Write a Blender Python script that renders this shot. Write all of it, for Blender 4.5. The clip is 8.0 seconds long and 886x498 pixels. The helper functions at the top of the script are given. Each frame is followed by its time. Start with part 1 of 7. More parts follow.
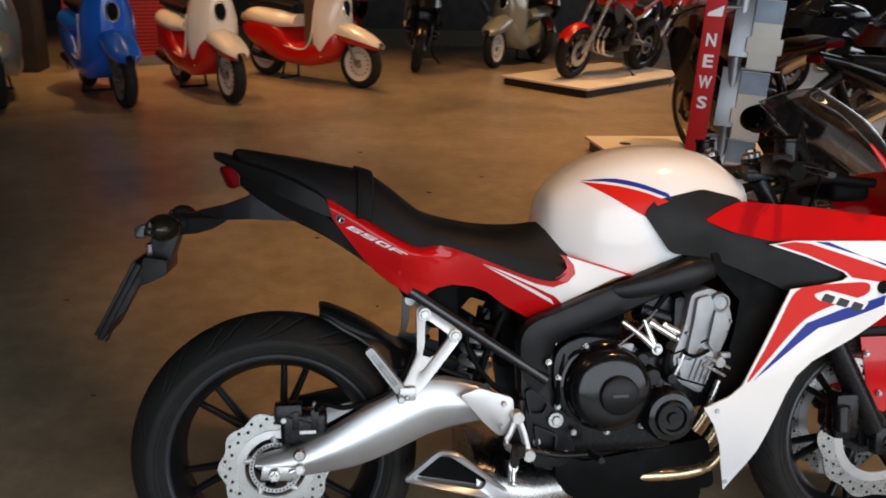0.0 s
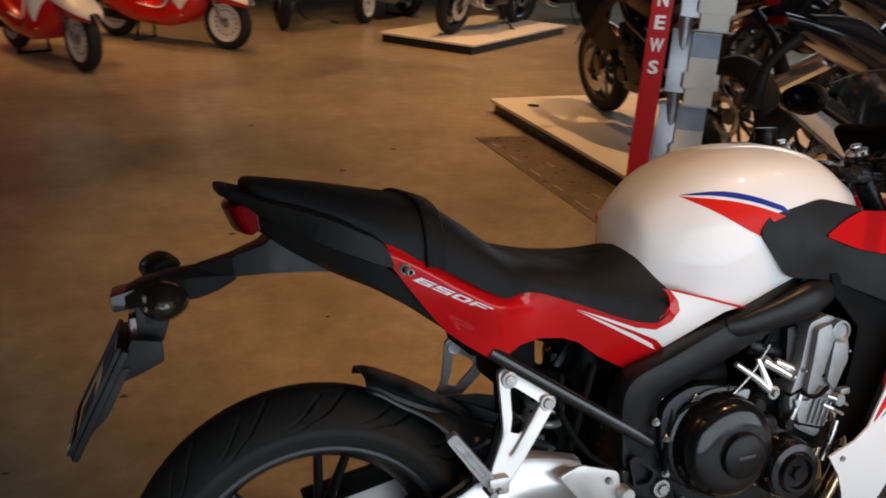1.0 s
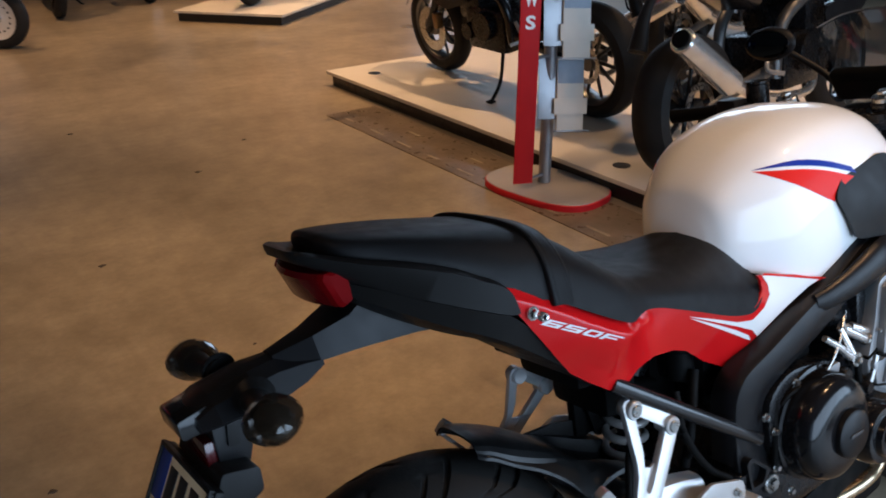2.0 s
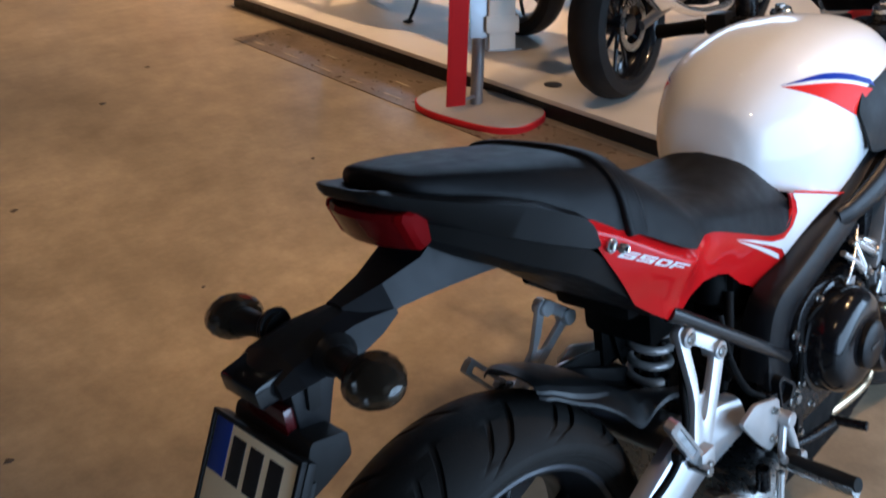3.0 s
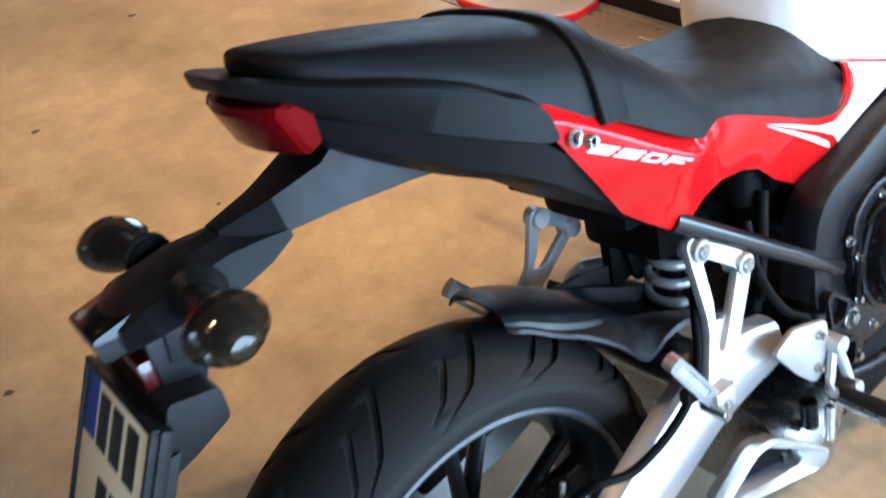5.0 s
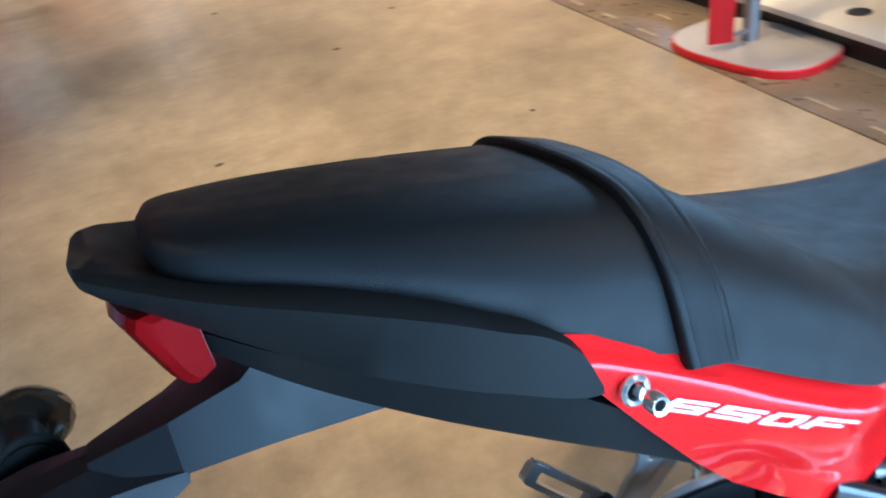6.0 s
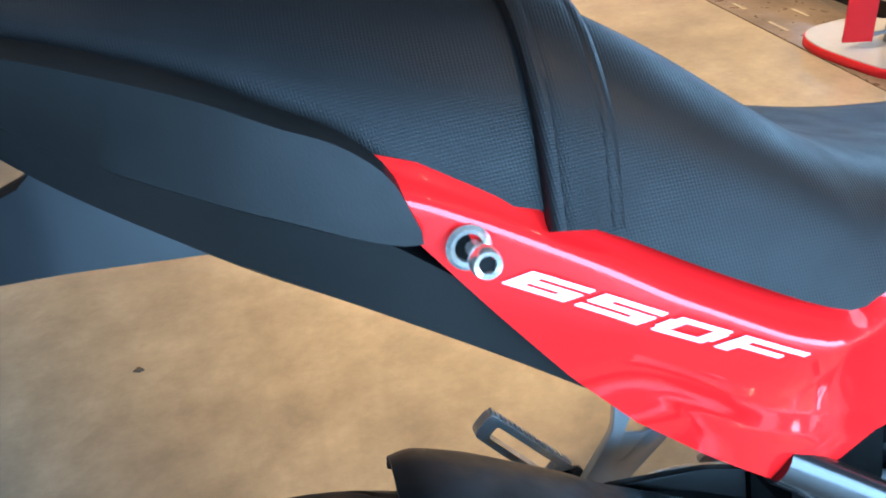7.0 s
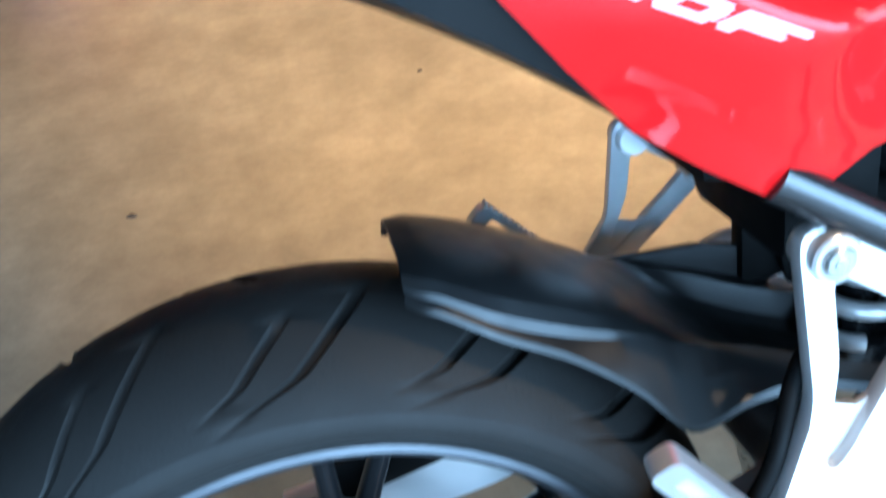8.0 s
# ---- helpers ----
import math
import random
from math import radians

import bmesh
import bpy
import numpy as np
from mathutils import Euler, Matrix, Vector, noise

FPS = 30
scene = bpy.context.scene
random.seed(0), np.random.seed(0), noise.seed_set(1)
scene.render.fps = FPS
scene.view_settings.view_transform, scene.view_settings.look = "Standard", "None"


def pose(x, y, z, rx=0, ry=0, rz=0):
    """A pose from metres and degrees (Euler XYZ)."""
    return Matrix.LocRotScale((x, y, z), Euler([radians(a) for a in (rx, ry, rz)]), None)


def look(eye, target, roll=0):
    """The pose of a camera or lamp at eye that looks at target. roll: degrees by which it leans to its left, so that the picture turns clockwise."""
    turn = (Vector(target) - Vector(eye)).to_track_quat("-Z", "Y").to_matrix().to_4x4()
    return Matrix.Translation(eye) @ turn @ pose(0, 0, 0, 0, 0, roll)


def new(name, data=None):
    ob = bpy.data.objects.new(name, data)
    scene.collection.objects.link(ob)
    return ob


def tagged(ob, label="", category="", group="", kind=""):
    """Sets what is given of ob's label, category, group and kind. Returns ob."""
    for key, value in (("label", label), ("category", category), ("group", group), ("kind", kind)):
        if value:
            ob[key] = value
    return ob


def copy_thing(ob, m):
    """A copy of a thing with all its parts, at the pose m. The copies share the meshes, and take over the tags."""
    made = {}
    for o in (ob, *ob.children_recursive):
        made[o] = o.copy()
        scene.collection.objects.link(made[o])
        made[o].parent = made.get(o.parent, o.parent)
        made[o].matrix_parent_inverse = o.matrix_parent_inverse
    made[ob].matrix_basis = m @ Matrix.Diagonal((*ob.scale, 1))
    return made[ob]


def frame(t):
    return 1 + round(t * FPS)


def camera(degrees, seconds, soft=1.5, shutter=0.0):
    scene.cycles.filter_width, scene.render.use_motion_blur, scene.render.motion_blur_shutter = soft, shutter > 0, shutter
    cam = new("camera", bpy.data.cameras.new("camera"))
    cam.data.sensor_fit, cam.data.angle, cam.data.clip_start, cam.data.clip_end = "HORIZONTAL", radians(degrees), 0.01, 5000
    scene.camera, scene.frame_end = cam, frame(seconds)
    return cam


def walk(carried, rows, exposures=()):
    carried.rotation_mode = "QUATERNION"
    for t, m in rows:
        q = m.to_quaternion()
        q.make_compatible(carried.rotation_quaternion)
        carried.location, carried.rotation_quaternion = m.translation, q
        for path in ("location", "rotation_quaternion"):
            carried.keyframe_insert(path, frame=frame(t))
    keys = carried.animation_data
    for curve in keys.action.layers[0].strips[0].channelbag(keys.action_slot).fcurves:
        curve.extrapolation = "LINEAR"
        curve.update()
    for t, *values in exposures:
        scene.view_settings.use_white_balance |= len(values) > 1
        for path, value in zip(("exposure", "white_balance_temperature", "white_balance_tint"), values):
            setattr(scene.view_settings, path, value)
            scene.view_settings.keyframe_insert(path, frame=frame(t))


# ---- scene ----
cam = camera(55.8, 8.0, soft=1.7, shutter=0.4)
PATH = [
    (0, (0.083, -1.62, 1.398), (0.395, 0.236, 0.724), 2.2),
    (0.5, (-0.055, -1.348, 1.376), (0.433, 0.459, 0.673), 2.6),
    (1, (-0.214, -1.091, 1.392), (0.436, 0.638, 0.626), 2.8),
    (1.2, (-0.313, -1.003, 1.395), (0.473, 0.67, 0.629), 3.2),
    (2.3, (-0.497, -0.578, 1.391), (0.59, 0.844, 0.499), -0.8),
    (2.5, (-0.514, -0.533, 1.386), (0.596, 0.847, 0.457), 0.0),
    (3, (-0.598, -0.463, 1.364), (0.604, 0.782, 0.361), 0.8),
    (3.5, (-0.64, -0.438, 1.313), (0.567, 0.693, 0.189), 2.2),
    (4, (-0.613, -0.433, 1.288), (0.558, 0.65, 0.08), 1.4),
    (4.2, (-0.577, -0.447, 1.275), (0.545, 0.629, 0.016), 0.6),
    (5.3, (-0.255, -0.422, 1.247), (0.65, 0.94, 0.096), -6.2),
    (5.5, (-0.188, -0.36, 1.246), (0.67, 1.032, 0.095), -6.6),
    (6, (-0.05, -0.271, 1.201), (0.486, 1.322, 0.116), -9.5),
    (6.5, (0.063, -0.264, 1.108), (0.254, 1.432, 0.065), -8.2),
    (7, (0.088, -0.261, 1.049), (0.358, 1.419, -0.002), -7.1),
    (7.5, (0.091, -0.267, 1.03), (0.368, 1.377, -0.075), -7.2),
    (8, (0.071, -0.299, 0.977), (0.296, 1.223, -0.301), -8.2),
]
EXPOSURES = [(0.0, -0.75, 7100, 14), (1.2, -0.83, 6800, 14), (2.3, -0.3, 5300, 8), (3.5, 0.12, 5100, 7), (4.2, 1.08, 5350, 6), (5.3, 1.05, 5200, 2), (6.0, 1.17, 4400, -4), (6.5, 1.43, 4330, -5), (7.0, 1.52, 4460, -5), (7.3, 1.28, 4480, -6), (7.6, 1.33, 4540, -6), (8.0, 1.44, 4600, -3)]
walk(cam, [(t, look(eye, target, roll)) for t, eye, target, roll in PATH], EXPOSURES)

# ---------------------------------------------------------------- light
world = bpy.data.worlds.new("world")
scene.world = world
world.use_nodes = True
world.node_tree.nodes["Background"].inputs["Color"].default_value = (0.5, 0.45, 0.4, 1)
world.node_tree.nodes["Background"].inputs["Strength"].default_value = 0.02


def lamp(name, kind, m, energy, color, size=0.1, size_y=None, cone=60.0, blend=0.6):
    data = bpy.data.lights.new(name, kind)
    data.energy, data.color = energy, color
    if kind == "AREA":
        data.shape, data.size, data.size_y = "RECTANGLE", size, size_y or size
    else:
        data.shadow_soft_size = size
    if kind == "SPOT":
        data.spot_size, data.spot_blend = radians(cone), blend
    ob = new(name, data)
    ob.matrix_world = m
    return ob


WARM, COOL = (1.0, 0.555, 0.245), (0.74, 0.88, 1.0)
# daylight through the shop window behind the camera
lamp("window_daylight", "AREA", look((3.3, -4.8, 1.75), (3.3, 0.0, 1.75)), 570, COOL, 10.8, 3.1)
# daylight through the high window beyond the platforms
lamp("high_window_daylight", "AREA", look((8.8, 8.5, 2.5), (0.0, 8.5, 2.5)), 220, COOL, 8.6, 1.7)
# warm ceiling spots
SPOTS = [(-3.0, 6.4, 90, 78), (-1.6, 7.4, 430, 78), (0.5, 5.4, 230, 78), (1.9, 5.0, 520, 78), (4.2, 6.0, 420, 78), (0.4, 3.6, 80, 78), (3.2, 3.4, 600, 78), (4.4, 1.2, 380, 78), (2.9, -0.6, 440, 78), (0.5, 8.0, 480, 78), (3.6, 7.6, 640, 78), (-2.4, 8.6, 330, 78), (0.7, 1.8, 540, 57)]
for sx, sy, power, cone in SPOTS:
    lamp("spot_lamp", "SPOT", look((sx, sy, 3.7), (sx, sy + 0.35, 0.0)), power, WARM, 0.06, cone=cone, blend=0.9)
# unseen fill spots added to brighten tank, tail and scooters: (place, target, power, cone)
FILL_SPOTS = [((-2.3, 1.3, 3.7), (-0.25, 0.2, 0.7), 55, 36), ((1.7, -0.9, 3.7), (0.88, 0.2, 0.95), 320, 30), ((-1.6, -0.9, 3.7), (0.8, 0.2, 0.94), 110, 18), ((-0.9, 3.4, 3.7), (-0.5, 7.0, 0.6), 300, 44)]
for place, target, power, cone in FILL_SPOTS:
    lamp("spot_lamp", "SPOT", look(place, target), power, WARM, 0.06, cone=cone, blend=0.9)

# ---------------------------------------------------------------- materials


def mat(name, color, rough=0.5, metal=0.0, coat=0.0, var=0.12, scale=6.0, bump=0.0, bscale=150.0, spec=0.5, alpha=1.0, glow=None, trans=0.0):
    m = bpy.data.materials.new(name)
    m.use_nodes = True
    nt = m.node_tree
    b = nt.nodes["Principled BSDF"]
    tc = nt.nodes.new("ShaderNodeTexCoord")
    n1 = nt.nodes.new("ShaderNodeTexNoise")
    n1.inputs["Scale"].default_value, n1.inputs["Detail"].default_value = scale, 6
    nt.links.new(tc.outputs["Object"], n1.inputs["Vector"])
    ramp = nt.nodes.new("ShaderNodeMapRange")
    ramp.inputs["From Min"].default_value, ramp.inputs["From Max"].default_value = 0.3, 0.7
    ramp.inputs["To Min"].default_value, ramp.inputs["To Max"].default_value = 1 - var, 1 + var
    nt.links.new(n1.outputs["Fac"], ramp.inputs["Value"])
    mul = nt.nodes.new("ShaderNodeVectorMath")
    mul.operation = "SCALE"
    mul.inputs[0].default_value = color
    nt.links.new(ramp.outputs["Result"], mul.inputs["Scale"])
    nt.links.new(mul.outputs["Vector"], b.inputs["Base Color"])
    rr = nt.nodes.new("ShaderNodeMapRange")
    rr.inputs["From Min"].default_value, rr.inputs["From Max"].default_value = 0.3, 0.7
    rr.inputs["To Min"].default_value, rr.inputs["To Max"].default_value = rough * (1 - var), min(1, rough * (1 + var))
    n2 = nt.nodes.new("ShaderNodeTexNoise")
    n2.inputs["Scale"].default_value, n2.inputs["Detail"].default_value = scale * 4.3, 5
    nt.links.new(tc.outputs["Object"], n2.inputs["Vector"])
    nt.links.new(n2.outputs["Fac"], rr.inputs["Value"])
    nt.links.new(rr.outputs["Result"], b.inputs["Roughness"])
    b.inputs["Metallic"].default_value, b.inputs["Coat Weight"].default_value = metal, coat
    b.inputs["Coat Roughness"].default_value = 0.04
    b.inputs["Specular IOR Level"].default_value = spec
    b.inputs["Transmission Weight"].default_value = trans
    b.inputs["Alpha"].default_value = alpha
    if glow:
        b.inputs["Emission Color"].default_value, b.inputs["Emission Strength"].default_value = (*glow[:3], 1), glow[3]
    if bump:
        n3 = nt.nodes.new("ShaderNodeTexNoise")
        n3.inputs["Scale"].default_value, n3.inputs["Detail"].default_value = bscale, 3
        nt.links.new(tc.outputs["Object"], n3.inputs["Vector"])
        bp = nt.nodes.new("ShaderNodeBump")
        bp.inputs["Strength"].default_value, bp.inputs["Distance"].default_value = bump, 0.002
        nt.links.new(n3.outputs["Fac"], bp.inputs["Height"])
        nt.links.new(bp.outputs["Normal"], b.inputs["Normal"])
    return m


def vinyl_material():
    """Seat cover: near-black vinyl with a woven emboss of small raised dots."""
    m = mat("seat_vinyl", (0.006, 0.006, 0.0066), 0.5, var=0.12, scale=9, spec=0.19)
    nt = m.node_tree
    b, tc = nt.nodes["Principled BSDF"], nt.nodes["Texture Coordinate"]
    waves = []
    for across in ((1.0, 0.4, 1.0), (1.0, -1.0, -0.6)):
        dot = nt.nodes.new("ShaderNodeVectorMath")
        dot.operation = "DOT_PRODUCT"
        dot.inputs[1].default_value = across
        nt.links.new(tc.outputs["Object"], dot.inputs[0])
        wave = nt.nodes.new("ShaderNodeMath")
        wave.operation = "MULTIPLY"
        wave.inputs[1].default_value = 2100
        nt.links.new(dot.outputs["Value"], wave.inputs[0])
        sine = nt.nodes.new("ShaderNodeMath")
        sine.operation = "SINE"
        nt.links.new(wave.outputs["Value"], sine.inputs[0])
        waves.append(sine)
    weave = nt.nodes.new("ShaderNodeMath")
    weave.operation = "MULTIPLY"
    nt.links.new(waves[0].outputs["Value"], weave.inputs[0])
    nt.links.new(waves[1].outputs["Value"], weave.inputs[1])
    bp = nt.nodes.new("ShaderNodeBump")
    bp.inputs["Strength"].default_value, bp.inputs["Distance"].default_value = 0.36, 0.0002
    nt.links.new(weave.outputs["Value"], bp.inputs["Height"])
    nt.links.new(bp.outputs["Normal"], b.inputs["Normal"])
    return m


def concrete_material():
    """Polished, stained concrete floor."""
    m = bpy.data.materials.new("polished_concrete")
    m.use_nodes = True
    nt = m.node_tree
    b = nt.nodes["Principled BSDF"]
    tc = nt.nodes.new("ShaderNodeTexCoord")

    def tex(scale, detail, rough=0.6, stretch=None):
        n = nt.nodes.new("ShaderNodeTexNoise")
        n.inputs["Scale"].default_value, n.inputs["Detail"].default_value, n.inputs["Roughness"].default_value = scale, detail, rough
        nt.links.new(tc.outputs["Object"], n.inputs["Vector"])
        return n

    clouds, stains, grain = tex(0.6, 5, 0.5), tex(2.2, 6, 0.52), tex(38, 6, 0.7)
    cr = nt.nodes.new("ShaderNodeValToRGB")
    cr.color_ramp.elements[0].position, cr.color_ramp.elements[0].color = 0.3, (0.178, 0.14, 0.094, 1)
    cr.color_ramp.elements[1].position, cr.color_ramp.elements[1].color = 0.66, (0.365, 0.3, 0.208, 1)
    mix = nt.nodes.new("ShaderNodeMix")
    mix.data_type = "FLOAT"
    mix.inputs[0].default_value = 0.55
    nt.links.new(clouds.outputs["Fac"], mix.inputs[2])
    nt.links.new(stains.outputs["Fac"], mix.inputs[3])
    nt.links.new(mix.outputs[0], cr.inputs["Fac"])
    blots = tex(9, 8, 0.6)
    br = nt.nodes.new("ShaderNodeMapRange")
    br.inputs["From Min"].default_value, br.inputs["From Max"].default_value = 0.3, 0.66
    br.inputs["To Min"].default_value, br.inputs["To Max"].default_value = 0.8, 1.14
    nt.links.new(blots.outputs["Fac"], br.inputs["Value"])
    gr = nt.nodes.new("ShaderNodeMapRange")
    gr.inputs["From Min"].default_value, gr.inputs["From Max"].default_value = 0.25, 0.75
    gr.inputs["To Min"].default_value, gr.inputs["To Max"].default_value = 0.86, 1.12
    nt.links.new(grain.outputs["Fac"], gr.inputs["Value"])
    sc = nt.nodes.new("ShaderNodeVectorMath")
    sc.operation = "SCALE"
    nt.links.new(cr.outputs["Color"], sc.inputs[0])
    both_ = nt.nodes.new("ShaderNodeMath")
    both_.operation = "MULTIPLY"
    nt.links.new(gr.outputs["Result"], both_.inputs[0])
    nt.links.new(br.outputs["Result"], both_.inputs[1])
    nt.links.new(both_.outputs["Value"], sc.inputs["Scale"])
    nt.links.new(sc.outputs["Vector"], b.inputs["Base Color"])
    rr = nt.nodes.new("ShaderNodeMapRange")
    rr.inputs["To Min"].default_value, rr.inputs["To Max"].default_value = 0.24, 0.36
    nt.links.new(clouds.outputs["Fac"], rr.inputs["Value"])
    nt.links.new(rr.outputs["Result"], b.inputs["Roughness"])
    bp = nt.nodes.new("ShaderNodeBump")
    bp.inputs["Strength"].default_value, bp.inputs["Distance"].default_value = 0.02, 0.002
    nt.links.new(stains.outputs["Fac"], bp.inputs["Height"])
    nt.links.new(bp.outputs["Normal"], b.inputs["Normal"])
    b.inputs["Specular IOR Level"].default_value = 0.5
    return m


RED = mat("red_paint", (0.55, 0.006, 0.008), 0.35, coat=0.75, var=0.04, spec=0.05)
WHITE = mat("pearl_white_paint", (0.86, 0.865, 0.87), 0.45, coat=0.7, var=0.02)
BLUE = mat("blue_decal", (0.008, 0.028, 0.28), 0.4, coat=0.08, var=0.05, spec=0.2)
DECAL_RED = mat("red_decal", (0.66, 0.014, 0.008), 0.42, coat=0.06, var=0.04, spec=0.15)
DECAL_WHITE = mat("white_decal", (0.8, 0.8, 0.8), 0.35, coat=0.6, var=0.03)
PLASTIC = mat("black_grained_plastic", (0.0095, 0.0092, 0.0092), 0.44, var=0.15, scale=10, bump=0.05, bscale=900, spec=0.17)
ARM = mat("smooth_black_plastic", (0.008, 0.008, 0.009), 0.4, var=0.15, scale=10, bump=0.03, bscale=800, spec=0.24)
GUARD_PLASTIC = mat("smooth_black_guard", (0.006, 0.0062, 0.0065), 0.42, var=0.15, scale=10, bump=0.03, bscale=500, spec=0.45)
POLISHED = mat("polished_alloy", (0.6, 0.61, 0.62), 0.24, metal=0.5, var=0.1, scale=16, bump=0.05, bscale=120)
SUBFRAME = mat("glossy_black_tube", (0.01, 0.01, 0.011), 0.2, coat=0.3, spec=0.45, var=0.15, scale=12, bump=0.03, bscale=300)
SATIN = mat("satin_black_frame_paint", (0.008, 0.008, 0.009), 0.36, coat=0.0, spec=0.22, var=0.15, scale=12, bump=0.05, bscale=400)
VINYL = vinyl_material()
RUBBER = mat("tyre_rubber", (0.02, 0.019, 0.018), 0.58, spec=0.12, var=0.1, scale=14, bump=0.2, bscale=260)
RIM_BLACK = mat("black_wheel_paint", (0.008, 0.008, 0.009), 0.3, coat=0.12, spec=0.3, var=0.1)
RIM_EDGE = mat("grey_rim_lip", (0.05, 0.05, 0.055), 0.38, metal=0.4, var=0.15)
ALU = mat("silver_alloy", (0.55, 0.54, 0.53), 0.3, metal=0.5, var=0.08, scale=14, bump=0.06, bscale=300)
SILVER = mat("silver_swingarm_paint", (0.62, 0.62, 0.63), 0.33, metal=0.75, coat=0.2, var=0.06, scale=14, bump=0.04, bscale=300)
STEEL = mat("brushed_steel", (0.42, 0.415, 0.4), 0.28, metal=1.0, var=0.12, scale=20)
CHROME = mat("bright_steel", (0.78, 0.77, 0.75), 0.2, metal=0.8, var=0.08, scale=20)
ENGINE = mat("black_engine_paint", (0.007, 0.007, 0.008), 0.27, coat=0.06, spec=0.22, var=0.2, scale=18, bump=0.06, bscale=350)
ENGINE_GLOSS = mat("glossy_black_cover", (0.006, 0.006, 0.007), 0.14, var=0.25, scale=25, spec=0.4, bump=0.02, bscale=90)
ENGINE_GREY = mat("grey_cast_cylinder", (0.26, 0.27, 0.28), 0.4, metal=0.5, var=0.15, scale=20, bump=0.1, bscale=220)
# Near-black: shade in holes and gaps put into colour, also black small parts.
DARK = mat("painted_shade_and_black_parts", (0.0035, 0.0035, 0.0035), 0.6, var=0.2, spec=0.08)
LENS_RED = mat("red_tail_lens", (0.135, 0.002, 0.003), 0.4, coat=0.0, var=0.15, scale=30, spec=0.02)
LENS_DEEP = mat("deep_red_tail_lens", (0.1, 0.003, 0.004), 0.22, coat=0.05, var=0.2, scale=40, spec=0.2)
LENS_SMOKE = mat("smoked_indicator_lens", (0.016, 0.012, 0.008), 0.05, coat=0.4, var=0.2, scale=30, alpha=0.8)
PLATE = mat("cream_plate", (0.88, 0.82, 0.6), 0.4, var=0.04)
PLATE_BLUE = mat("plate_blue_band", (0.015, 0.04, 0.26), 0.4, var=0.05)
INK = mat("black_ink", (0.012, 0.012, 0.012), 0.5)
GLASS_TINT = mat("tinted_screen", (0.02, 0.02, 0.02), 0.05, coat=0.6, alpha=0.5)
CONCRETE = concrete_material()

# ---------------------------------------------------------------- mesh tools
from mathutils import geometry  # noqa: E402
from mathutils.bvhtree import BVHTree  # noqa: E402


def spline(points, n):
    """n places along a smooth curve through the points."""
    p = np.array(points, float)
    if len(p) == 2:
        return p[0] + np.linspace(0, 1, n)[:, None] * (p[1] - p[0])
    step = np.linalg.norm(np.diff(p, axis=0), axis=1)
    at = np.r_[0, np.cumsum(np.maximum(step, 1e-6) ** 0.5)]
    e = np.vstack([2 * p[0] - p[1], p, 2 * p[-1] - p[-2]])
    k = np.r_[at[0] - (at[1] - at[0]), at, at[-1] + at[-1] - at[-2]]
    slope = (e[2:] - e[:-2]) / (k[2:] - k[:-2])[:, None]
    out = []
    for s in np.linspace(0, at[-1], n):
        i = min(np.searchsorted(at, s, "right") - 1, len(p) - 2)
        h = at[i + 1] - at[i]
        u = (s - at[i]) / h
        out.append((2 * u**3 - 3 * u**2 + 1) * p[i] + (u**3 - 2 * u**2 + u) * h * slope[i] + (3 * u**2 - 2 * u**3) * p[i + 1] + (u**3 - u**2) * h * slope[i + 1])
    return np.array(out)


def join(*geos):
    verts, faces = [], []
    for v, f in geos:
        o = len(verts)
        verts += [tuple(p) for p in v]
        faces += [tuple(i + o for i in q) for q in f]
    return verts, faces


def moved(geo, m):
    return [tuple(m @ Vector(p)) for p in geo[0]], geo[1]


def mirrored(geo):
    return [(x, -y, z) for x, y, z in geo[0]], [tuple(reversed(f)) for f in geo[1]]


def grid(rows, closed=False, caps=False):
    """Skin over rows of points (all of one length)."""
    n, m = len(rows), len(rows[0])
    verts = [tuple(p) for r in rows for p in r]
    last = m if closed else m - 1
    faces = [(i * m + j, i * m + (j + 1) % m, (i + 1) * m + (j + 1) % m, (i + 1) * m + j) for i in range(n - 1) for j in range(last)]
    if caps:
        faces += [tuple(reversed(range(m))), tuple(range((n - 1) * m, n * m))]
    return verts, faces


def smooth_grid(rows, nu, nv):
    """Rows of a few points each, smoothed both ways into nu by nv points."""
    across = np.array([spline(r, nv) for r in rows])
    return np.stack([spline(across[:, j], nu) for j in range(nv)], 1)


def body(sections, nu=24, nv=14, crisp=False):
    """A closed form, alike on both sides: sections are (x, [(half width, z) from the lower edge to the middle of the top]). crisp keeps the facets."""
    rough = [[(x, y, z) for y, z in pts] for x, pts in sections]
    half = np.array(rough, float) if crisp else smooth_grid(rough, nu, nv)
    if crisp == "along":
        half = np.stack([spline(half[:, j], nu) for j in range(half.shape[1])], 1)
    rows = []
    for r in half:
        right = [(x, -y, z) for x, y, z in r]
        left = [(x, y, z) for x, y, z in r[::-1][1:]]
        rows.append(right + left)
    return grid(rows, closed=True, caps=True)


def shell(geo, t):
    """Gives an open sheet the thickness t, away from its outer side."""
    v, f = np.array(geo[0], float), geo[1]
    nrm = np.zeros_like(v)
    for q in f:
        c = np.cross(v[q[1]] - v[q[0]], v[q[2]] - v[q[0]])
        for i in q:
            nrm[i] += c
    nrm /= np.maximum(np.linalg.norm(nrm, axis=1), 1e-12)[:, None]
    n = len(v)
    seen = {}
    for q in f:
        for a, b in zip(q, q[1:] + q[:1]):
            seen[(a, b)] = True
    rim = [(b, a, a + n, b + n) for a, b in seen if (b, a) not in seen]
    faces = list(f) + [tuple(i + n for i in reversed(q)) for q in f] + rim
    return [tuple(p) for p in np.vstack([v, v - t * nrm])], faces


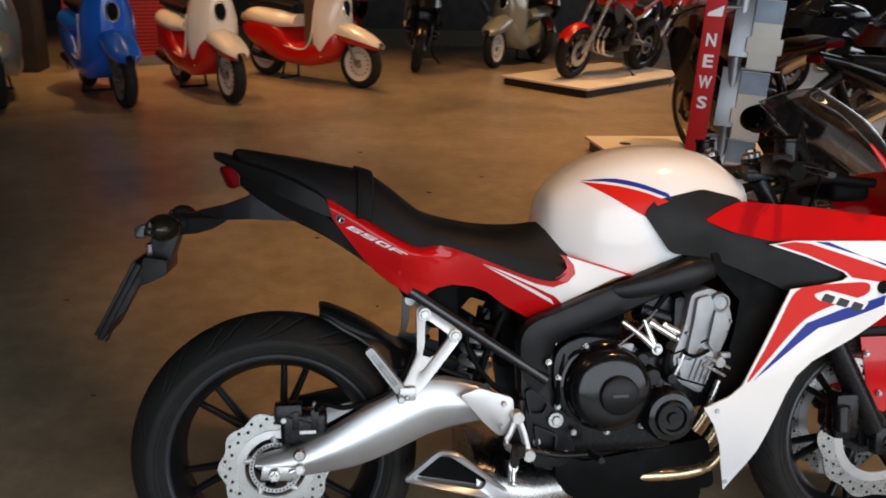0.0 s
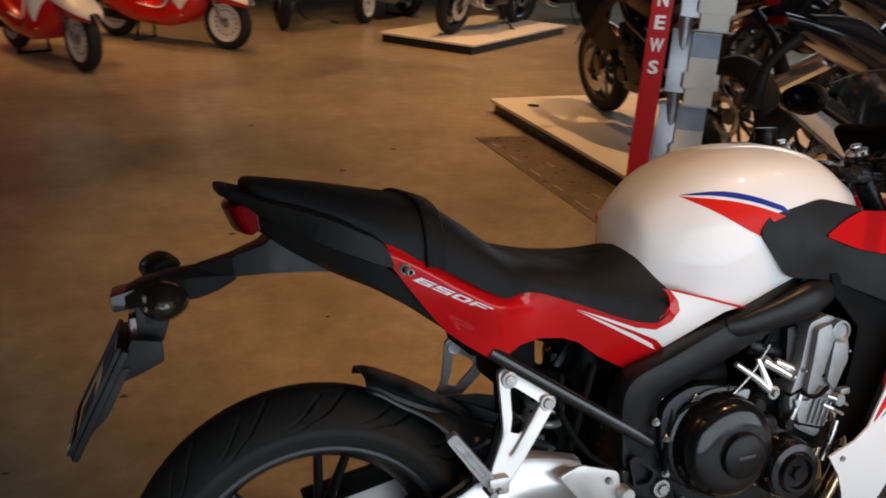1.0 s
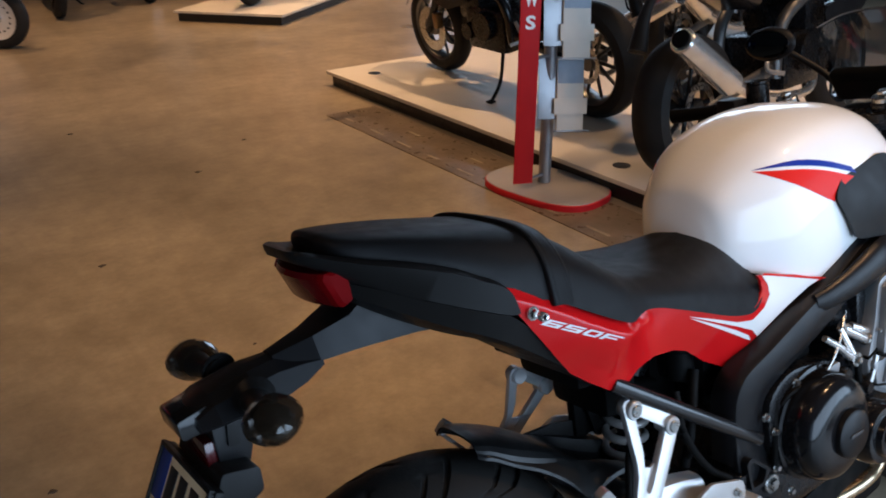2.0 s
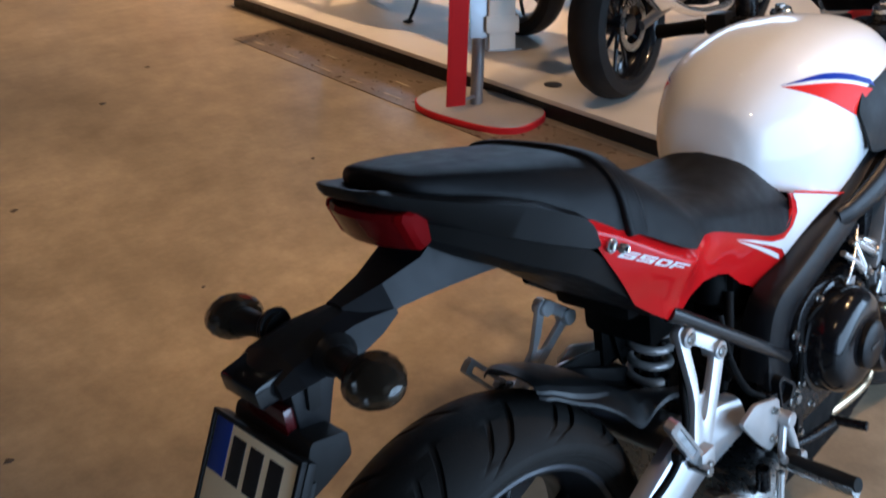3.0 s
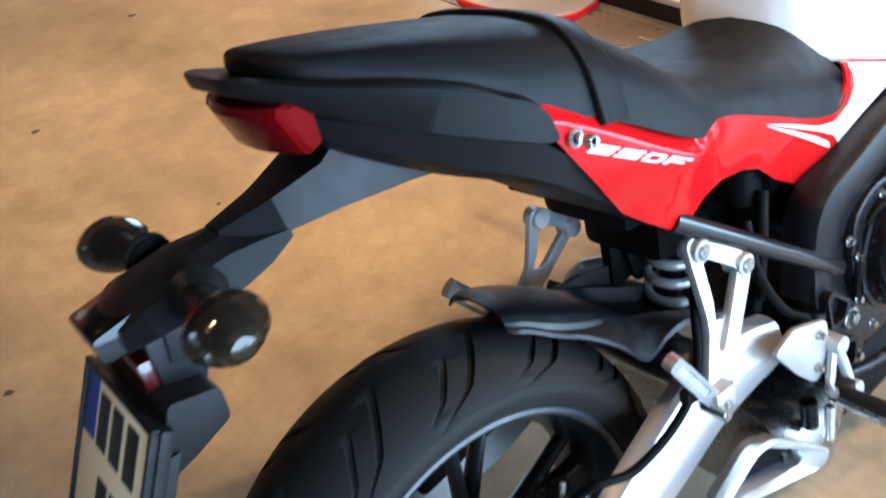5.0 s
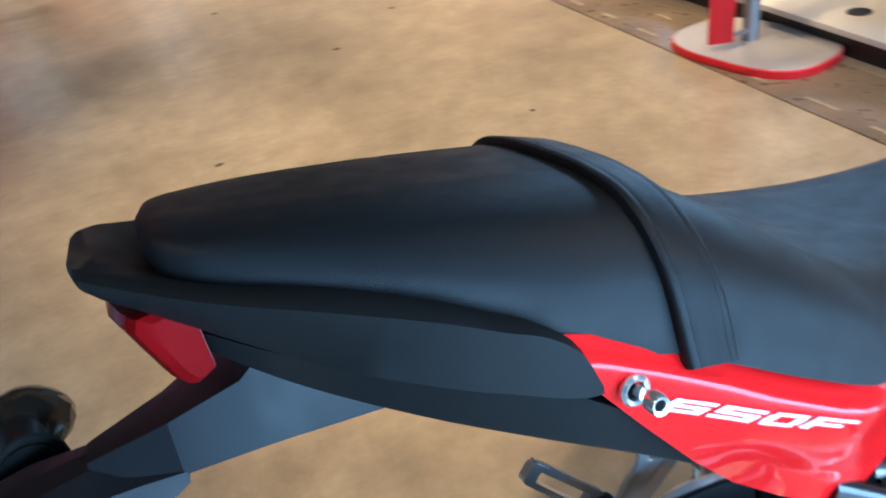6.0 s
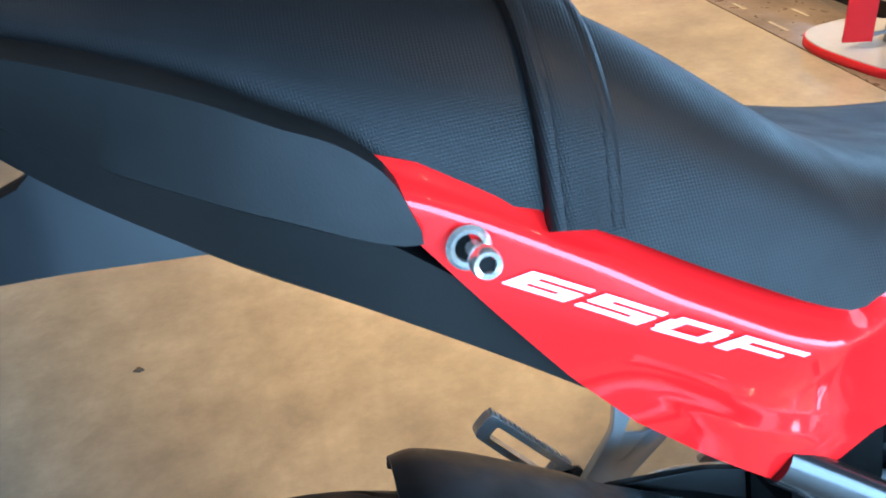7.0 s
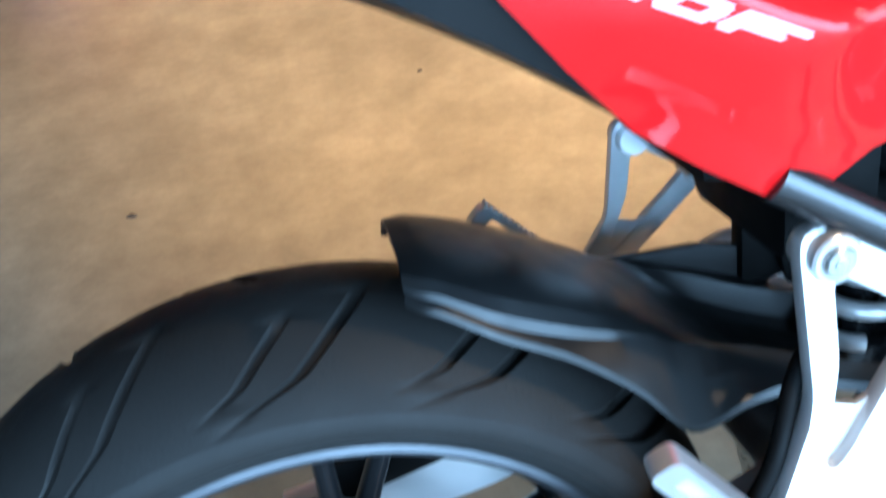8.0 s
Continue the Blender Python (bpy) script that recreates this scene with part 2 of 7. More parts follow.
def thin_plate(known):
    """A smooth function of (x, z) through the (x, z, value) rows."""
    k = np.array(known, float)
    n = len(k)

    def u(d2):
        return np.where(d2 > 1e-12, d2 * np.log(np.maximum(d2, 1e-12)), 0)

    d2 = ((k[:, None, :2] - k[None, :, :2]) ** 2).sum(-1)
    a = np.zeros((n + 3, n + 3))
    a[:n, :n] = u(d2) + np.eye(n) * 1e-4
    a[:n, n], a[:n, n + 1 :] = 1, k[:, :2]
    a[n, :n], a[n + 1 :, :n] = 1, k[:, :2].T
    w = np.linalg.solve(a, np.r_[k[:, 2], 0, 0, 0])

    def f(x, z):
        return float(w[:n] @ u((k[:, 0] - x) ** 2 + (k[:, 1] - z) ** 2) + w[n] + w[n + 1] * x + w[n + 2] * z)

    return f


def inside(poly, x, z):
    odd = False
    for (x1, z1), (x2, z2) in zip(poly, poly[1:] + poly[:1]):
        if (z1 > z) != (z2 > z) and x < (x2 - x1) * (z - z1) / (z2 - z1) + x1:
            odd = not odd
    return odd


def rounded(outline, r, n=3):
    """The outline with its corners rounded off by about r."""
    p = [Vector((*q, 0)) for q in outline]
    out = []
    for a, b, c in zip(p[-1:] + p[:-1], p, p[1:] + p[:1]):
        u, v = a - b, c - b
        ra, rc = min(r, u.length * 0.45), min(r, v.length * 0.45)
        s, e = b + u.normalized() * ra, b + v.normalized() * rc
        for i in range(n + 1):
            t = i / n
            q = s * (1 - t) ** 2 + b * 2 * t * (1 - t) + e * t**2
            out.append((q.x, q.y))
    return out


def sheet(outline, side, t=0.003, step=0.018, lift=0.0):
    """A curved panel of thickness t: its outline in (x, z), and side(x, z) its distance from the bike's middle plane, on the right."""
    pts = []
    for (x1, z1), (x2, z2) in zip(outline, outline[1:] + outline[:1]):
        n = max(1, int(math.hypot(x2 - x1, z2 - z1) / step))
        pts += [(x1 + (x2 - x1) * i / n, z1 + (z2 - z1) * i / n) for i in range(n)]
    edge = len(pts)
    ring = list(pts)
    xs, zs = [p[0] for p in ring], [p[1] for p in ring]
    gx, row = min(xs), 0
    while gx < max(xs):
        gz = min(zs) + (step / 2 if row % 2 else 0)
        while gz < max(zs):
            if inside(ring, gx, gz) and min((gx - a) ** 2 + (gz - b) ** 2 for a, b in ring) > (step * 0.55) ** 2:
                pts.append((gx, gz))
            gz += step
        gx += step * 0.87
        row += 1
    v, _, faces, *_ = geometry.delaunay_2d_cdt([Vector(p) for p in pts], [], [list(range(edge))], 1, 1e-6)
    verts = [(p.x, -(side(p.x, p.y) + lift), p.y) for p in v]
    faces = [tuple(f) for f in faces]
    # outer side towards the right of the bike
    f0 = faces[0]
    a, b, c = (Vector(verts[i]) for i in f0[:3])
    if (b - a).cross(c - a).y > 0:
        faces = [tuple(reversed(f)) for f in faces]
    return shell((verts, faces), t)


def slab(outline, y0, y1, bevel=0.003, seg=2):
    """An outline in (x, z) drawn out from y0 to y1, with rounded edges."""
    bm = bmesh.new()
    f = bm.faces.new([bm.verts.new((x, y0, z)) for x, z in outline])
    r = bmesh.ops.extrude_face_region(bm, geom=[f])
    bmesh.ops.translate(bm, vec=(0, y1 - y0, 0), verts=[v for v in r["geom"] if isinstance(v, bmesh.types.BMVert)])
    return finish(bm, bevel, seg)


def finish(bm, bevel=0.0, seg=2, angle=35):
    bmesh.ops.recalc_face_normals(bm, faces=bm.faces)
    if bevel:
        sharp = [e for e in bm.edges if len(e.link_faces) == 2 and e.calc_face_angle(0) > radians(angle)]
        bmesh.ops.bevel(bm, geom=sharp, offset=bevel, segments=seg, affect="EDGES", profile=0.6, clamp_overlap=True)
    bm.verts.index_update()
    geo = [tuple(v.co) for v in bm.verts], [tuple(v.index for v in f.verts) for f in bm.faces]
    bm.free()
    return geo


def block(center, size, bevel=0.004, seg=2, taper=1.0):
    """A box with rounded edges; taper narrows its top."""
    bm = bmesh.new()
    bmesh.ops.create_cube(bm, size=1)
    for v in bm.verts:
        k = taper if v.co.z > 0 else 1
        v.co = Vector((v.co.x * size[0] * k + center[0], v.co.y * size[1] * k + center[1], v.co.z * size[2] + center[2]))
    return finish(bm, bevel, seg)


def rod(a, b, r0, r1=None, n=20, bevel=0.0015):
    """A round bar from a to b with rounded ends."""
    a, b = Vector(a), Vector(b)
    d = b - a
    r1 = r0 if r1 is None else r1
    q = d.to_track_quat("Z", "Y").to_matrix().to_4x4()
    m = Matrix.Translation(a) @ q
    L, k = d.length, min(bevel, r0 * 0.5, r1 * 0.5, d.length * 0.4)
    prof = [(r0 - k, 0), (r0, k), (r1, L - k), (r1 - k, L)]
    rows = [[m @ Vector((r * math.cos(2 * math.pi * i / n), r * math.sin(2 * math.pi * i / n), z)) for i in range(n)] for r, z in prof]
    return grid(rows, closed=True, caps=True)


def tube(path, r, n=12, count=24, flat=1.0, up=(0, 0, 1)):
    """A tube along a smooth path; r a radius or a list of radii; flat squeezes it across 'up'."""
    p = spline(path, count)
    rad = np.full(count, float(r)) if np.isscalar(r) else spline([(x, 0, 0) for x in r], count)[:, 0]
    rows = []
    for i in range(count):
        t = Vector(p[min(i + 1, count - 1)] - p[max(i - 1, 0)]).normalized()
        s = t.cross(Vector(up))
        s = s.normalized() if s.length > 1e-4 else t.orthogonal().normalized()
        w = s.cross(t)
        rows.append([Vector(p[i]) + float(rad[i]) * (flat * math.cos(a) * s + math.sin(a) * w) for a in (2 * math.pi * j / n for j in range(n))])
    return grid(rows, closed=True, caps=True)


def lathe(profile, center, n=64, axis="y", closed=False):
    """A profile of (radius, along the axis) turned round an axis through center."""
    rows = []
    for i in range(n + 1):
        a = 2 * math.pi * i / n
        c, s = math.cos(a), math.sin(a)
        if axis == "y":
            rows.append([(center[0] + r * c, center[1] + h, center[2] + r * s) for r, h in profile])
        else:
            rows.append([(center[0] + r * c, center[1] + r * s, center[2] + h) for r, h in profile])
    rows = rows[:-1]
    m = len(profile)
    verts = [p for r in rows for p in r]
    last = m if closed else m - 1
    faces = [(i * m + j, ((i + 1) % n) * m + j, ((i + 1) % n) * m + (j + 1) % m, i * m + (j + 1) % m) for i in range(n) for j in range(last)]
    return verts, faces


def ball(center, radii, n=20, m=12):
    rows = []
    for i in range(m + 1):
        a = math.pi * (0.02 + 0.96 * i / m) - math.pi / 2
        rows.append([(center[0] + radii[0] * math.cos(a) * math.cos(b), center[1] + radii[1] * math.cos(a) * math.sin(b), center[2] + radii[2] * math.sin(a)) for b in (2 * math.pi * j / n for j in range(n))])
    return grid(rows, closed=True, caps=True)


def ring_slab(outer, inner, y0, y1):
    """A frame between two outlines in (x, z) of equal count, from y0 to y1."""
    n = len(outer)
    rows = [[(x, y0, z) for x, z in outer], [(x, y1, z) for x, z in outer], [(x, y1, z) for x, z in inner], [(x, y0, z) for x, z in inner]]
    verts = [p for r in rows for p in r]
    faces = [(k * n + i, k * n + (i + 1) % n, ((k + 1) % 4) * n + (i + 1) % n, ((k + 1) % 4) * n + i) for k in range(4) for i in range(n)]
    return verts, faces


def bevelled(geo, r, seg=2, angle=35):
    bm = bmesh.new()
    vs = [bm.verts.new(p) for p in geo[0]]
    for f in geo[1]:
        bm.faces.new([vs[i] for i in f])
    return finish(bm, r, seg, angle)


def skin_of(geo, spare=0.15):
    """How far a closed form reaches to the right at (x, z)."""
    tree = BVHTree.FromPolygons([Vector(p) for p in geo[0]], geo[1])

    def f(x, z):
        hit = tree.ray_cast(Vector((x, -1, z)), Vector((0, 1, 0)))[0]
        return -hit.y if hit else spare

    return f


def part(name, geo, material, parent=None, label="", smooth=42):
    me = bpy.data.meshes.new(name)
    me.from_pydata([tuple(p) for p in geo[0]], [], geo[1])
    bm = bmesh.new()
    bm.from_mesh(me)
    bmesh.ops.recalc_face_normals(bm, faces=bm.faces)
    bm.to_mesh(me)
    bm.free()
    me.materials.append(material)
    if smooth:
        me.shade_smooth()
        me.set_sharp_from_angle(angle=radians(smooth))
    ob = new(name, me)
    if parent is not None:
        ob.parent = parent
    if label:
        tagged(ob, label=label)
    return ob


def thing(name, m, label, category, group="", kind=""):
    ob = new(name)
    ob.empty_display_size = 0.1
    ob.matrix_world = m
    return tagged(ob, label, category, group, kind)

# ---------------------------------------------------------------- the hall
WALL_DARK = mat("dark_painted_wall", (0.035, 0.03, 0.028), 0.7, var=0.25, scale=1.5, bump=0.1, bscale=60)
WALL_LIGHT = mat("grey_plaster", (0.2, 0.19, 0.18), 0.8, var=0.08, scale=1.5, bump=0.1, bscale=60)
CEILING = mat("dark_ceiling", (0.03, 0.028, 0.026), 0.8, var=0.2, scale=2)
X0, X1, Y0, Y1, TOP = -7.0, 9.0, -5.0, 14.0, 4.2


def wall(name, center, size, material, label):
    return tagged(part(name, block(center, size, 0.0), material, smooth=0), label, "wall", kind="structure")


tagged(part("floor", block(((X0 + X1) / 2, (Y0 + Y1) / 2, -0.1), (X1 - X0 + 0.4, Y1 - Y0 + 0.4, 0.2), 0.0), CONCRETE, smooth=0), "polished stained tan concrete showroom floor", "floor", kind="structure")
tagged(part("ceiling", block(((X0 + X1) / 2, (Y0 + Y1) / 2, TOP + 0.1), (X1 - X0 + 0.4, Y1 - Y0 + 0.4, 0.2), 0.0), CEILING, smooth=0), "dark painted showroom ceiling", "ceiling", kind="structure")
wall("wall_north", ((X0 + X1) / 2, Y1 + 0.1, TOP / 2), (X1 - X0 + 0.4, 0.2, TOP), WALL_DARK, "dark painted wall behind the rows of bikes")
wall("wall_west", (X0 - 0.1, (Y0 + Y1) / 2, TOP / 2), (0.2, Y1 - Y0, TOP), WALL_DARK, "dark painted side wall of the showroom")
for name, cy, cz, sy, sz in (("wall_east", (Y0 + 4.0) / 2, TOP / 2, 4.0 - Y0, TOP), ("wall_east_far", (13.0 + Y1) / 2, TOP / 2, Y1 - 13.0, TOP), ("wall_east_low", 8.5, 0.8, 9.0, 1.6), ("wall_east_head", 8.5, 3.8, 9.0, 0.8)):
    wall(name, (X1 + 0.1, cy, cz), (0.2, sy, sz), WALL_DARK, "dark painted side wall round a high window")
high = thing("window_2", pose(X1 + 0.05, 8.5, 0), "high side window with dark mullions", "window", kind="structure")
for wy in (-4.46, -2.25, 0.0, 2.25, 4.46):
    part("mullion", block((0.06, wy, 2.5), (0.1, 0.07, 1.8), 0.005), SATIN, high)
# window wall behind the camera: one long, tall opening
wall("wall_south_pier", ((X0 - 4.0) / 2, Y0, TOP / 2), (-4.0 - X0, 0.2, TOP), WALL_LIGHT, "plain wall beside the shop window")
wall("wall_south_sill", (2.5, Y0, 0.05), (13.0, 0.2, 0.1), WALL_LIGHT, "low sill under the shop window")
wall("wall_south_head", (2.5, Y0, 3.8), (13.0, 0.2, 0.8), WALL_LIGHT, "plain wall above the shop window")
win = thing("window_1", pose(2.5, Y0 - 0.02, 0), "long shop window with dark mullions", "window", kind="structure")
for wx in (-6.45, -4.3, -2.15, 0.0, 2.15, 4.3, 6.45):
    part("mullion", block((wx, 0.05, 1.75), (0.07, 0.1, 3.3), 0.005), SATIN, win)
SKY_CARD = mat("overcast_daylight", (0.6, 0.7, 0.8), 0.9, glow=(0.62, 0.78, 1.0, 1.0))
tagged(part("backdrop", block((2.4, Y0 - 1.2, 1.7), (17.0, 0.05, 5.0), 0.0), SKY_CARD, smooth=0), "overcast daylight outside the shop window", "backdrop", kind="structure")
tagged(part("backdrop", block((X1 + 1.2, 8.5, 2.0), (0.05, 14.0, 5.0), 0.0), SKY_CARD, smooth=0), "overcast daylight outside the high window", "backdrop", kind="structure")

# ---------------------------------------------------------------- platforms
PLAT_TOP = mat("cream_laminate", (0.66, 0.61, 0.53), 0.5, var=0.05, scale=3, bump=0.05, bscale=50)
PLAT_EDGE = mat("black_skirting", (0.012, 0.012, 0.012), 0.45, var=0.2)


def platform(m, sx, sy, label, group="display platforms"):
    """A low display platform: cream top board that overhangs a black skirt."""
    p = thing("display_platform", m, label, "platform", group)
    part("skirt", block((sx / 2, sy / 2, 0.039), (sx - 0.06, sy - 0.06, 0.078), 0.002), PLAT_EDGE, p, "black recessed skirt")
    part("top_board", block((sx / 2, sy / 2, 0.09), (sx, sy, 0.022), 0.003), PLAT_TOP, p, "cream laminate board")
    return p


big = platform(pose(2.16, -2.4, 0), 3.4, 6.82, "long cream display platform with a black skirt")
for hx, hy in ((0.22, 6.55), (0.16, 4.25), (0.2, 2.0)):
    part("grommet", lathe([(0.0, 0.004), (0.03, 0.004), (0.042, 0.002), (0.042, -0.004)], (hx, hy, 0.101), 28, axis="z"), PLAT_EDGE, big, "dark round cable grommet")
platform(pose(2.92, 6.68, 0, 0, 0, 38), 2.2, 1.16, "small cream display platform with a black skirt")
STRIP = mat("dark_floor_strip", (0.14, 0.105, 0.072), 0.34, var=0.3, scale=5)
DASH = mat("pale_worn_dash", (0.3, 0.245, 0.17), 0.5, var=0.2, scale=20)
strip = tagged(part("floor_strip", block((1.962, 0.65, 0.001), (0.336, 6.2, 0.006), 0.0), STRIP, smooth=0), "dark strip on the concrete floor beside the platform", "floor strip", kind="structure")
for i in range(12):
    part("dash", block((1.852 + 0.006 * math.sin(3 * i), 3.57 - 0.29 * i + 0.02 * math.sin(5 * i), 0.0045), (0.016, 0.13 if i % 3 else 0.09, 0.002), 0.0), DASH, strip)
    if i % 2:
        part("dash", block((2.0 + 0.006 * math.sin(2 * i), 3.4 - 0.29 * i, 0.0045), (0.014, 0.1, 0.002), 0.0), DASH, strip)
CHIP = mat("dark_floor_chip", (0.05, 0.04, 0.03), 0.6, var=0.3, scale=30)
for cx, cy, r in ((-0.337, 1.2, 0.011), (0.115, 2.428, 0.014), (0.8, 3.24, 0.016), (-0.62, 0.9, 0.008), (0.35, 1.55, 0.006), (1.15, 2.1, 0.008), (-0.9, 1.7, 0.01), (0.45, 4.3, 0.014), (1.2, 3.6, 0.012)):
    ring = [(cx + r * (1 + 0.3 * math.sin(3 * a + cx * 9)) * math.cos(a), cy + 0.7 * r * (1 + 0.25 * math.cos(2 * a + cy * 7)) * math.sin(a)) for a in (2 * math.pi * k / 14 for k in range(14))]
    tagged(part("floor_mark", grid([[(x, y, 0.0) for x, y in ring], [(cx + 0.8 * (x - cx), cy + 0.8 * (y - cy), 0.003) for x, y in ring]], closed=True, caps=True), CHIP), "small dark chip in the concrete floor", "floor mark", kind="structure")

# ---------------------------------------------------------------- the motorcycle
LEAN = 12.7
bike = thing("motorcycle", Matrix.Translation((0, 0.0495, 0.3095)) @ pose(0, 0, 0, -LEAN) @ Matrix.Translation((0, 0, -0.315)),
             "red, white and blue faired sports motorcycle leaning on its side stand", "motorcycle")


def both(name, geo, material, parent=bike, label=""):
    part(name, geo, material, parent, label)
    part(name, mirrored(geo), material, parent, label)


# ---- wheels


def tread(center, major, minor, wide, repeats, grooves, lean_of):
    """A tyre crown with slanting grooves sunk into it. grooves: (start, width, from, to) in shares of the repeat and of the half width, signed."""
    cols = [0.0]
    spans = []
    for start, width, lo, hi in grooves:
        spans.append((start, start + width, lo, hi))
        cols += [start, start + width * 0.22, start + width * 0.78, start + width]
    cols = sorted(cols)
    lats = np.linspace(-1, 1, 45)
    rows = []
    for k in range(repeats):
        for c in cols:
            row = []
            for lat in lats:
                deep, q = 0.0, 0.78 * lat
                for s0, s1, lo, hi in spans:
                    if s0 + 1e-6 < c < s1 - 1e-6 and lo < q < hi:
                        deep = 0.006 * min(1, 4 * (q - lo), 4 * (hi - q) + 0.15)
                phi = lat * radians(64)
                a = 2 * math.pi * (k + c + lean_of(q)) / repeats
                r = major + (minor - deep) * math.cos(phi)
                row.append((center[0] + r * math.cos(a), center[1] + (wide - deep) * math.sin(phi), center[2] + r * math.sin(a)))
            rows.append(row)
    n, m = len(rows), len(lats)
    verts = [p for r in rows for p in r]
    faces = [(i * m + j, i * m + j + 1, ((i + 1) % n) * m + j + 1, ((i + 1) % n) * m + j) for i in range(n) for j in range(m - 1)]
    return verts, faces


def wheel(name, center, major, minor, wide, rim_r, half, grooves, repeats, label):
    w = new(name)
    w.parent = bike
    tagged(w, label=label)
    tyre = part("tyre", tread(center, major, minor, wide, repeats, grooves, lambda t: 0.4 * abs(t) + 0.5 * abs(t) ** 2 + 2.6 * max(0, abs(t) - 0.56) ** 1.4), RUBBER, w, "black sports tyre with slanting grooves")
    s, r0 = math.sin(radians(64)) * wide, major + minor * math.cos(radians(64))
    for sg in (-1, 1):
        prof = [(r0, sg * s), (r0 - 0.007, sg * (s + 0.0022)), (r0 - 0.015, sg * (s + 0.0012)), (rim_r + 0.011, sg * (half + 0.0105)), (rim_r + 0.006, sg * (half + 0.0085)), (rim_r - 0.001, sg * half), (rim_r - 0.012, sg * (half - 0.01))]
        part("sidewall", lathe(prof, center, 96), RUBBER, tyre)
        for k in (0.12, 0.85):
            r1, y1 = r0 - 0.015 + k * (rim_r + 0.026 - r0), s + 0.0012 + k * (half + 0.0093 - s)
            part("sidewall_line", lathe([(r1 + dr, sg * (y1 + out)) for dr, out in ((0.0016, -0.001), (0.0006, 0.0011), (-0.0006, 0.0011), (-0.0016, -0.001))], center, 96), RUBBER, tyre)
        part("rim_lip", lathe([(rim_r - 0.001, sg * (half - 0.004)), (rim_r + 0.002, sg * (half + 0.003)), (rim_r - 0.003, sg * (half + 0.005)), (rim_r - 0.008, sg * (half + 0.002)), (rim_r - 0.012, sg * (half - 0.008))], center, 96), RIM_EDGE, w, "grey painted rim lip")
    prof = [(rim_r - 0.01, -half + 0.002), (rim_r - 0.02, -half * 0.7), (rim_r - 0.035, -half * 0.3), (rim_r - 0.035, half * 0.3), (rim_r - 0.02, half * 0.7), (rim_r - 0.01, half - 0.002)]
    part("rim", lathe(prof, center, 96), RIM_BLACK, w)
    part("hub", join(rod((center[0], center[1] - 0.07, center[2]), (center[0], center[1] + 0.07, center[2]), 0.045), rod((center[0], center[1] - 0.03, center[2]), (center[0], 0.03, center[2]), 0.062)), RIM_BLACK, w)
    for i in range(6):
        a = 2 * math.pi * i / 6 + 0.3
        for da in (-0.13, 0.13):
            b = a + da
            p0 = (center[0] + 0.045 * math.cos(a), 0, center[2] + 0.045 * math.sin(a))
            p1 = (center[0] + 0.1 * math.cos(a + da * 0.5), 0, center[2] + 0.1 * math.sin(a + da * 0.5))
            p2 = (center[0] + (rim_r - 0.028) * math.cos(b), 0, center[2] + (rim_r - 0.028) * math.sin(b))
            part("spoke", tube([p0, p1, p2], [0.011, 0.0075, 0.0075], 10, 10, flat=1.5, up=(math.cos(a), 0, math.sin(a))), RIM_BLACK, w)
    return w


GROOVES = [(0.1, 0.095, -0.74, -0.05), (0.4, 0.09, -0.66, -0.22), (0.6, 0.095, 0.05, 0.74), (0.88, 0.09, 0.22, 0.66)]
rear_wheel = wheel("rear_wheel", (0, 0.008, 0.318), 0.2385, 0.08, 0.099, 0.236, 0.07, GROOVES, 15, "rear wheel with black split spokes")
front_wheel = wheel("front_wheel", (1.45, 0, 0.3), 0.24, 0.06, 0.066, 0.226, 0.05, GROOVES, 15, "front wheel with black split spokes")


def wave_disc(center, r, wave, inner, y, t, holes, parent):
    """A wavy brake disc, its drill holes painted as near-black dots, and a pale carrier."""
    n = 120
    out = [(center[0] + (r + wave * math.cos(10 * a)) * math.cos(a), center[2] + (r + wave * math.cos(10 * a)) * math.sin(a)) for a in (2 * math.pi * i / n for i in range(n))]
    inn = [(center[0] + inner * math.cos(a), center[2] + inner * math.sin(a)) for a in (2 * math.pi * i / n for i in range(n))]
    d = part("brake_disc", ring_slab(out, inn, y - t / 2, y + t / 2), STEEL, parent, "drilled wavy steel brake disc")
    dots = []
    for i in range(holes):
        for k, rr in enumerate((0.3, 0.62)):
            a = 2 * math.pi * (i + 0.5 * k) / holes
            rad = inner + (r - inner) * rr + 0.004
            p = (center[0] + rad * math.cos(a), y, center[2] + rad * math.sin(a))
            dots.append(rod((p[0], y - t / 2 - 0.0008, p[2]), (p[0], y + t / 2 + 0.0008, p[2]), 0.0036, n=10, bevel=0.0002))
    part("drill_hole_dot", join(*dots), DARK, d)
    return d


disc = wave_disc((0, 0, 0.317), 0.117, 0.005, 0.082, -0.093, 0.005, 20, rear_wheel)
part("disc_carrier", lathe([(0.083, -0.004), (0.083, 0.004), (0.066, 0.005), (0.064, 0.0), (0.066, -0.005)], (0, -0.093, 0.315), 72, closed=True), ALU, rear_wheel)
part("sensor_ring", lathe([(0.056, -0.004), (0.056, 0.003), (0.047, 0.003), (0.047, -0.004)], (0, -0.096, 0.315), 72, closed=True), ALU, rear_wheel)
for i in range(40):
    a = 2 * math.pi * i / 40
    part("ring_slot", rod((0.0515 * math.cos(a), -0.1012, 0.315 + 0.0515 * math.sin(a)), (0.0515 * math.cos(a), -0.099, 0.315 + 0.0515 * math.sin(a)), 0.0022, n=8, bevel=0.0003), DARK, rear_wheel)
for i in range(5):
    a = 2 * math.pi * i / 5 + 0.2
    part("carrier_arm", rod((0.045 * math.cos(a), -0.09, 0.315 + 0.045 * math.sin(a)), (0.07 * math.cos(a + 0.2), -0.092, 0.315 + 0.07 * math.sin(a + 0.2)), 0.008), ALU, rear_wheel)
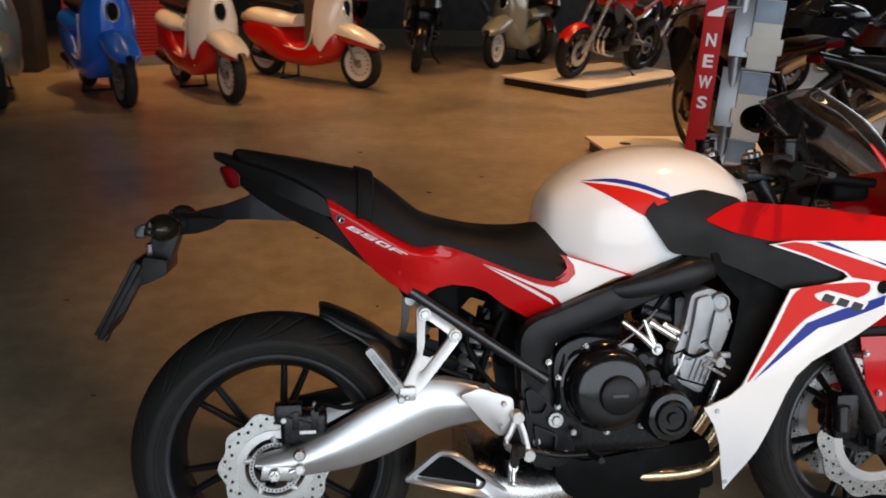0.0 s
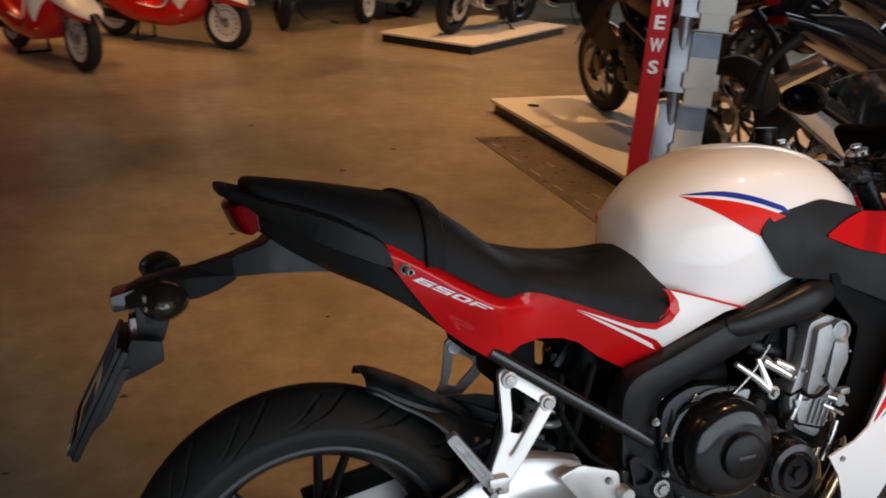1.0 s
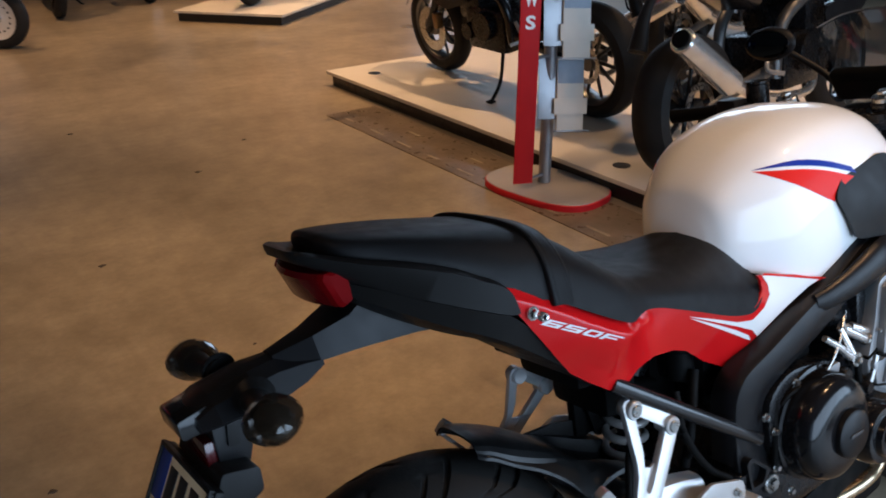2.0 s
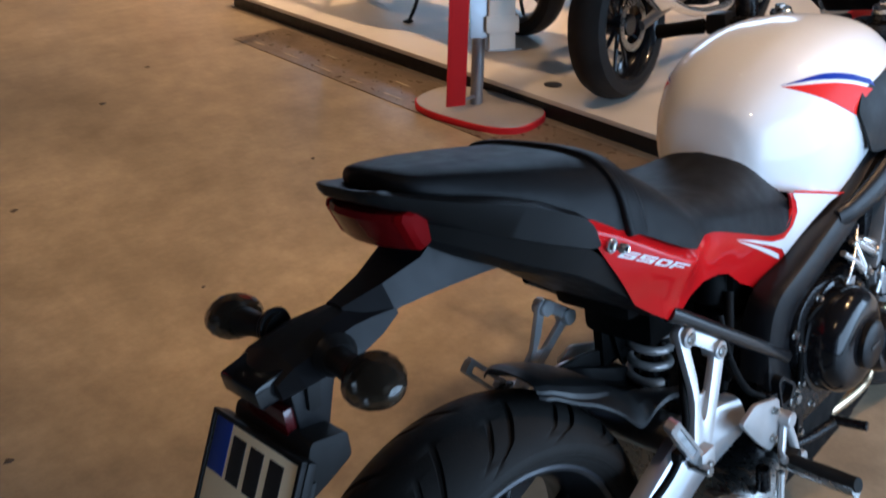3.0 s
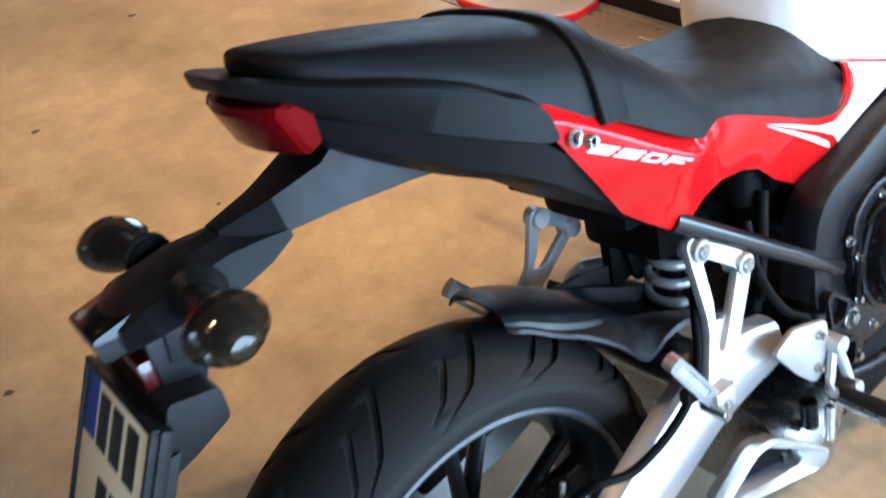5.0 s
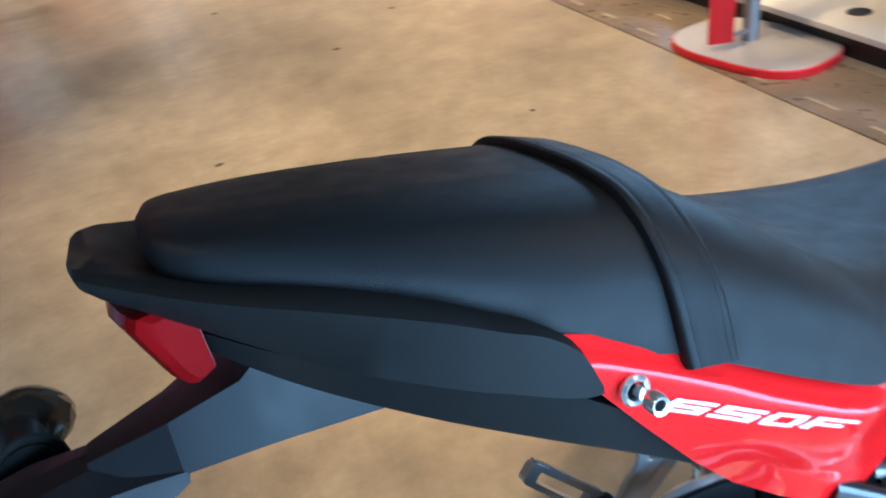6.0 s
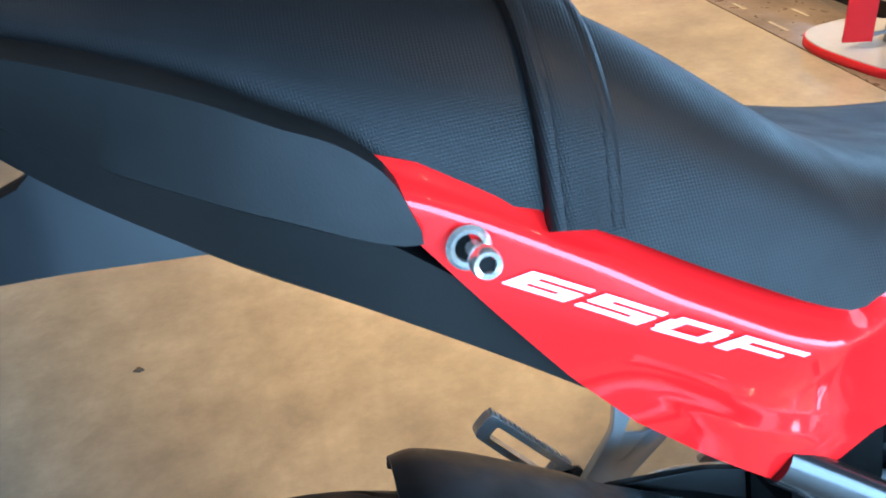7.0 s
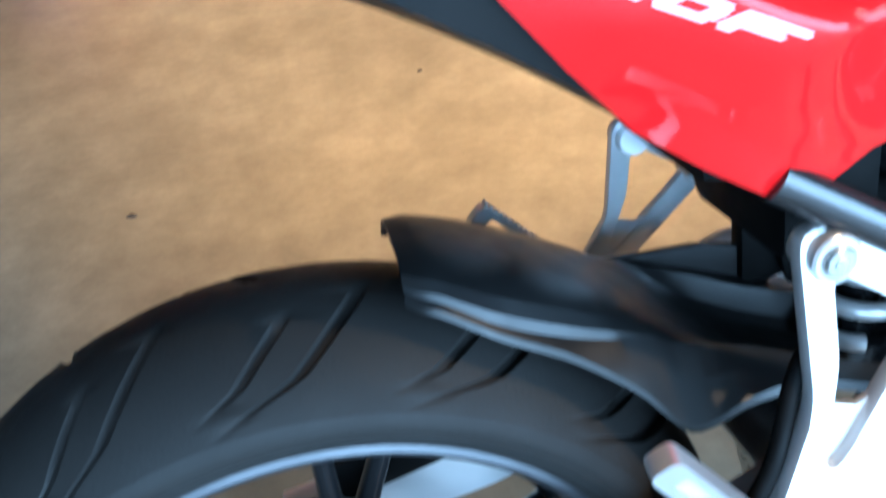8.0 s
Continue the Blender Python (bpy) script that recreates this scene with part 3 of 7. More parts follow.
for sg in (-1, 1):
    wave_disc((1.45, 0, 0.3), 0.156, 0.005, 0.115, sg * 0.075, 0.005, 24, front_wheel)
    part("disc_carrier", lathe([(0.116, -0.003), (0.116, 0.003), (0.095, 0.004), (0.094, -0.003)], (1.45, sg * 0.075, 0.3), 72, closed=True), ALU, front_wheel)

# ---- swingarm
# stations along the beam: x, upper z, lower z
BEAM_ARM = [(-0.04, 0.352, 0.334), (0.0, 0.362, 0.318), (0.052, 0.374, 0.308), (0.11, 0.402, 0.312), (0.17, 0.437, 0.321), (0.238, 0.474, 0.344), (0.3, 0.502, 0.372), (0.34, 0.512, 0.388), (0.4, 0.502, 0.402), (0.45, 0.488, 0.41)]
rows = []
for x, zu, zl in BEAM_ARM:
    rows.append([(x, -y, zu + k * (zl - zu)) for k, y in ((0.0, 0.118), (0.0, 0.134), (0.04, 0.142), (0.12, 0.147), (0.42, 0.155), (0.5, 0.1555), (0.58, 0.154), (0.9, 0.144), (0.97, 0.138), (1.0, 0.13), (1.0, 0.118))])
rows = np.stack([spline(np.array(rows)[:, j], 36) for j in range(11)], 1)
arm_geo = grid([[tuple(p) for p in r] for r in rows], closed=True, caps=True)
sw = part("swingarm", join(arm_geo, mirrored(arm_geo), rod((0.36, -0.13, 0.44), (0.36, 0.13, 0.44), 0.035)), SILVER, bike, "smooth silver alloy swingarm", smooth=30)
part("axle_plate", slab([(-0.03, 0.312), (0.045, 0.306), (0.05, 0.335), (-0.025, 0.342)], -0.158, -0.152, 0.002), STEEL, sw)
part("axle_nut", join(rod((0, -0.152, 0.325), (0, -0.172, 0.325), 0.014, n=6), rod((0, -0.17, 0.325), (0, -0.18, 0.325), 0.008)), CHROME, sw)
part("chain_adjuster", join(rod((0.03, -0.16, 0.327), (0.06, -0.16, 0.337), 0.006), rod((0.052, -0.153, 0.334), (0.052, -0.17, 0.334), 0.012, n=6)), CHROME, sw)
part("adjuster_cap", lathe([(0.0, -0.003), (0.01, -0.003), (0.013, 0.0), (0.013, 0.004)], (0.052, -0.156, 0.36), 24), STEEL, sw)

# ---- rear mudguard over the tyre
# a crown that sinks forwards between two flanges: x; ridge z; fold y, z; outer edge y, z
GUARD = [(0.1, 0.653, 0.047, 0.639, 0.05, 0.637), (0.107, 0.652, 0.053, 0.636, 0.057, 0.634), (0.118, 0.65, 0.058, 0.632, 0.062, 0.63), (0.15, 0.637, 0.066, 0.612, 0.071, 0.609), (0.19, 0.617, 0.066, 0.591, 0.076, 0.585), (0.228, 0.593, 0.065, 0.577, 0.084, 0.554), (0.256, 0.57, 0.062, 0.565, 0.093, 0.522), (0.276, 0.552, 0.06, 0.557, 0.093, 0.521), (0.298, 0.532, 0.058, 0.547, 0.092, 0.528), (0.335, 0.5, 0.056, 0.53, 0.09, 0.528), (0.38, 0.475, 0.056, 0.508, 0.086, 0.51), (0.43, 0.45, 0.056, 0.488, 0.084, 0.488)]
rows = []
for x, zr, yf, zf, ye, ze in GUARD:
    d = zr - zf
    side = [(ye + 0.0006, ze - 0.004), (ye, ze), (yf + 0.55 * (ye - yf), zf + 0.42 * (ze - zf)), (yf, zf), (yf * 0.96, zf + 0.3 * d), (yf * 0.86, zf + 0.6 * d), (yf * 0.67, zf + 0.84 * d), (yf * 0.36, zf + 0.97 * d), (0, zr)]
    rows.append([(x, -y, z) for y, z in side] + [(x, y, z) for y, z in side[-2::-1]])
rows = np.stack([spline(np.array(rows)[:, j], 44) for j in range(17)], 1)
guard = part("mudguard", shell(grid([list(map(tuple, r)) for r in rows]), 0.003), GUARD_PLASTIC, bike, "black plastic rear mudguard hugging the tyre", smooth=20)
part("chain_fin", slab(rounded([(0.26, 0.556), (0.35, 0.549), (0.404, 0.533), (0.432, 0.507), (0.3, 0.46)], 0.008), 0.072, 0.08, 0.002), PLASTIC, bike)

# ---- seats
part("passenger_seat", body([
    (-0.077, [(0.03, 0.978), (0.038, 0.984), (0.034, 0.99), (0.016, 0.994), (0, 0.995)]),
    (-0.068, [(0.054, 0.968), (0.062, 0.98), (0.054, 0.993), (0.028, 0.998), (0, 0.998)]),
    (-0.045, [(0.076, 0.958), (0.08, 0.972), (0.071, 0.989), (0.038, 0.995), (0, 0.996)]),
    (0.0, [(0.1, 0.945), (0.1, 0.962), (0.084, 0.982), (0.045, 0.988), (0, 0.989)]),
    (0.06, [(0.122, 0.922), (0.117, 0.946), (0.095, 0.97), (0.052, 0.978), (0, 0.979)]),
    (0.12, [(0.141, 0.884), (0.13, 0.926), (0.102, 0.957), (0.057, 0.966), (0, 0.968)]),
    (0.184, [(0.1525, 0.863), (0.137, 0.913), (0.106, 0.943), (0.06, 0.953), (0, 0.955)]),
], 36, 24), VINYL, bike, "black textured vinyl passenger seat")
part("rider_seat", body([
    (0.172, [(0.148, 0.865), (0.132, 0.91), (0.1, 0.938), (0.055, 0.949), (0, 0.953)]),
    (0.205, [(0.159, 0.85), (0.14, 0.904), (0.104, 0.935), (0.055, 0.946), (0, 0.948)]),
    (0.25, [(0.165, 0.824), (0.147, 0.88), (0.106, 0.911), (0.05, 0.918), (0, 0.917)]),
    (0.303, [(0.167, 0.797), (0.152, 0.845), (0.116, 0.87), (0.06, 0.875), (0, 0.873)]),
    (0.325, [(0.162, 0.799), (0.15, 0.832), (0.118, 0.855), (0.06, 0.86), (0, 0.858)]),
    (0.35, [(0.154, 0.799), (0.146, 0.824), (0.118, 0.843), (0.065, 0.849), (0, 0.847)]),
    (0.38, [(0.152, 0.792), (0.144, 0.815), (0.119, 0.834), (0.07, 0.84), (0, 0.838)]),
    (0.42, [(0.152, 0.777), (0.144, 0.803), (0.119, 0.824), (0.07, 0.831), (0, 0.83)]),
    (0.46, [(0.152, 0.761), (0.144, 0.793), (0.119, 0.815), (0.07, 0.824), (0, 0.825)]),
    (0.54, [(0.15, 0.729), (0.138, 0.772), (0.113, 0.801), (0.07, 0.819), (0, 0.824)]),
    (0.6, [(0.144, 0.7155), (0.129, 0.757), (0.101, 0.794), (0.06, 0.823), (0, 0.833)]),
    (0.625, [(0.141, 0.728), (0.125, 0.755), (0.095, 0.788), (0.055, 0.82), (0, 0.832)]),
    (0.64, [(0.134, 0.744), (0.12, 0.759), (0.09, 0.782), (0.05, 0.806), (0, 0.815)]),
], 48, 24), VINYL, bike, "black textured vinyl rider seat")
# strap over the joint of the seats: its rear and front edge on one side, and its cross-section (place between the edges, height over the seat)
STRAP_REAR = [(0.1785, 0.1555, 0.857), (0.181, 0.138, 0.913), (0.1825, 0.107, 0.9435), (0.1835, 0.06, 0.954), (0.184, 0, 0.956)]
STRAP_FRONT = [(0.2045, 0.1605, 0.854), (0.2095, 0.1435, 0.9), (0.2135, 0.1065, 0.932), (0.2155, 0.056, 0.943), (0.2165, 0, 0.945)]
STRAP = [(-1.0, -0.003), (-1.0, 0.002), (-0.97, 0.0033), (-0.9, 0.0039), (-0.74, 0.004), (-0.68, 0.0037), (-0.62, 0.004), (-0.3, 0.0041), (0.0, 0.0041), (0.3, 0.0041), (0.62, 0.004), (0.68, 0.0037), (0.74, 0.004), (0.9, 0.0039), (0.97, 0.0033), (1.0, 0.002), (1.0, -0.003)]
edges = []
for line in (STRAP_REAR, STRAP_FRONT):
    half = spline(line, 28)
    edges.append(np.vstack([half * (1, -1, 1), half[-2::-1]]))
rows = []
for place, lift in STRAP:
    mid = edges[0] + (edges[1] - edges[0]) * (place + 1) / 2
    along = np.gradient(mid, axis=0)
    out = np.stack([0 * along[:, 0], -along[:, 2], along[:, 1]], 1)
    rows.append([tuple(p) for p in mid + lift * out / np.linalg.norm(out, axis=1)[:, None]])
strap = part("seat_strap", shell(grid(rows), 0.002), VINYL, bike, "black stitched seat strap")
for row in (rows[5], rows[11]):
    path = spline(row, 240)
    st = []
    for i in range(2, 238, 3):
        d = Vector((0, path[i][1], path[i][2] - 0.83)).normalized() * 0.0004
        st.append(rod(Vector(path[i]) + d, Vector(path[i + 2]) + d, 0.0006, n=6, bevel=0.0002))
    part("stitching", join(*st), DARK, strap)

# ---- tail
part("tail_cowl", body([
    (-0.117, [(0.026, 0.98), (0.03, 0.984), (0.032, 0.988), (0.028, 0.991), (0, 0.991)]),
    (-0.113, [(0.038, 0.976), (0.046, 0.981), (0.049, 0.987), (0.042, 0.991), (0, 0.99)]),
    (-0.102, [(0.046, 0.97), (0.062, 0.975), (0.066, 0.985), (0.052, 0.989), (0, 0.984)]),
    (-0.085, [(0.055, 0.96), (0.074, 0.966), (0.079, 0.979), (0.062, 0.983), (0, 0.972)]),
    (-0.05, [(0.072, 0.935), (0.094, 0.945), (0.102, 0.967), (0.087, 0.972), (0, 0.955)]),
    (0.0, [(0.098, 0.904), (0.12, 0.915), (0.128, 0.952), (0.111, 0.959), (0, 0.935)]),
    (0.05, [(0.12, 0.883), (0.139, 0.891), (0.146, 0.933), (0.131, 0.94), (0, 0.912)]),
    (0.08, [(0.13, 0.871), (0.146, 0.878), (0.15, 0.917), (0.137, 0.923), (0, 0.9)]),
    (0.1, [(0.138, 0.865), (0.15, 0.869), (0.152, 0.907), (0.143, 0.912), (0, 0.885)]),
    (0.117, [(0.146, 0.861), (0.1525, 0.863), (0.1535, 0.891), (0.147, 0.895), (0, 0.868)]),
    (0.126, [(0.15, 0.861), (0.153, 0.862), (0.1535, 0.867), (0.15, 0.869), (0, 0.86)]),
], 40, crisp="along"), PLASTIC, bike, "black grained plastic tail cowl", smooth=46)
part("undertail", body([
    (-0.07, [(0.0, 0.925), (0.03, 0.925), (0.05, 0.93), (0.06, 0.945), (0, 0.95)]),
    (-0.02, [(0.0, 0.888), (0.055, 0.888), (0.09, 0.9), (0.104, 0.924), (0, 0.93)]),
    (0.04, [(0.0, 0.852), (0.085, 0.852), (0.114, 0.864), (0.134, 0.896), (0, 0.9)]),
    (0.1, [(0.0, 0.824), (0.112, 0.824), (0.133, 0.832), (0.147, 0.872), (0, 0.88)]),
    (0.16, [(0.0, 0.786), (0.112, 0.786), (0.13, 0.791), (0.141, 0.822), (0, 0.85)]),
    (0.24, [(0.0, 0.725), (0.1, 0.725), (0.118, 0.73), (0.13, 0.75), (0, 0.8)]),
    (0.3, [(0.0, 0.68), (0.08, 0.68), (0.1, 0.683), (0.12, 0.698), (0, 0.76)]),
], 30, crisp="along"), PLASTIC, bike, "black plastic undertail", smooth=24)
rows = []
for yy in (-0.072, -0.068, -0.06, -0.05, -0.025, 0.0, 0.025, 0.05, 0.06, 0.068, 0.072):
    back, k = 0.004 + 10.5 * abs(yy) ** 2.4, 0.84 if abs(yy) > 0.07 else 1.0
    rows.append([(x * k - 0.08 * (1 - k) + back, yy, 0.938 + (z - 0.938) * k) for x, z in ((-0.086, 0.958), (-0.095, 0.963), (-0.11, 0.961), (-0.113, 0.954), (-0.1, 0.922), (-0.096, 0.917), (-0.092, 0.916), (-0.084, 0.92))])
tl = part("tail_light", grid(rows, closed=True, caps=True), LENS_DEEP, bike, "deep red tail light lens", smooth=30)
for ends in (rows[:3], rows[-3:]):
    part("side_lens", grid([[(x * 1.012, y * 1.02, 0.938 + (z - 0.938) * 1.012) for x, y, z in r] for r in ends], closed=True, caps=True), LENS_RED, tl, "bright red side of the lens", smooth=30)
for sg in (-1, 1):
    part("lens_rib", tube([(-0.098, sg * 0.055, 0.957), (-0.09, sg * 0.057, 0.938), (-0.08, sg * 0.057, 0.924)], 0.0015, 8, 8), LENS_RED, tl)

# ---- tank
TANK = [
    (0.596, [(0.052, 0.79), (0.057, 0.815), (0.053, 0.838), (0.04, 0.853), (0.02, 0.86), (0, 0.861)]),
    (0.612, [(0.084, 0.775), (0.09, 0.82), (0.085, 0.863), (0.066, 0.89), (0.036, 0.903), (0, 0.906)]),
    (0.655, [(0.116, 0.76), (0.124, 0.82), (0.118, 0.877), (0.092, 0.922), (0.05, 0.943), (0, 0.948)]),
    (0.715, [(0.143, 0.738), (0.154, 0.82), (0.148, 0.887), (0.118, 0.947), (0.062, 0.976), (0, 0.982)]),
    (0.8, [(0.15, 0.722), (0.164, 0.82), (0.164, 0.89), (0.133, 0.964), (0.07, 0.997), (0, 1.004)]),
    (0.9, [(0.14, 0.735), (0.164, 0.82), (0.172, 0.892), (0.136, 0.967), (0.07, 0.999), (0, 1.006)]),
    (0.98, [(0.13, 0.78), (0.155, 0.83), (0.165, 0.885), (0.126, 0.952), (0.07, 0.981), (0, 0.987)]),
    (1.05, [(0.1, 0.82), (0.12, 0.85), (0.125, 0.885), (0.1, 0.92), (0.05, 0.938), (0, 0.942)]),
]
tank_geo = body(TANK, 44, 26)
part("fuel_tank", tank_geo, WHITE, bike, "pearl white fuel tank")
tank_side = skin_of(tank_geo)


def curved(*edges):
    """An outline in (x, z) from smooth edges laid end to end."""
    return [(float(p[0]), float(p[1])) for e in edges for p in spline([(x, z, 0) for x, z in e], 9)[: -1 if len(edges) > 1 else None]]


both("tank_decal", sheet(curved([(0.669, 0.928), (0.72, 0.899), (0.77, 0.868), (0.803, 0.851)], [(0.803, 0.851), (0.806, 0.862), (0.815, 0.876), (0.845, 0.888)], [(0.845, 0.888), (0.79, 0.908), (0.735, 0.921), (0.669, 0.928)]), tank_side, 0.0006, 0.01, 0.0014), DECAL_RED, label="red tank decal")
both("tank_decal", sheet(curved([(0.669, 0.93), (0.72, 0.929), (0.785, 0.916), (0.853, 0.892)], [(0.853, 0.892), (0.843, 0.905)], [(0.843, 0.905), (0.785, 0.926), (0.73, 0.936), (0.669, 0.931)]), tank_side, 0.0006, 0.01, 0.0014), BLUE, label="blue tank decal")

# ---- side cover
cover_face = thin_plate([(0.13, 0.868, 0.152), (0.165, 0.853, 0.158), (0.21, 0.835, 0.166), (0.26, 0.812, 0.174), (0.3, 0.785, 0.172), (0.157, 0.832, 0.151), (0.21, 0.806, 0.1625), (0.27, 0.775, 0.167), (0.183, 0.78, 0.14), (0.217, 0.742, 0.1285), (0.298, 0.683, 0.13), (0.25, 0.755, 0.149), (0.33, 0.79, 0.158), (0.362, 0.793, 0.147), (0.4, 0.775, 0.148), (0.45, 0.76, 0.148), (0.345, 0.71, 0.133), (0.4, 0.706, 0.128), (0.45, 0.695, 0.126), (0.51, 0.73, 0.146), (0.495, 0.668, 0.122), (0.556, 0.633, 0.113), (0.6, 0.708, 0.141), (0.65, 0.76, 0.137), (0.727, 0.726, 0.15), (0.767, 0.722, 0.156)])
RIDGE = [(0.1, 0.889), (0.13, 0.876), (0.158, 0.861), (0.178, 0.849), (0.201, 0.835), (0.224, 0.82), (0.249, 0.805), (0.27, 0.793), (0.29, 0.784), (0.34, 0.776), (0.4, 0.772), (0.46, 0.755), (0.51, 0.735)]


def ease(u):
    u = min(1.0, max(0.0, u))
    return u * u * (3 - 2 * u)


def ledge(over):
    """How far the cover steps in above its ridge: slope, riser, shelf under the seat."""
    return float(np.interp(over, [0.0, 0.008, 0.009, 0.0115, 0.0125, 0.024], [0.0, 0.0092, 0.01, 0.0107, 0.012, 0.03]))


def cover_side(x, z):
    """The side cover: a smooth face, stepped inwards along a ridge below the seat."""
    line = float(np.interp(x, [p[0] for p in RIDGE], [p[1] for p in RIDGE]))
    fade = 1 - ease((x - 0.315) / 0.05)
    d, w = z - line - 0.003, 0.003
    over = 0.0 if d < -w else d if d > w else (d + w) ** 2 / (4 * w)
    # a shallow wedge pressed into the lower face
    along, down = x - 0.218, 0.769 - z
    wedge = max(0.0, min(down - 0.4 * along, 1.08 * along - down, 0.016))
    dent = 0.08 * wedge * (1 - ease((along - 0.09) / 0.07))
    return -dent + cover_face(x, min(z, line + 0.05 * (1 - fade))) - fade * ledge(over)


COVER = [(0.11, 0.9), (0.165, 0.879), (0.205, 0.867), (0.25, 0.842), (0.295, 0.812), (0.31, 0.806), (0.33, 0.804), (0.35, 0.803), (0.37, 0.8), (0.4, 0.789), (0.435, 0.776), (0.498, 0.75), (0.56, 0.724), (0.598, 0.718), (0.618, 0.728), (0.631, 0.743), (0.626, 0.76), (0.614, 0.773), (0.71, 0.748), (0.771, 0.726), (0.735, 0.722), (0.68, 0.692), (0.613, 0.655), (0.556, 0.628), (0.499, 0.66), (0.455, 0.694), (0.424, 0.706), (0.38, 0.712), (0.345, 0.705), (0.325, 0.692), (0.298, 0.683), (0.25, 0.716), (0.217, 0.742), (0.183, 0.782), (0.15, 0.826), (0.124, 0.862)]
part("side_cover", sheet(COVER, cover_side, 0.004, 0.0033), RED, bike, "glossy red side cover")
part("side_cover", mirrored(sheet([(x, max(z, 0.8 - 0.25 * (x - 0.2))) if x < 0.4 else (x, z) for x, z in COVER], cover_side, 0.004, 0.014)), RED, bike, "glossy red side cover")
SWOOSH = [(0.629, 0.7685), (0.69, 0.7495), (0.76, 0.7275), (0.735, 0.721), (0.68, 0.692), (0.622, 0.664), (0.605, 0.681), (0.56, 0.7035), (0.498, 0.732), (0.442, 0.758), (0.498, 0.7365), (0.56, 0.7105), (0.6, 0.7015), (0.633, 0.712), (0.65, 0.73), (0.646, 0.749)]
STREAK = [(0.442, 0.756), (0.5, 0.7275), (0.56, 0.6965), (0.598, 0.674), (0.606, 0.662), (0.596, 0.667), (0.55, 0.694), (0.5, 0.7225)]
both("cover_decal", sheet(SWOOSH, cover_side, 0.0006, 0.008, 0.001), DECAL_WHITE, label="white swoosh on the side cover")
both("cover_decal", sheet(STREAK, cover_side, 0.0006, 0.008, 0.001), DECAL_WHITE, label="thin white streak on the side cover")
both("tank_pinstripe", sheet([(0.628, 0.7705), (0.636, 0.7705), (0.7, 0.75), (0.775, 0.7275), (0.775, 0.7255), (0.7, 0.747)], lambda x, z: max(cover_side(x, z), tank_side(x, z)), 0.0006, 0.008, 0.0016), DECAL_RED, label="thin red pinstripe")

# ---- frame
# stations along the beam: upper edge (x, z), lower edge (x, z), distance from the middle
BEAM = [((0.526, 0.47), (0.603, 0.44), 0.15), ((0.52, 0.56), (0.594, 0.515), 0.158), ((0.522, 0.602), (0.6, 0.56), 0.163), ((0.545, 0.632), (0.615, 0.58), 0.166), ((0.605, 0.657), (0.652, 0.6), 0.17), ((0.68, 0.689), (0.725, 0.63), 0.174), ((0.745, 0.714), (0.79, 0.658), 0.176), ((0.85, 0.757), (0.87, 0.688), 0.172), ((0.98, 0.8), (0.97, 0.715), 0.155), ((1.06, 0.82), (1.06, 0.74), 0.12)]
rows = []
for (ux, uz), (lx, lz), yy in BEAM:
    row = []
    for k, dy in ((0.04, -0.05), (0.0, -0.03), (0.02, -0.012), (0.08, -0.003), (0.3, 0.001), (0.6, 0.0), (0.88, -0.003), (0.96, -0.01), (1.0, -0.022), (1.0, -0.05)):
        row.append((ux + k * (lx - ux), -(yy + dy), uz + k * (lz - uz)))
    rows.append(row)
rows = np.stack([spline(np.array(rows)[:, j], 44) for j in range(len(rows[0]))], 1)
both("frame_beam", grid([[tuple(p) for p in r] for r in rows], closed=True, caps=True), SATIN, label="satin black twin-spar frame beam")
both("beam_cover", tube([(0.728, -0.168, 0.696), (0.76, -0.176, 0.7), (0.83, -0.182, 0.715), (0.9, -0.182, 0.734), (0.952, -0.172, 0.742), (0.962, -0.166, 0.742)], [0.016, 0.022, 0.028, 0.032, 0.033, 0.018], 16, 30, flat=0.5), SATIN, label="satin black beam trim")
PIVOT = [(0.53, 0.58), (0.6, 0.585), (0.597, 0.48), (0.625, 0.42), (0.655, 0.335), (0.63, 0.3), (0.56, 0.3), (0.54, 0.4), (0.528, 0.48)]
both("pivot_plate", slab(rounded(PIVOT, 0.012), -0.152, -0.128, 0.004), SATIN, label="satin black frame pivot plate")
both("subframe_tube", tube([(0.29, -0.13, 0.70), (0.44, -0.145, 0.598), (0.585, -0.152, 0.5)], 0.0125, 16, 20, flat=0.8), SUBFRAME, label="glossy black subframe tube")

# ---- engine


def ring_bolt(p, r=0.009, n=6, out=-1, parent=None, material=None):
    """A hexagon bolt with a washer, standing out to the right."""
    x, y, z = p
    part("bolt", join(rod((x, y, z), (x, y + out * 0.003, z), r * 1.35, n=18, bevel=0.0006), rod((x, y + out * 0.003, z), (x, y + out * 0.009, z), r, n=n, bevel=0.0008)), material or STEEL, parent or bike)


eng = part("engine", join(block((0.74, 0, 0.44), (0.3, 0.3, 0.24), 0.03, 3), block((0.7, 0, 0.285), (0.24, 0.22, 0.14), 0.03, 3), block((0.93, 0, 0.55), (0.12, 0.32, 0.26), 0.02)), ENGINE, bike, "black engine crankcase")
part("crankcase_cover", slab(rounded([(0.6, 0.57), (0.66, 0.6), (0.78, 0.58), (0.83, 0.5), (0.82, 0.41), (0.7, 0.385), (0.62, 0.42), (0.595, 0.5)], 0.03), -0.165, -0.12, 0.008), ENGINE, eng)
part("clutch_cover", join(lathe([(0.0, -0.228), (0.055, -0.2275), (0.074, -0.224), (0.084, -0.218), (0.0915, -0.206), (0.094, -0.19), (0.095, -0.172), (0.101, -0.17), (0.101, -0.14)], (0.712, 0, 0.487), 56)), ENGINE_GLOSS, eng, "glossy black clutch cover")
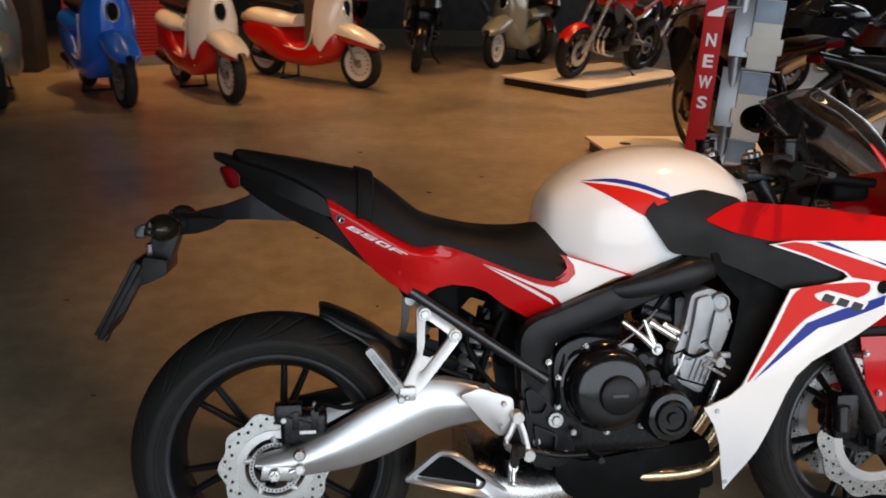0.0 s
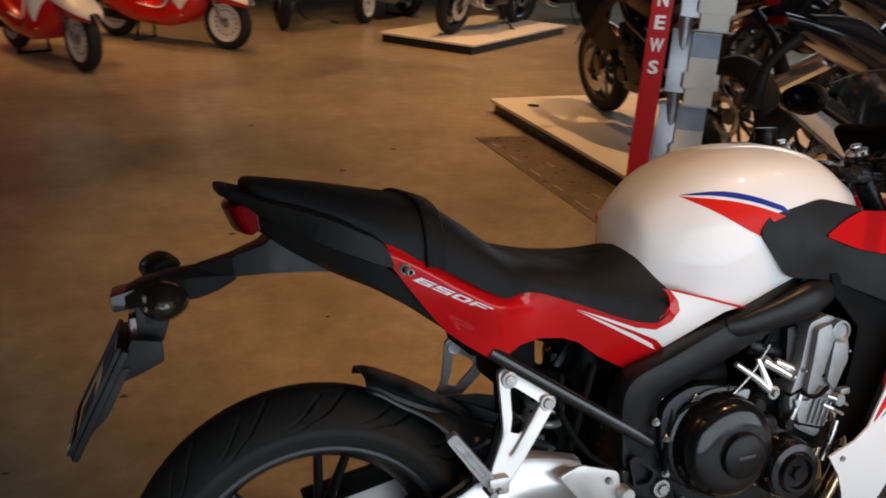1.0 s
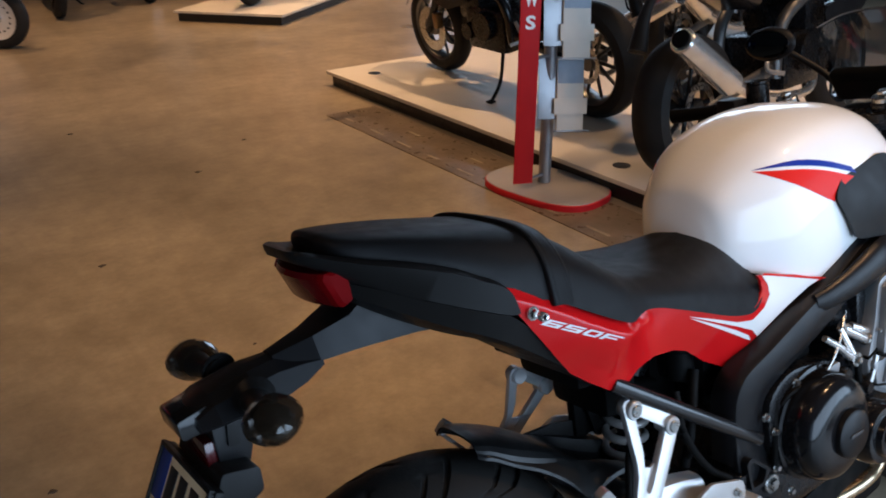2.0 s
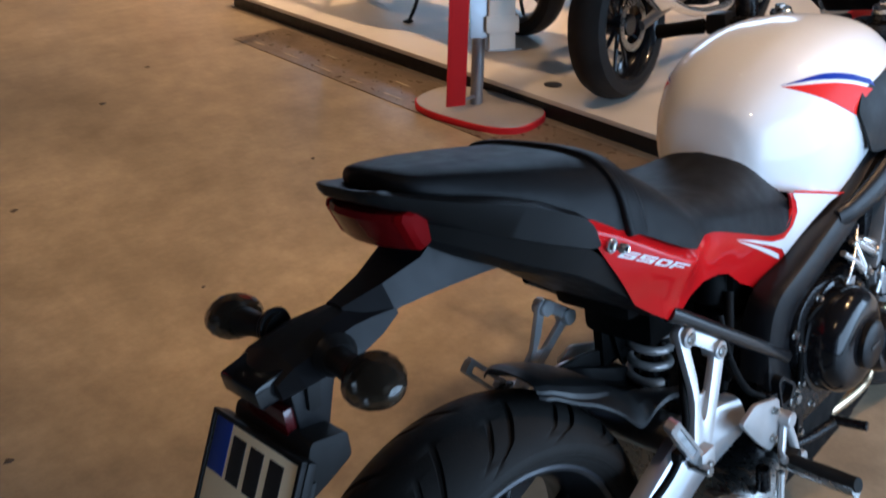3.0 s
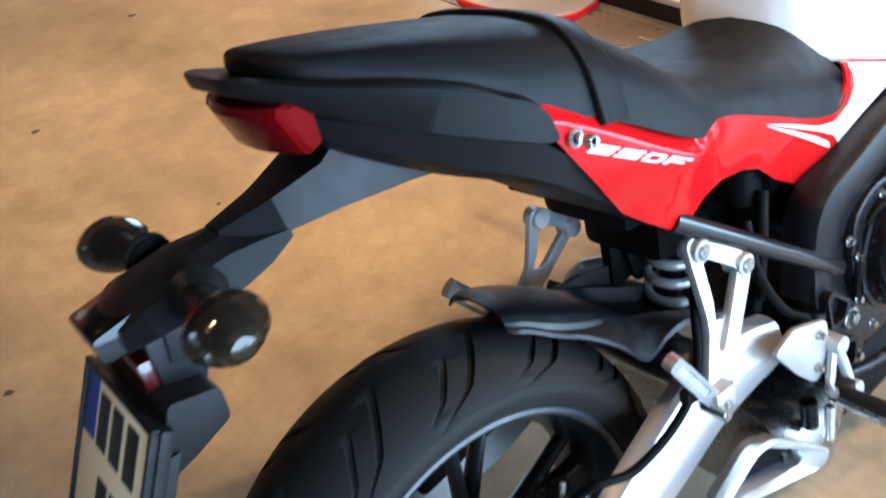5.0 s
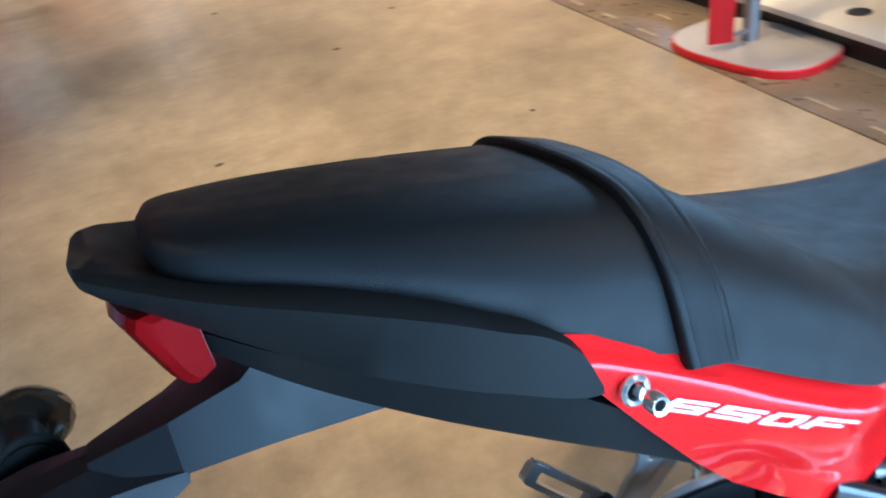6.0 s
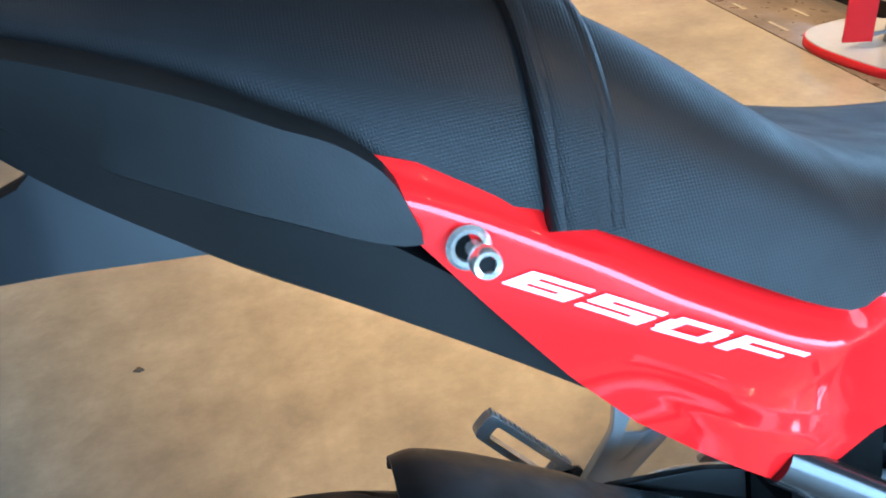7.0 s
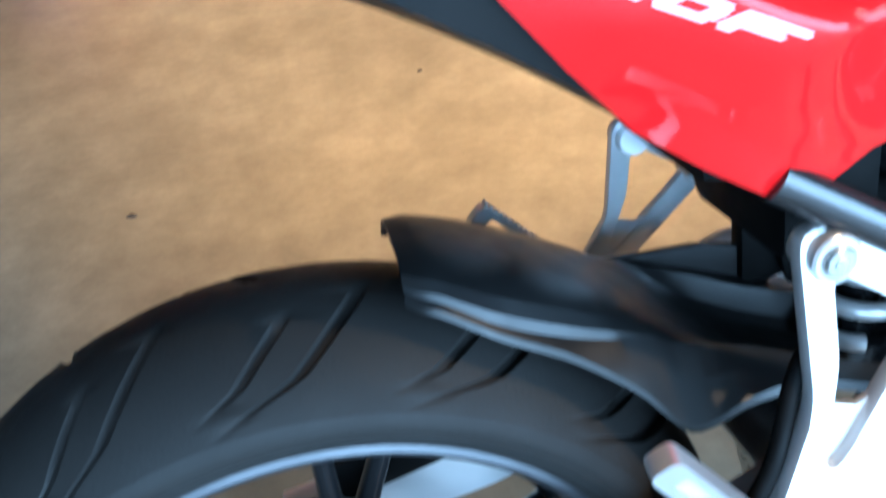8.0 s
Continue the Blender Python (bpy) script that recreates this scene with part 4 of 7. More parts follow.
part("clutch_badge", lathe([(0.0, -0.24), (0.038, -0.24), (0.042, -0.237), (0.043, -0.228)], (0.722, 0, 0.482), 48), SATIN, eng, "round dark grey cap")
part("badge_bar", block((0.722, -0.241, 0.483), (0.034, 0.002, 0.006), 0.0005), mat("embossed_grey", (0.05, 0.05, 0.052), 0.4), eng)
part("pulse_cover", lathe([(0.0, -0.234), (0.012, -0.234), (0.014, -0.226), (0.026, -0.226), (0.029, -0.234), (0.036, -0.234), (0.04, -0.224), (0.052, -0.222), (0.058, -0.21), (0.059, -0.15)], (0.846, 0, 0.425), 56), ENGINE_GLOSS, eng, "round ribbed black crank cover")
for bx, bz, br in ((0.79, 0.545, 0.017), (0.815, 0.505, 0.021), (0.86, 0.5, 0.013)):
    part("cover_boss", lathe([(0.0, -0.188), (br * 0.8, -0.188), (br, -0.182), (br * 1.05, -0.15)], (bx, 0, bz), 24), ENGINE, eng)
for bx, bz in ((0.585, 0.543), (0.608, 0.509), (0.607, 0.443), (0.644, 0.383), (0.662, 0.547), (0.72, 0.381), (0.8, 0.39), (0.668, 0.575)):
    ring_bolt((bx, -0.165, bz), 0.0055, parent=eng)
# grey cylinder end in stepped castings, tilted forwards
cyl = part("cylinder", join(slab(rounded([(0.9, 0.688), (0.945, 0.7), (0.985, 0.672), (0.998, 0.625), (0.985, 0.585), (0.93, 0.46), (0.875, 0.49), (0.86, 0.545), (0.885, 0.61)], 0.014), -0.182, -0.13, 0.006),
                            slab(rounded([(0.908, 0.678), (0.938, 0.686), (0.946, 0.655), (0.925, 0.595), (0.903, 0.55), (0.888, 0.56), (0.9, 0.62)], 0.006), -0.196, -0.18, 0.005),
                            slab(rounded([(0.952, 0.652), (0.982, 0.64), (0.985, 0.61), (0.955, 0.555), (0.938, 0.575)], 0.006), -0.192, -0.18, 0.004),
                            slab(rounded([(0.868, 0.548), (0.9, 0.54), (0.935, 0.565), (0.955, 0.55), (0.925, 0.47), (0.88, 0.495)], 0.006), -0.189, -0.18, 0.004)), ENGINE_GREY, bike, "grey cast cylinder and head")
part("cam_plug", lathe([(0.0, -0.192), (0.014, -0.192), (0.017, -0.196), (0.021, -0.195), (0.0225, -0.18)], (0.962, 0, 0.667), 32), ENGINE_GREY, cyl)
part("head_joint", join(slab([(0.862, 0.552), (0.99, 0.6), (0.989, 0.604), (0.861, 0.556)], -0.184, -0.17, 0.0008), slab([(0.872, 0.5), (0.94, 0.478), (0.941, 0.482), (0.873, 0.504)], -0.191, -0.18, 0.0008)), DARK, cyl)
for k in range(4):
    part("cylinder_rib", slab([(0.895 + 0.012 * k, 0.5 - 0.004 * k), (0.898 + 0.012 * k, 0.5 - 0.004 * k), (0.915 + 0.012 * k, 0.545 - 0.004 * k), (0.912 + 0.012 * k, 0.545 - 0.004 * k)], -0.194, -0.188, 0.0012), ENGINE_GREY, cyl)
for bx, bz, by in ((0.89, 0.6, -0.182), (0.99, 0.625, -0.182), (0.935, 0.5, -0.189)):
    ring_bolt((bx, by, bz), 0.0032, parent=cyl, material=ENGINE_GREY)
part("knock_sensor", join(rod((0.965, -0.18, 0.535), (0.965, -0.2, 0.535), 0.012), block((0.978, -0.19, 0.55), (0.022, 0.014, 0.012), 0.002)), ENGINE_GREY, cyl)
part("throttle_body", join(rod((0.8, -0.12, 0.645), (0.88, -0.12, 0.62), 0.026), block((0.84, -0.115, 0.655), (0.07, 0.05, 0.04), 0.006)), ENGINE, bike, "dark throttle body")
# bright water pipes and their bracket
pipe = part("water_pipe", join(tube([(0.815, -0.165, 0.622), (0.85, -0.17, 0.6), (0.886, -0.172, 0.577)], 0.0085, 12, 10), tube([(0.845, -0.16, 0.617), (0.87, -0.166, 0.604), (0.9, -0.168, 0.588)], 0.0075, 12, 10), rod((0.81, -0.164, 0.625), (0.822, -0.166, 0.618), 0.0115)), CHROME, bike, "bright steel water pipe")
part("pipe_clamp", join(rod((0.868, -0.172, 0.589), (0.874, -0.172, 0.585), 0.0115, n=24), rod((0.883, -0.166, 0.598), (0.888, -0.166, 0.595), 0.01, n=24)), STEEL, pipe)
part("bracket", join(tube([(0.747, -0.172, 0.628), (0.782, -0.176, 0.602), (0.816, -0.178, 0.572)], [0.0055, 0.006, 0.0085], 10, 10), tube([(0.798, -0.168, 0.63), (0.808, -0.174, 0.602), (0.819, -0.178, 0.575)], [0.0055, 0.0055, 0.008], 10, 10)), CHROME, bike, "bright bracket arm")
part("bracket_eye", join(rod((0.823, -0.168, 0.567), (0.823, -0.186, 0.567), 0.0135), rod((0.823, -0.184, 0.567), (0.823, -0.192, 0.567), 0.0075, n=6)), STEEL, bike)
part("clutch_lever", slab(rounded([(0.722, 0.572), (0.75, 0.582), (0.772, 0.582), (0.762, 0.552), (0.737, 0.552)], 0.008), -0.185, -0.176, 0.002), ENGINE_GREY, bike, "pale grey clutch lever")
part("clutch_cable", tube([(0.675, -0.178, 0.533), (0.72, -0.182, 0.566), (0.752, -0.182, 0.59), (0.782, -0.176, 0.61), (0.83, -0.16, 0.65)], 0.0026, 8, 24), STEEL, bike)
part("cable_sleeve", tube([(0.7, -0.181, 0.551), (0.73, -0.183, 0.573)], 0.0045, 8, 6), DARK, bike)
for path, r in (([(0.63, -0.165, 0.548), (0.645, -0.17, 0.562), (0.673, -0.174, 0.568), (0.712, -0.17, 0.566)], 0.0042), ([(0.62, -0.16, 0.56), (0.61, -0.165, 0.5), (0.606, -0.165, 0.44)], 0.0055), ([(0.86, -0.165, 0.56), (0.85, -0.17, 0.53), (0.856, -0.17, 0.5)], 0.006), ([(0.9, -0.13, 0.72), (0.86, -0.14, 0.68), (0.83, -0.14, 0.64)], 0.007), ([(0.76, -0.12, 0.66), (0.72, -0.13, 0.64), (0.69, -0.13, 0.6)], 0.008)):
    part("cable", tube(path, r, 8, 18), DARK, bike)
# webbed plate between the covers
web = part("case_web", slab(rounded([(0.787, 0.525), (0.825, 0.515), (0.905, 0.448), (0.925, 0.421), (0.84, 0.42), (0.79, 0.45)], 0.012), -0.176, -0.16, 0.004), ENGINE, eng, "dark case web")
for bx, bz, br in ((0.831, 0.491, 0.014), (0.858, 0.453, 0.017)):
    part("web_boss", lathe([(0.0, -0.183), (br * 0.75, -0.183), (br, -0.179), (br * 1.04, -0.17)], (bx, 0, bz), 24), ENGINE_GLOSS, web)
# straps and water lines across the cylinder
part("cylinder_band", tube([(0.884, -0.186, 0.558), (0.905, -0.2, 0.552), (0.938, -0.194, 0.563)], 0.0042, 8, 12), DARK, cyl)
part("water_line", join(tube([(0.937, -0.194, 0.546), (0.965, -0.196, 0.534), (0.992, -0.188, 0.519)], 0.004, 8, 12), tube([(0.926, -0.196, 0.532), (0.953, -0.198, 0.518), (0.98, -0.19, 0.503)], 0.004, 8, 12)), CHROME, cyl)
part("cylinder_foot", tube([(0.862, -0.178, 0.492), (0.873, -0.182, 0.522), (0.886, -0.182, 0.555)], 0.0075, 10, 10), STEEL, cyl)
part("cylinder_foot", tube([(0.936, -0.19, 0.42), (0.95, -0.193, 0.455), (0.966, -0.19, 0.493)], 0.007, 10, 10), STEEL, cyl)
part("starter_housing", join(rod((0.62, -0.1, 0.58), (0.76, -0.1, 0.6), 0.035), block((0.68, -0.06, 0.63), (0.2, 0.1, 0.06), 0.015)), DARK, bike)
part("inner_cowl", sheet([(0.94, 0.775), (1.09, 0.795), (1.13, 0.7), (1.03, 0.47), (0.96, 0.44), (1.0, 0.6), (1.01, 0.67), (0.95, 0.735)], lambda x, z: 0.185 + 0.12 * max(0, x - 1.0), 0.004), DARK, bike, "black inner cowl beside the radiator")
part("radiator", block((1.08, 0, 0.55), (0.05, 0.34, 0.3), 0.01), DARK, bike, "dark radiator")
part("belly", join(block((0.8, 0, 0.25), (0.36, 0.24, 0.16), 0.03), slab(rounded([(0.61, 0.33), (0.68, 0.3), (0.98, 0.34), (1.0, 0.22), (0.7, 0.19), (0.62, 0.24)], 0.02), -0.13, 0.13, 0.012)), DARK, bike, "dark belly under the engine")
HEADER = mat("heat_tinted_steel", (0.6, 0.47, 0.3), 0.24, metal=0.95, var=0.25, scale=16)
for k, dy in enumerate((-0.12, -0.05, 0.02, 0.09)):
    part("header_pipe", tube([(1.0, dy, 0.5), (1.06, dy, 0.4), (1.0, dy * 1.05, 0.29), (0.93, dy * 1.1, 0.262), (0.78, dy * 0.9, 0.25)], 0.0155, 14, 26), HEADER, bike, "heat-tinted steel exhaust header")

# ---- exhaust
A, B, C = (0.268, -0.168, 0.292), (0.345, -0.175, 0.36), (0.5, -0.195, 0.262)
out_tri = rounded([(A[0], A[2]), (B[0], B[2]), (0.385, 0.356), (C[0], C[2]), (0.49, 0.238)], 0.014, 4)
in_tri = rounded([(A[0] + 0.014, A[2] + 0.003), (B[0] + 0.004, B[2] - 0.012), (0.372, 0.345), (0.45, 0.29), (0.44, 0.268)], 0.01, 4)
mid = [(0.9 * x + 0.1 * 0.4, 0.9 * z + 0.1 * 0.3) for x, z in out_tri]
lean_y = lambda x, z: -0.165 - 0.12 * (x - 0.27) + 0.3 * (0.36 - z) * 0.2  # noqa: E731
muffler = part("muffler", join(grid([[(0.43 + 0.3 * (x - 0.36), -0.09, 0.28 + 0.3 * (z - 0.3)) for x, z in out_tri], [(0.4 + 0.6 * (x - 0.37), lean_y(x, z) + 0.035, 0.295 + 0.6 * (z - 0.3)) for x, z in out_tri], [(x, lean_y(x, z) + 0.012, z) for x, z in out_tri], [(x, lean_y(x, z), z) for x, z in out_tri], [(x, lean_y(x, z) - 0.004, z) for x, z in mid], [(x, lean_y(x, z) + 0.004, z) for x, z in in_tri], [(x + 0.01, lean_y(x, z) + 0.03, z) for x, z in in_tri]], closed=True, caps=True)), SILVER, bike, "silver muffler end with a triangular outlet")
# Cap with the shade inside the outlet put into its near-black colour.
part("outlet_shade_cap", grid([[(0.37 + 0.92 * (x - 0.36), lean_y(x, z) + 0.022, 0.315 + 0.92 * (z - 0.315)) for x, z in in_tri], [(0.37 + 0.92 * (x - 0.36), lean_y(x, z) + 0.024, 0.315 + 0.92 * (z - 0.315)) for x, z in in_tri]], closed=True, caps=True), DARK, muffler)
part("muffler_body", body([(0.43, [(0.1, 0.18), (0.15, 0.22), (0.16, 0.28), (0.12, 0.33), (0, 0.34)]), (0.55, [(0.1, 0.16), (0.15, 0.2), (0.155, 0.25), (0.12, 0.29), (0, 0.3)]), (0.66, [(0.08, 0.18), (0.12, 0.21), (0.12, 0.24), (0.1, 0.27), (0, 0.28)])], 10, 12), STEEL, bike, "steel muffler under the engine")

# ---- footrests


def rear_hanger(sg):
    """V-shaped passenger footrest hanger with its folded peg."""
    y = lambda v: sg * v  # noqa: E731
    t1, t2 = (0.319, y(0.13), 0.651), (0.383, y(0.14), 0.605)
    out_ = rounded([(0.302, 0.666), (0.32, 0.668), (0.397, 0.613), (0.394, 0.594), (0.31, 0.498), (0.292, 0.482), (0.266, 0.482), (0.266, 0.505), (0.3, 0.57)], 0.012)
    in_ = rounded([(0.32, 0.637), (0.328, 0.637), (0.369, 0.607), (0.368, 0.6), (0.317, 0.54), (0.308, 0.532), (0.303, 0.534), (0.304, 0.541), (0.318, 0.59)], 0.006)
    v, f = ring_slab(out_, in_, 0.0, 0.013 if sg < 0 else 0.011)
    v = [(x, y(0.127 + 0.257 * (0.65 - z) + t * (1.0 if abs(z - 0.62) > 0.06 else 0.9)), z) for x, t, z in v]
    h = part("footrest_hanger", join(bevelled((v, f), 0.003), rod((t1[0], y(0.118), t1[2]), (t1[0], y(0.145), t1[2]), 0.0145), rod((t2[0], y(0.128), t2[2]), (t2[0], y(0.155), t2[2]), 0.0145), block((0.277, y(0.178), 0.493), (0.036, 0.032, 0.03), 0.006)), ALU if sg < 0 else POLISHED, bike, "polished alloy passenger footrest hanger")
    # thin recessed web between the two arms, above the foot
    v, f = slab([(0.31, 0.566), (0.328, 0.56), (0.344, 0.566), (0.32, 0.536), (0.306, 0.524), (0.298, 0.53)], 0.001, 0.005, 0.0)
    part("web", ([(x, y(0.127 + 0.257 * (0.65 - z) + t), z) for x, t, z in v], f), ALU if sg < 0 else POLISHED, h)
    for t in (t1, t2):
        part("socket_bolt", join(rod((t[0], t[1] + y(0.012), t[2]), (t[0], t[1] + y(0.0185), t[2]), 0.0095), rod((t[0], t[1] + y(0.0178), t[2]), (t[0], t[1] + y(0.0191), t[2]), 0.0045, n=6, bevel=0.0002)), STEEL, h)
    bar = Matrix.Translation((0.23, y(0.184), 0.546) if sg < 0 else (0.228, 0.199, 0.542)) @ Euler((radians(12 if sg < 0 else 0), radians(35.5 if sg < 0 else 29), 0)).to_matrix().to_4x4()
    # folded peg: a slotted alloy bar with a ribbed pad
    fr = ring_slab(rounded([(-0.011, -0.06), (0.011, -0.06), (0.0095, 0.058), (-0.0095, 0.058)], 0.006), rounded([(-0.0055, -0.04), (0.0055, -0.04), (0.005, 0.043), (-0.005, 0.043)], 0.003), -0.007, 0.007)
    if sg > 0:
        fr = ([(1.35 * px, py, 0.92 * pz) for px, py, pz in fr[0]], fr[1])
    peg = part("passenger_peg", moved(fr, bar @ Euler((0, radians(-71), 0)).to_matrix().to_4x4()), SILVER if sg < 0 else POLISHED, h, "folded alloy passenger peg")
    turn = bar @ Euler((0, radians(-71), 0)).to_matrix().to_4x4()
    if sg < 0:
        part("peg_pad", moved(block((0.0, y(0.001), 0.001), (0.0105, 0.008, 0.084), 0.002), turn), mat("worn_grey_rubber", (0.42, 0.42, 0.42), 0.6, var=0.3, scale=40), peg)
    else:
        teeth = [block((0.0148 - 0.0009 * k / 16, 0.0, -0.048 + 0.0062 * k), (0.0034, 0.009, 0.0034), 0.0006, 1) for k in range(17)]
        part("peg_teeth", moved(join(*teeth), turn), POLISHED, peg, "bright serrated edge of the peg")
        part("peg_knuckle", join(block((0.262, y(0.19), 0.5), (0.04, 0.02, 0.024), 0.006), rod((0.272, y(0.176), 0.494), (0.272, y(0.208), 0.494), 0.009)), ENGINE, peg)
    part("peg_spring", join(rod((0.262, y(0.17), 0.485), (0.262, y(0.205), 0.485), 0.008), rod((0.275, y(0.17), 0.488), (0.275, y(0.2), 0.488), 0.005)), STEEL, h)
    if sg > 0:
        h.location.z -= 0.018
    return h


rear_hanger(-1)
rear_hanger(1)
both("heel_plate", slab(rounded([(0.388, 0.482), (0.43, 0.497), (0.504, 0.472), (0.51, 0.4), (0.475, 0.388), (0.44, 0.42)], 0.01), -0.182, -0.174, 0.0025), ALU, label="silver heel guard")
for bx, bz in ((0.483, 0.46), (0.478, 0.412)):
    ring_bolt((bx, -0.182, bz), 0.005, material=STEEL)
both("footrest_bracket", join(tube([(0.512, -0.185, 0.432), (0.525, -0.19, 0.395), (0.535, -0.195, 0.35)], 0.0085, 10, 8, flat=0.8), tube([(0.512, -0.185, 0.432), (0.497, -0.19, 0.4), (0.487, -0.195, 0.372), (0.535, -0.195, 0.35)], 0.008, 10, 12, flat=0.8), rod((0.512, -0.172, 0.432), (0.512, -0.2, 0.432), 0.0135), rod((0.535, -0.18, 0.35), (0.535, -0.208, 0.35), 0.0135)), ALU, label="alloy rider footrest bracket")
for sg in (-1, 1):
    peg = part("rider_peg", join(tube([(0.505, sg * 0.2, 0.362), (0.49, sg * 0.26, 0.372), (0.474, sg * 0.318, 0.384)], [0.012, 0.0135, 0.0125], 12, 10, flat=0.75), block((0.512, sg * 0.196, 0.36), (0.03, 0.026, 0.028), 0.005)), RUBBER, bike, "black rubber rider peg")
    part("peg_shell", tube([(0.503, sg * 0.2, 0.353), (0.488, sg * 0.26, 0.362), (0.473, sg * 0.316, 0.374)], 0.0115, 10, 10, flat=0.8), STEEL, peg)
    part("feeler", join(rod((0.474, sg * 0.313, 0.378), (0.472, sg * 0.318, 0.34), 0.0045), ball((0.472, sg * 0.318, 0.34), (0.0065, 0.0065, 0.0065))), CHROME, peg)
part("brake_pedal", join(tube([(0.52, -0.17, 0.36), (0.6, -0.18, 0.34), (0.68, -0.2, 0.345)], 0.008, 10, 12), rod((0.672, -0.19, 0.345), (0.68, -0.25, 0.348), 0.0085)), ENGINE, bike, "black brake pedal")
part("master_cylinder", join(rod((0.515, -0.15, 0.36), (0.53, -0.15, 0.46), 0.014), rod((0.5, -0.155, 0.33), (0.502, -0.155, 0.285), 0.012)), ENGINE, bike)
part("pedal_spring", rod((0.502, -0.185, 0.335), (0.499, -0.185, 0.28), 0.007), CHROME, bike)

# ---- pivot plate relief
loop_ = rounded([(0.534, 0.479), (0.547, 0.486), (0.594, 0.448), (0.58, 0.423), (0.545, 0.423)], 0.008)
part("plate_rib", ring_slab(loop_, [(0.56 + 0.74 * (x - 0.56), 0.448 + 0.74 * (z - 0.448)) for x, z in loop_], -0.1655, -0.148), SATIN, bike)
loop_ = rounded([(0.555, 0.404), (0.61, 0.379), (0.607, 0.34), (0.588, 0.326), (0.562, 0.349)], 0.006)
part("plate_rib", ring_slab(loop_, [(0.585 + 0.76 * (x - 0.585), 0.362 + 0.76 * (z - 0.362)) for x, z in loop_], -0.1655, -0.148), SATIN, bike)
part("pivot_bolt", join(rod((0.606, -0.15, 0.41), (0.606, -0.16, 0.41), 0.018), rod((0.606, -0.158, 0.41), (0.606, -0.166, 0.41), 0.011, n=6)), STEEL, bike, "steel pivot bolt")
for bx, bz in ((0.6, 0.585), (0.565, 0.36), (0.63, 0.33)):
    ring_bolt((bx, -0.152, bz), 0.007)

# ---- shock absorber
coil = []
for i in range(90):
    a = 2 * math.pi * i / 24
    base = Vector((0.474, 0.03, 0.575)).lerp(Vector((0.458, 0.03, 0.47)), i / 89)
    coil.append(tuple(base + Vector((0.034 * math.cos(a), 0.034 * math.sin(a), 0))))
shock = part("shock_absorber", join(rod((0.486, 0.03, 0.63), (0.452, 0.03, 0.42), 0.018), rod((0.478, 0.03, 0.594), (0.475, 0.03, 0.577), 0.037), rod((0.457, 0.03, 0.468), (0.455, 0.03, 0.452), 0.036), rod((0.486, 0.03, 0.6), (0.54, 0.03, 0.67), 0.024)), ENGINE, bike, "black rear shock absorber")
part("spring", tube(coil, 0.0075, 10, 220), ALU, shock, "silver coil spring")
# Fillers added to hide the floor; near-black colour stands for the shade here.
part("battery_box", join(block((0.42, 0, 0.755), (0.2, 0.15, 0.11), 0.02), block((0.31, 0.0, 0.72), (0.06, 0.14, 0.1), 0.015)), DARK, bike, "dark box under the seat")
part("engine_gap_box", block((0.57, 0.0, 0.66), (0.07, 0.18, 0.16), 0.02), DARK, bike, "dark filler box behind the engine")
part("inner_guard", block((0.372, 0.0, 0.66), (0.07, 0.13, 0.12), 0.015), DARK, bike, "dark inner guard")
part("gap_filler", block((0.405, 0.075, 0.58), (0.045, 0.02, 0.15), 0.006), DARK, bike)
part("inner_panel", slab(rounded([(0.4, 0.72), (0.54, 0.72), (0.56, 0.5), (0.42, 0.5), (0.4, 0.57), (0.487, 0.586), (0.508, 0.631), (0.456, 0.649), (0.433, 0.623), (0.41, 0.61)], 0.008), 0.055, 0.062, 0.002), DARK, bike, "dark filler panel behind the shock absorber")
part("filler_rod", rod((0.4, 0.0, 0.618), (0.51, 0.0, 0.584), 0.011), DARK, bike)
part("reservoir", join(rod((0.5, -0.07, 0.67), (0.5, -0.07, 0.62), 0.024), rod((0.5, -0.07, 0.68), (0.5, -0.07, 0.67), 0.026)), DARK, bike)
for path, r in (([(0.42, -0.13, 0.64), (0.41, -0.15, 0.58), (0.46, -0.15, 0.5), (0.51, -0.15, 0.46)], 0.006), ([(0.5, -0.1, 0.64), (0.46, -0.12, 0.56), (0.44, -0.12, 0.5)], 0.008), ([(0.4, -0.12, 0.6), (0.43, -0.14, 0.55), (0.44, -0.13, 0.52)], 0.005)):
    part("hose", tube(path, r, 10, 18), DARK, bike)
# Added near-black filler closing the gap on the left.
part("left_filler", block((0.55, 0.06, 0.56), (0.07, 0.1, 0.16), 0.02), DARK, bike)

# ---- rear brake
cal = part("brake_caliper", join(block((0.062, -0.104, 0.408), (0.098, 0.054, 0.07), 0.012, 3), block((0.03, -0.108, 0.44), (0.06, 0.044, 0.045), 0.01), block((0.085, -0.126, 0.425), (0.018, 0.012, 0.05), 0.003), block((0.045, -0.13, 0.428), (0.014, 0.01, 0.04), 0.003), rod((0.03, -0.12, 0.44), (0.09, -0.12, 0.42), 0.012), block((0.06, -0.1, 0.36), (0.06, 0.02, 0.06), 0.008)), ENGINE, bike, "black rear brake caliper")
part("caliper_label", block((0.07, -0.1322, 0.402), (0.034, 0.001, 0.007), 0.0003), DECAL_WHITE, cal)
ring_bolt((0.02, -0.125, 0.43), 0.007, parent=cal)
ring_bolt((0.09, -0.125, 0.375), 0.006, parent=cal)
part("bleed_nipple", rod((0.08, -0.11, 0.435), (0.085, -0.112, 0.462), 0.004), CHROME, cal)
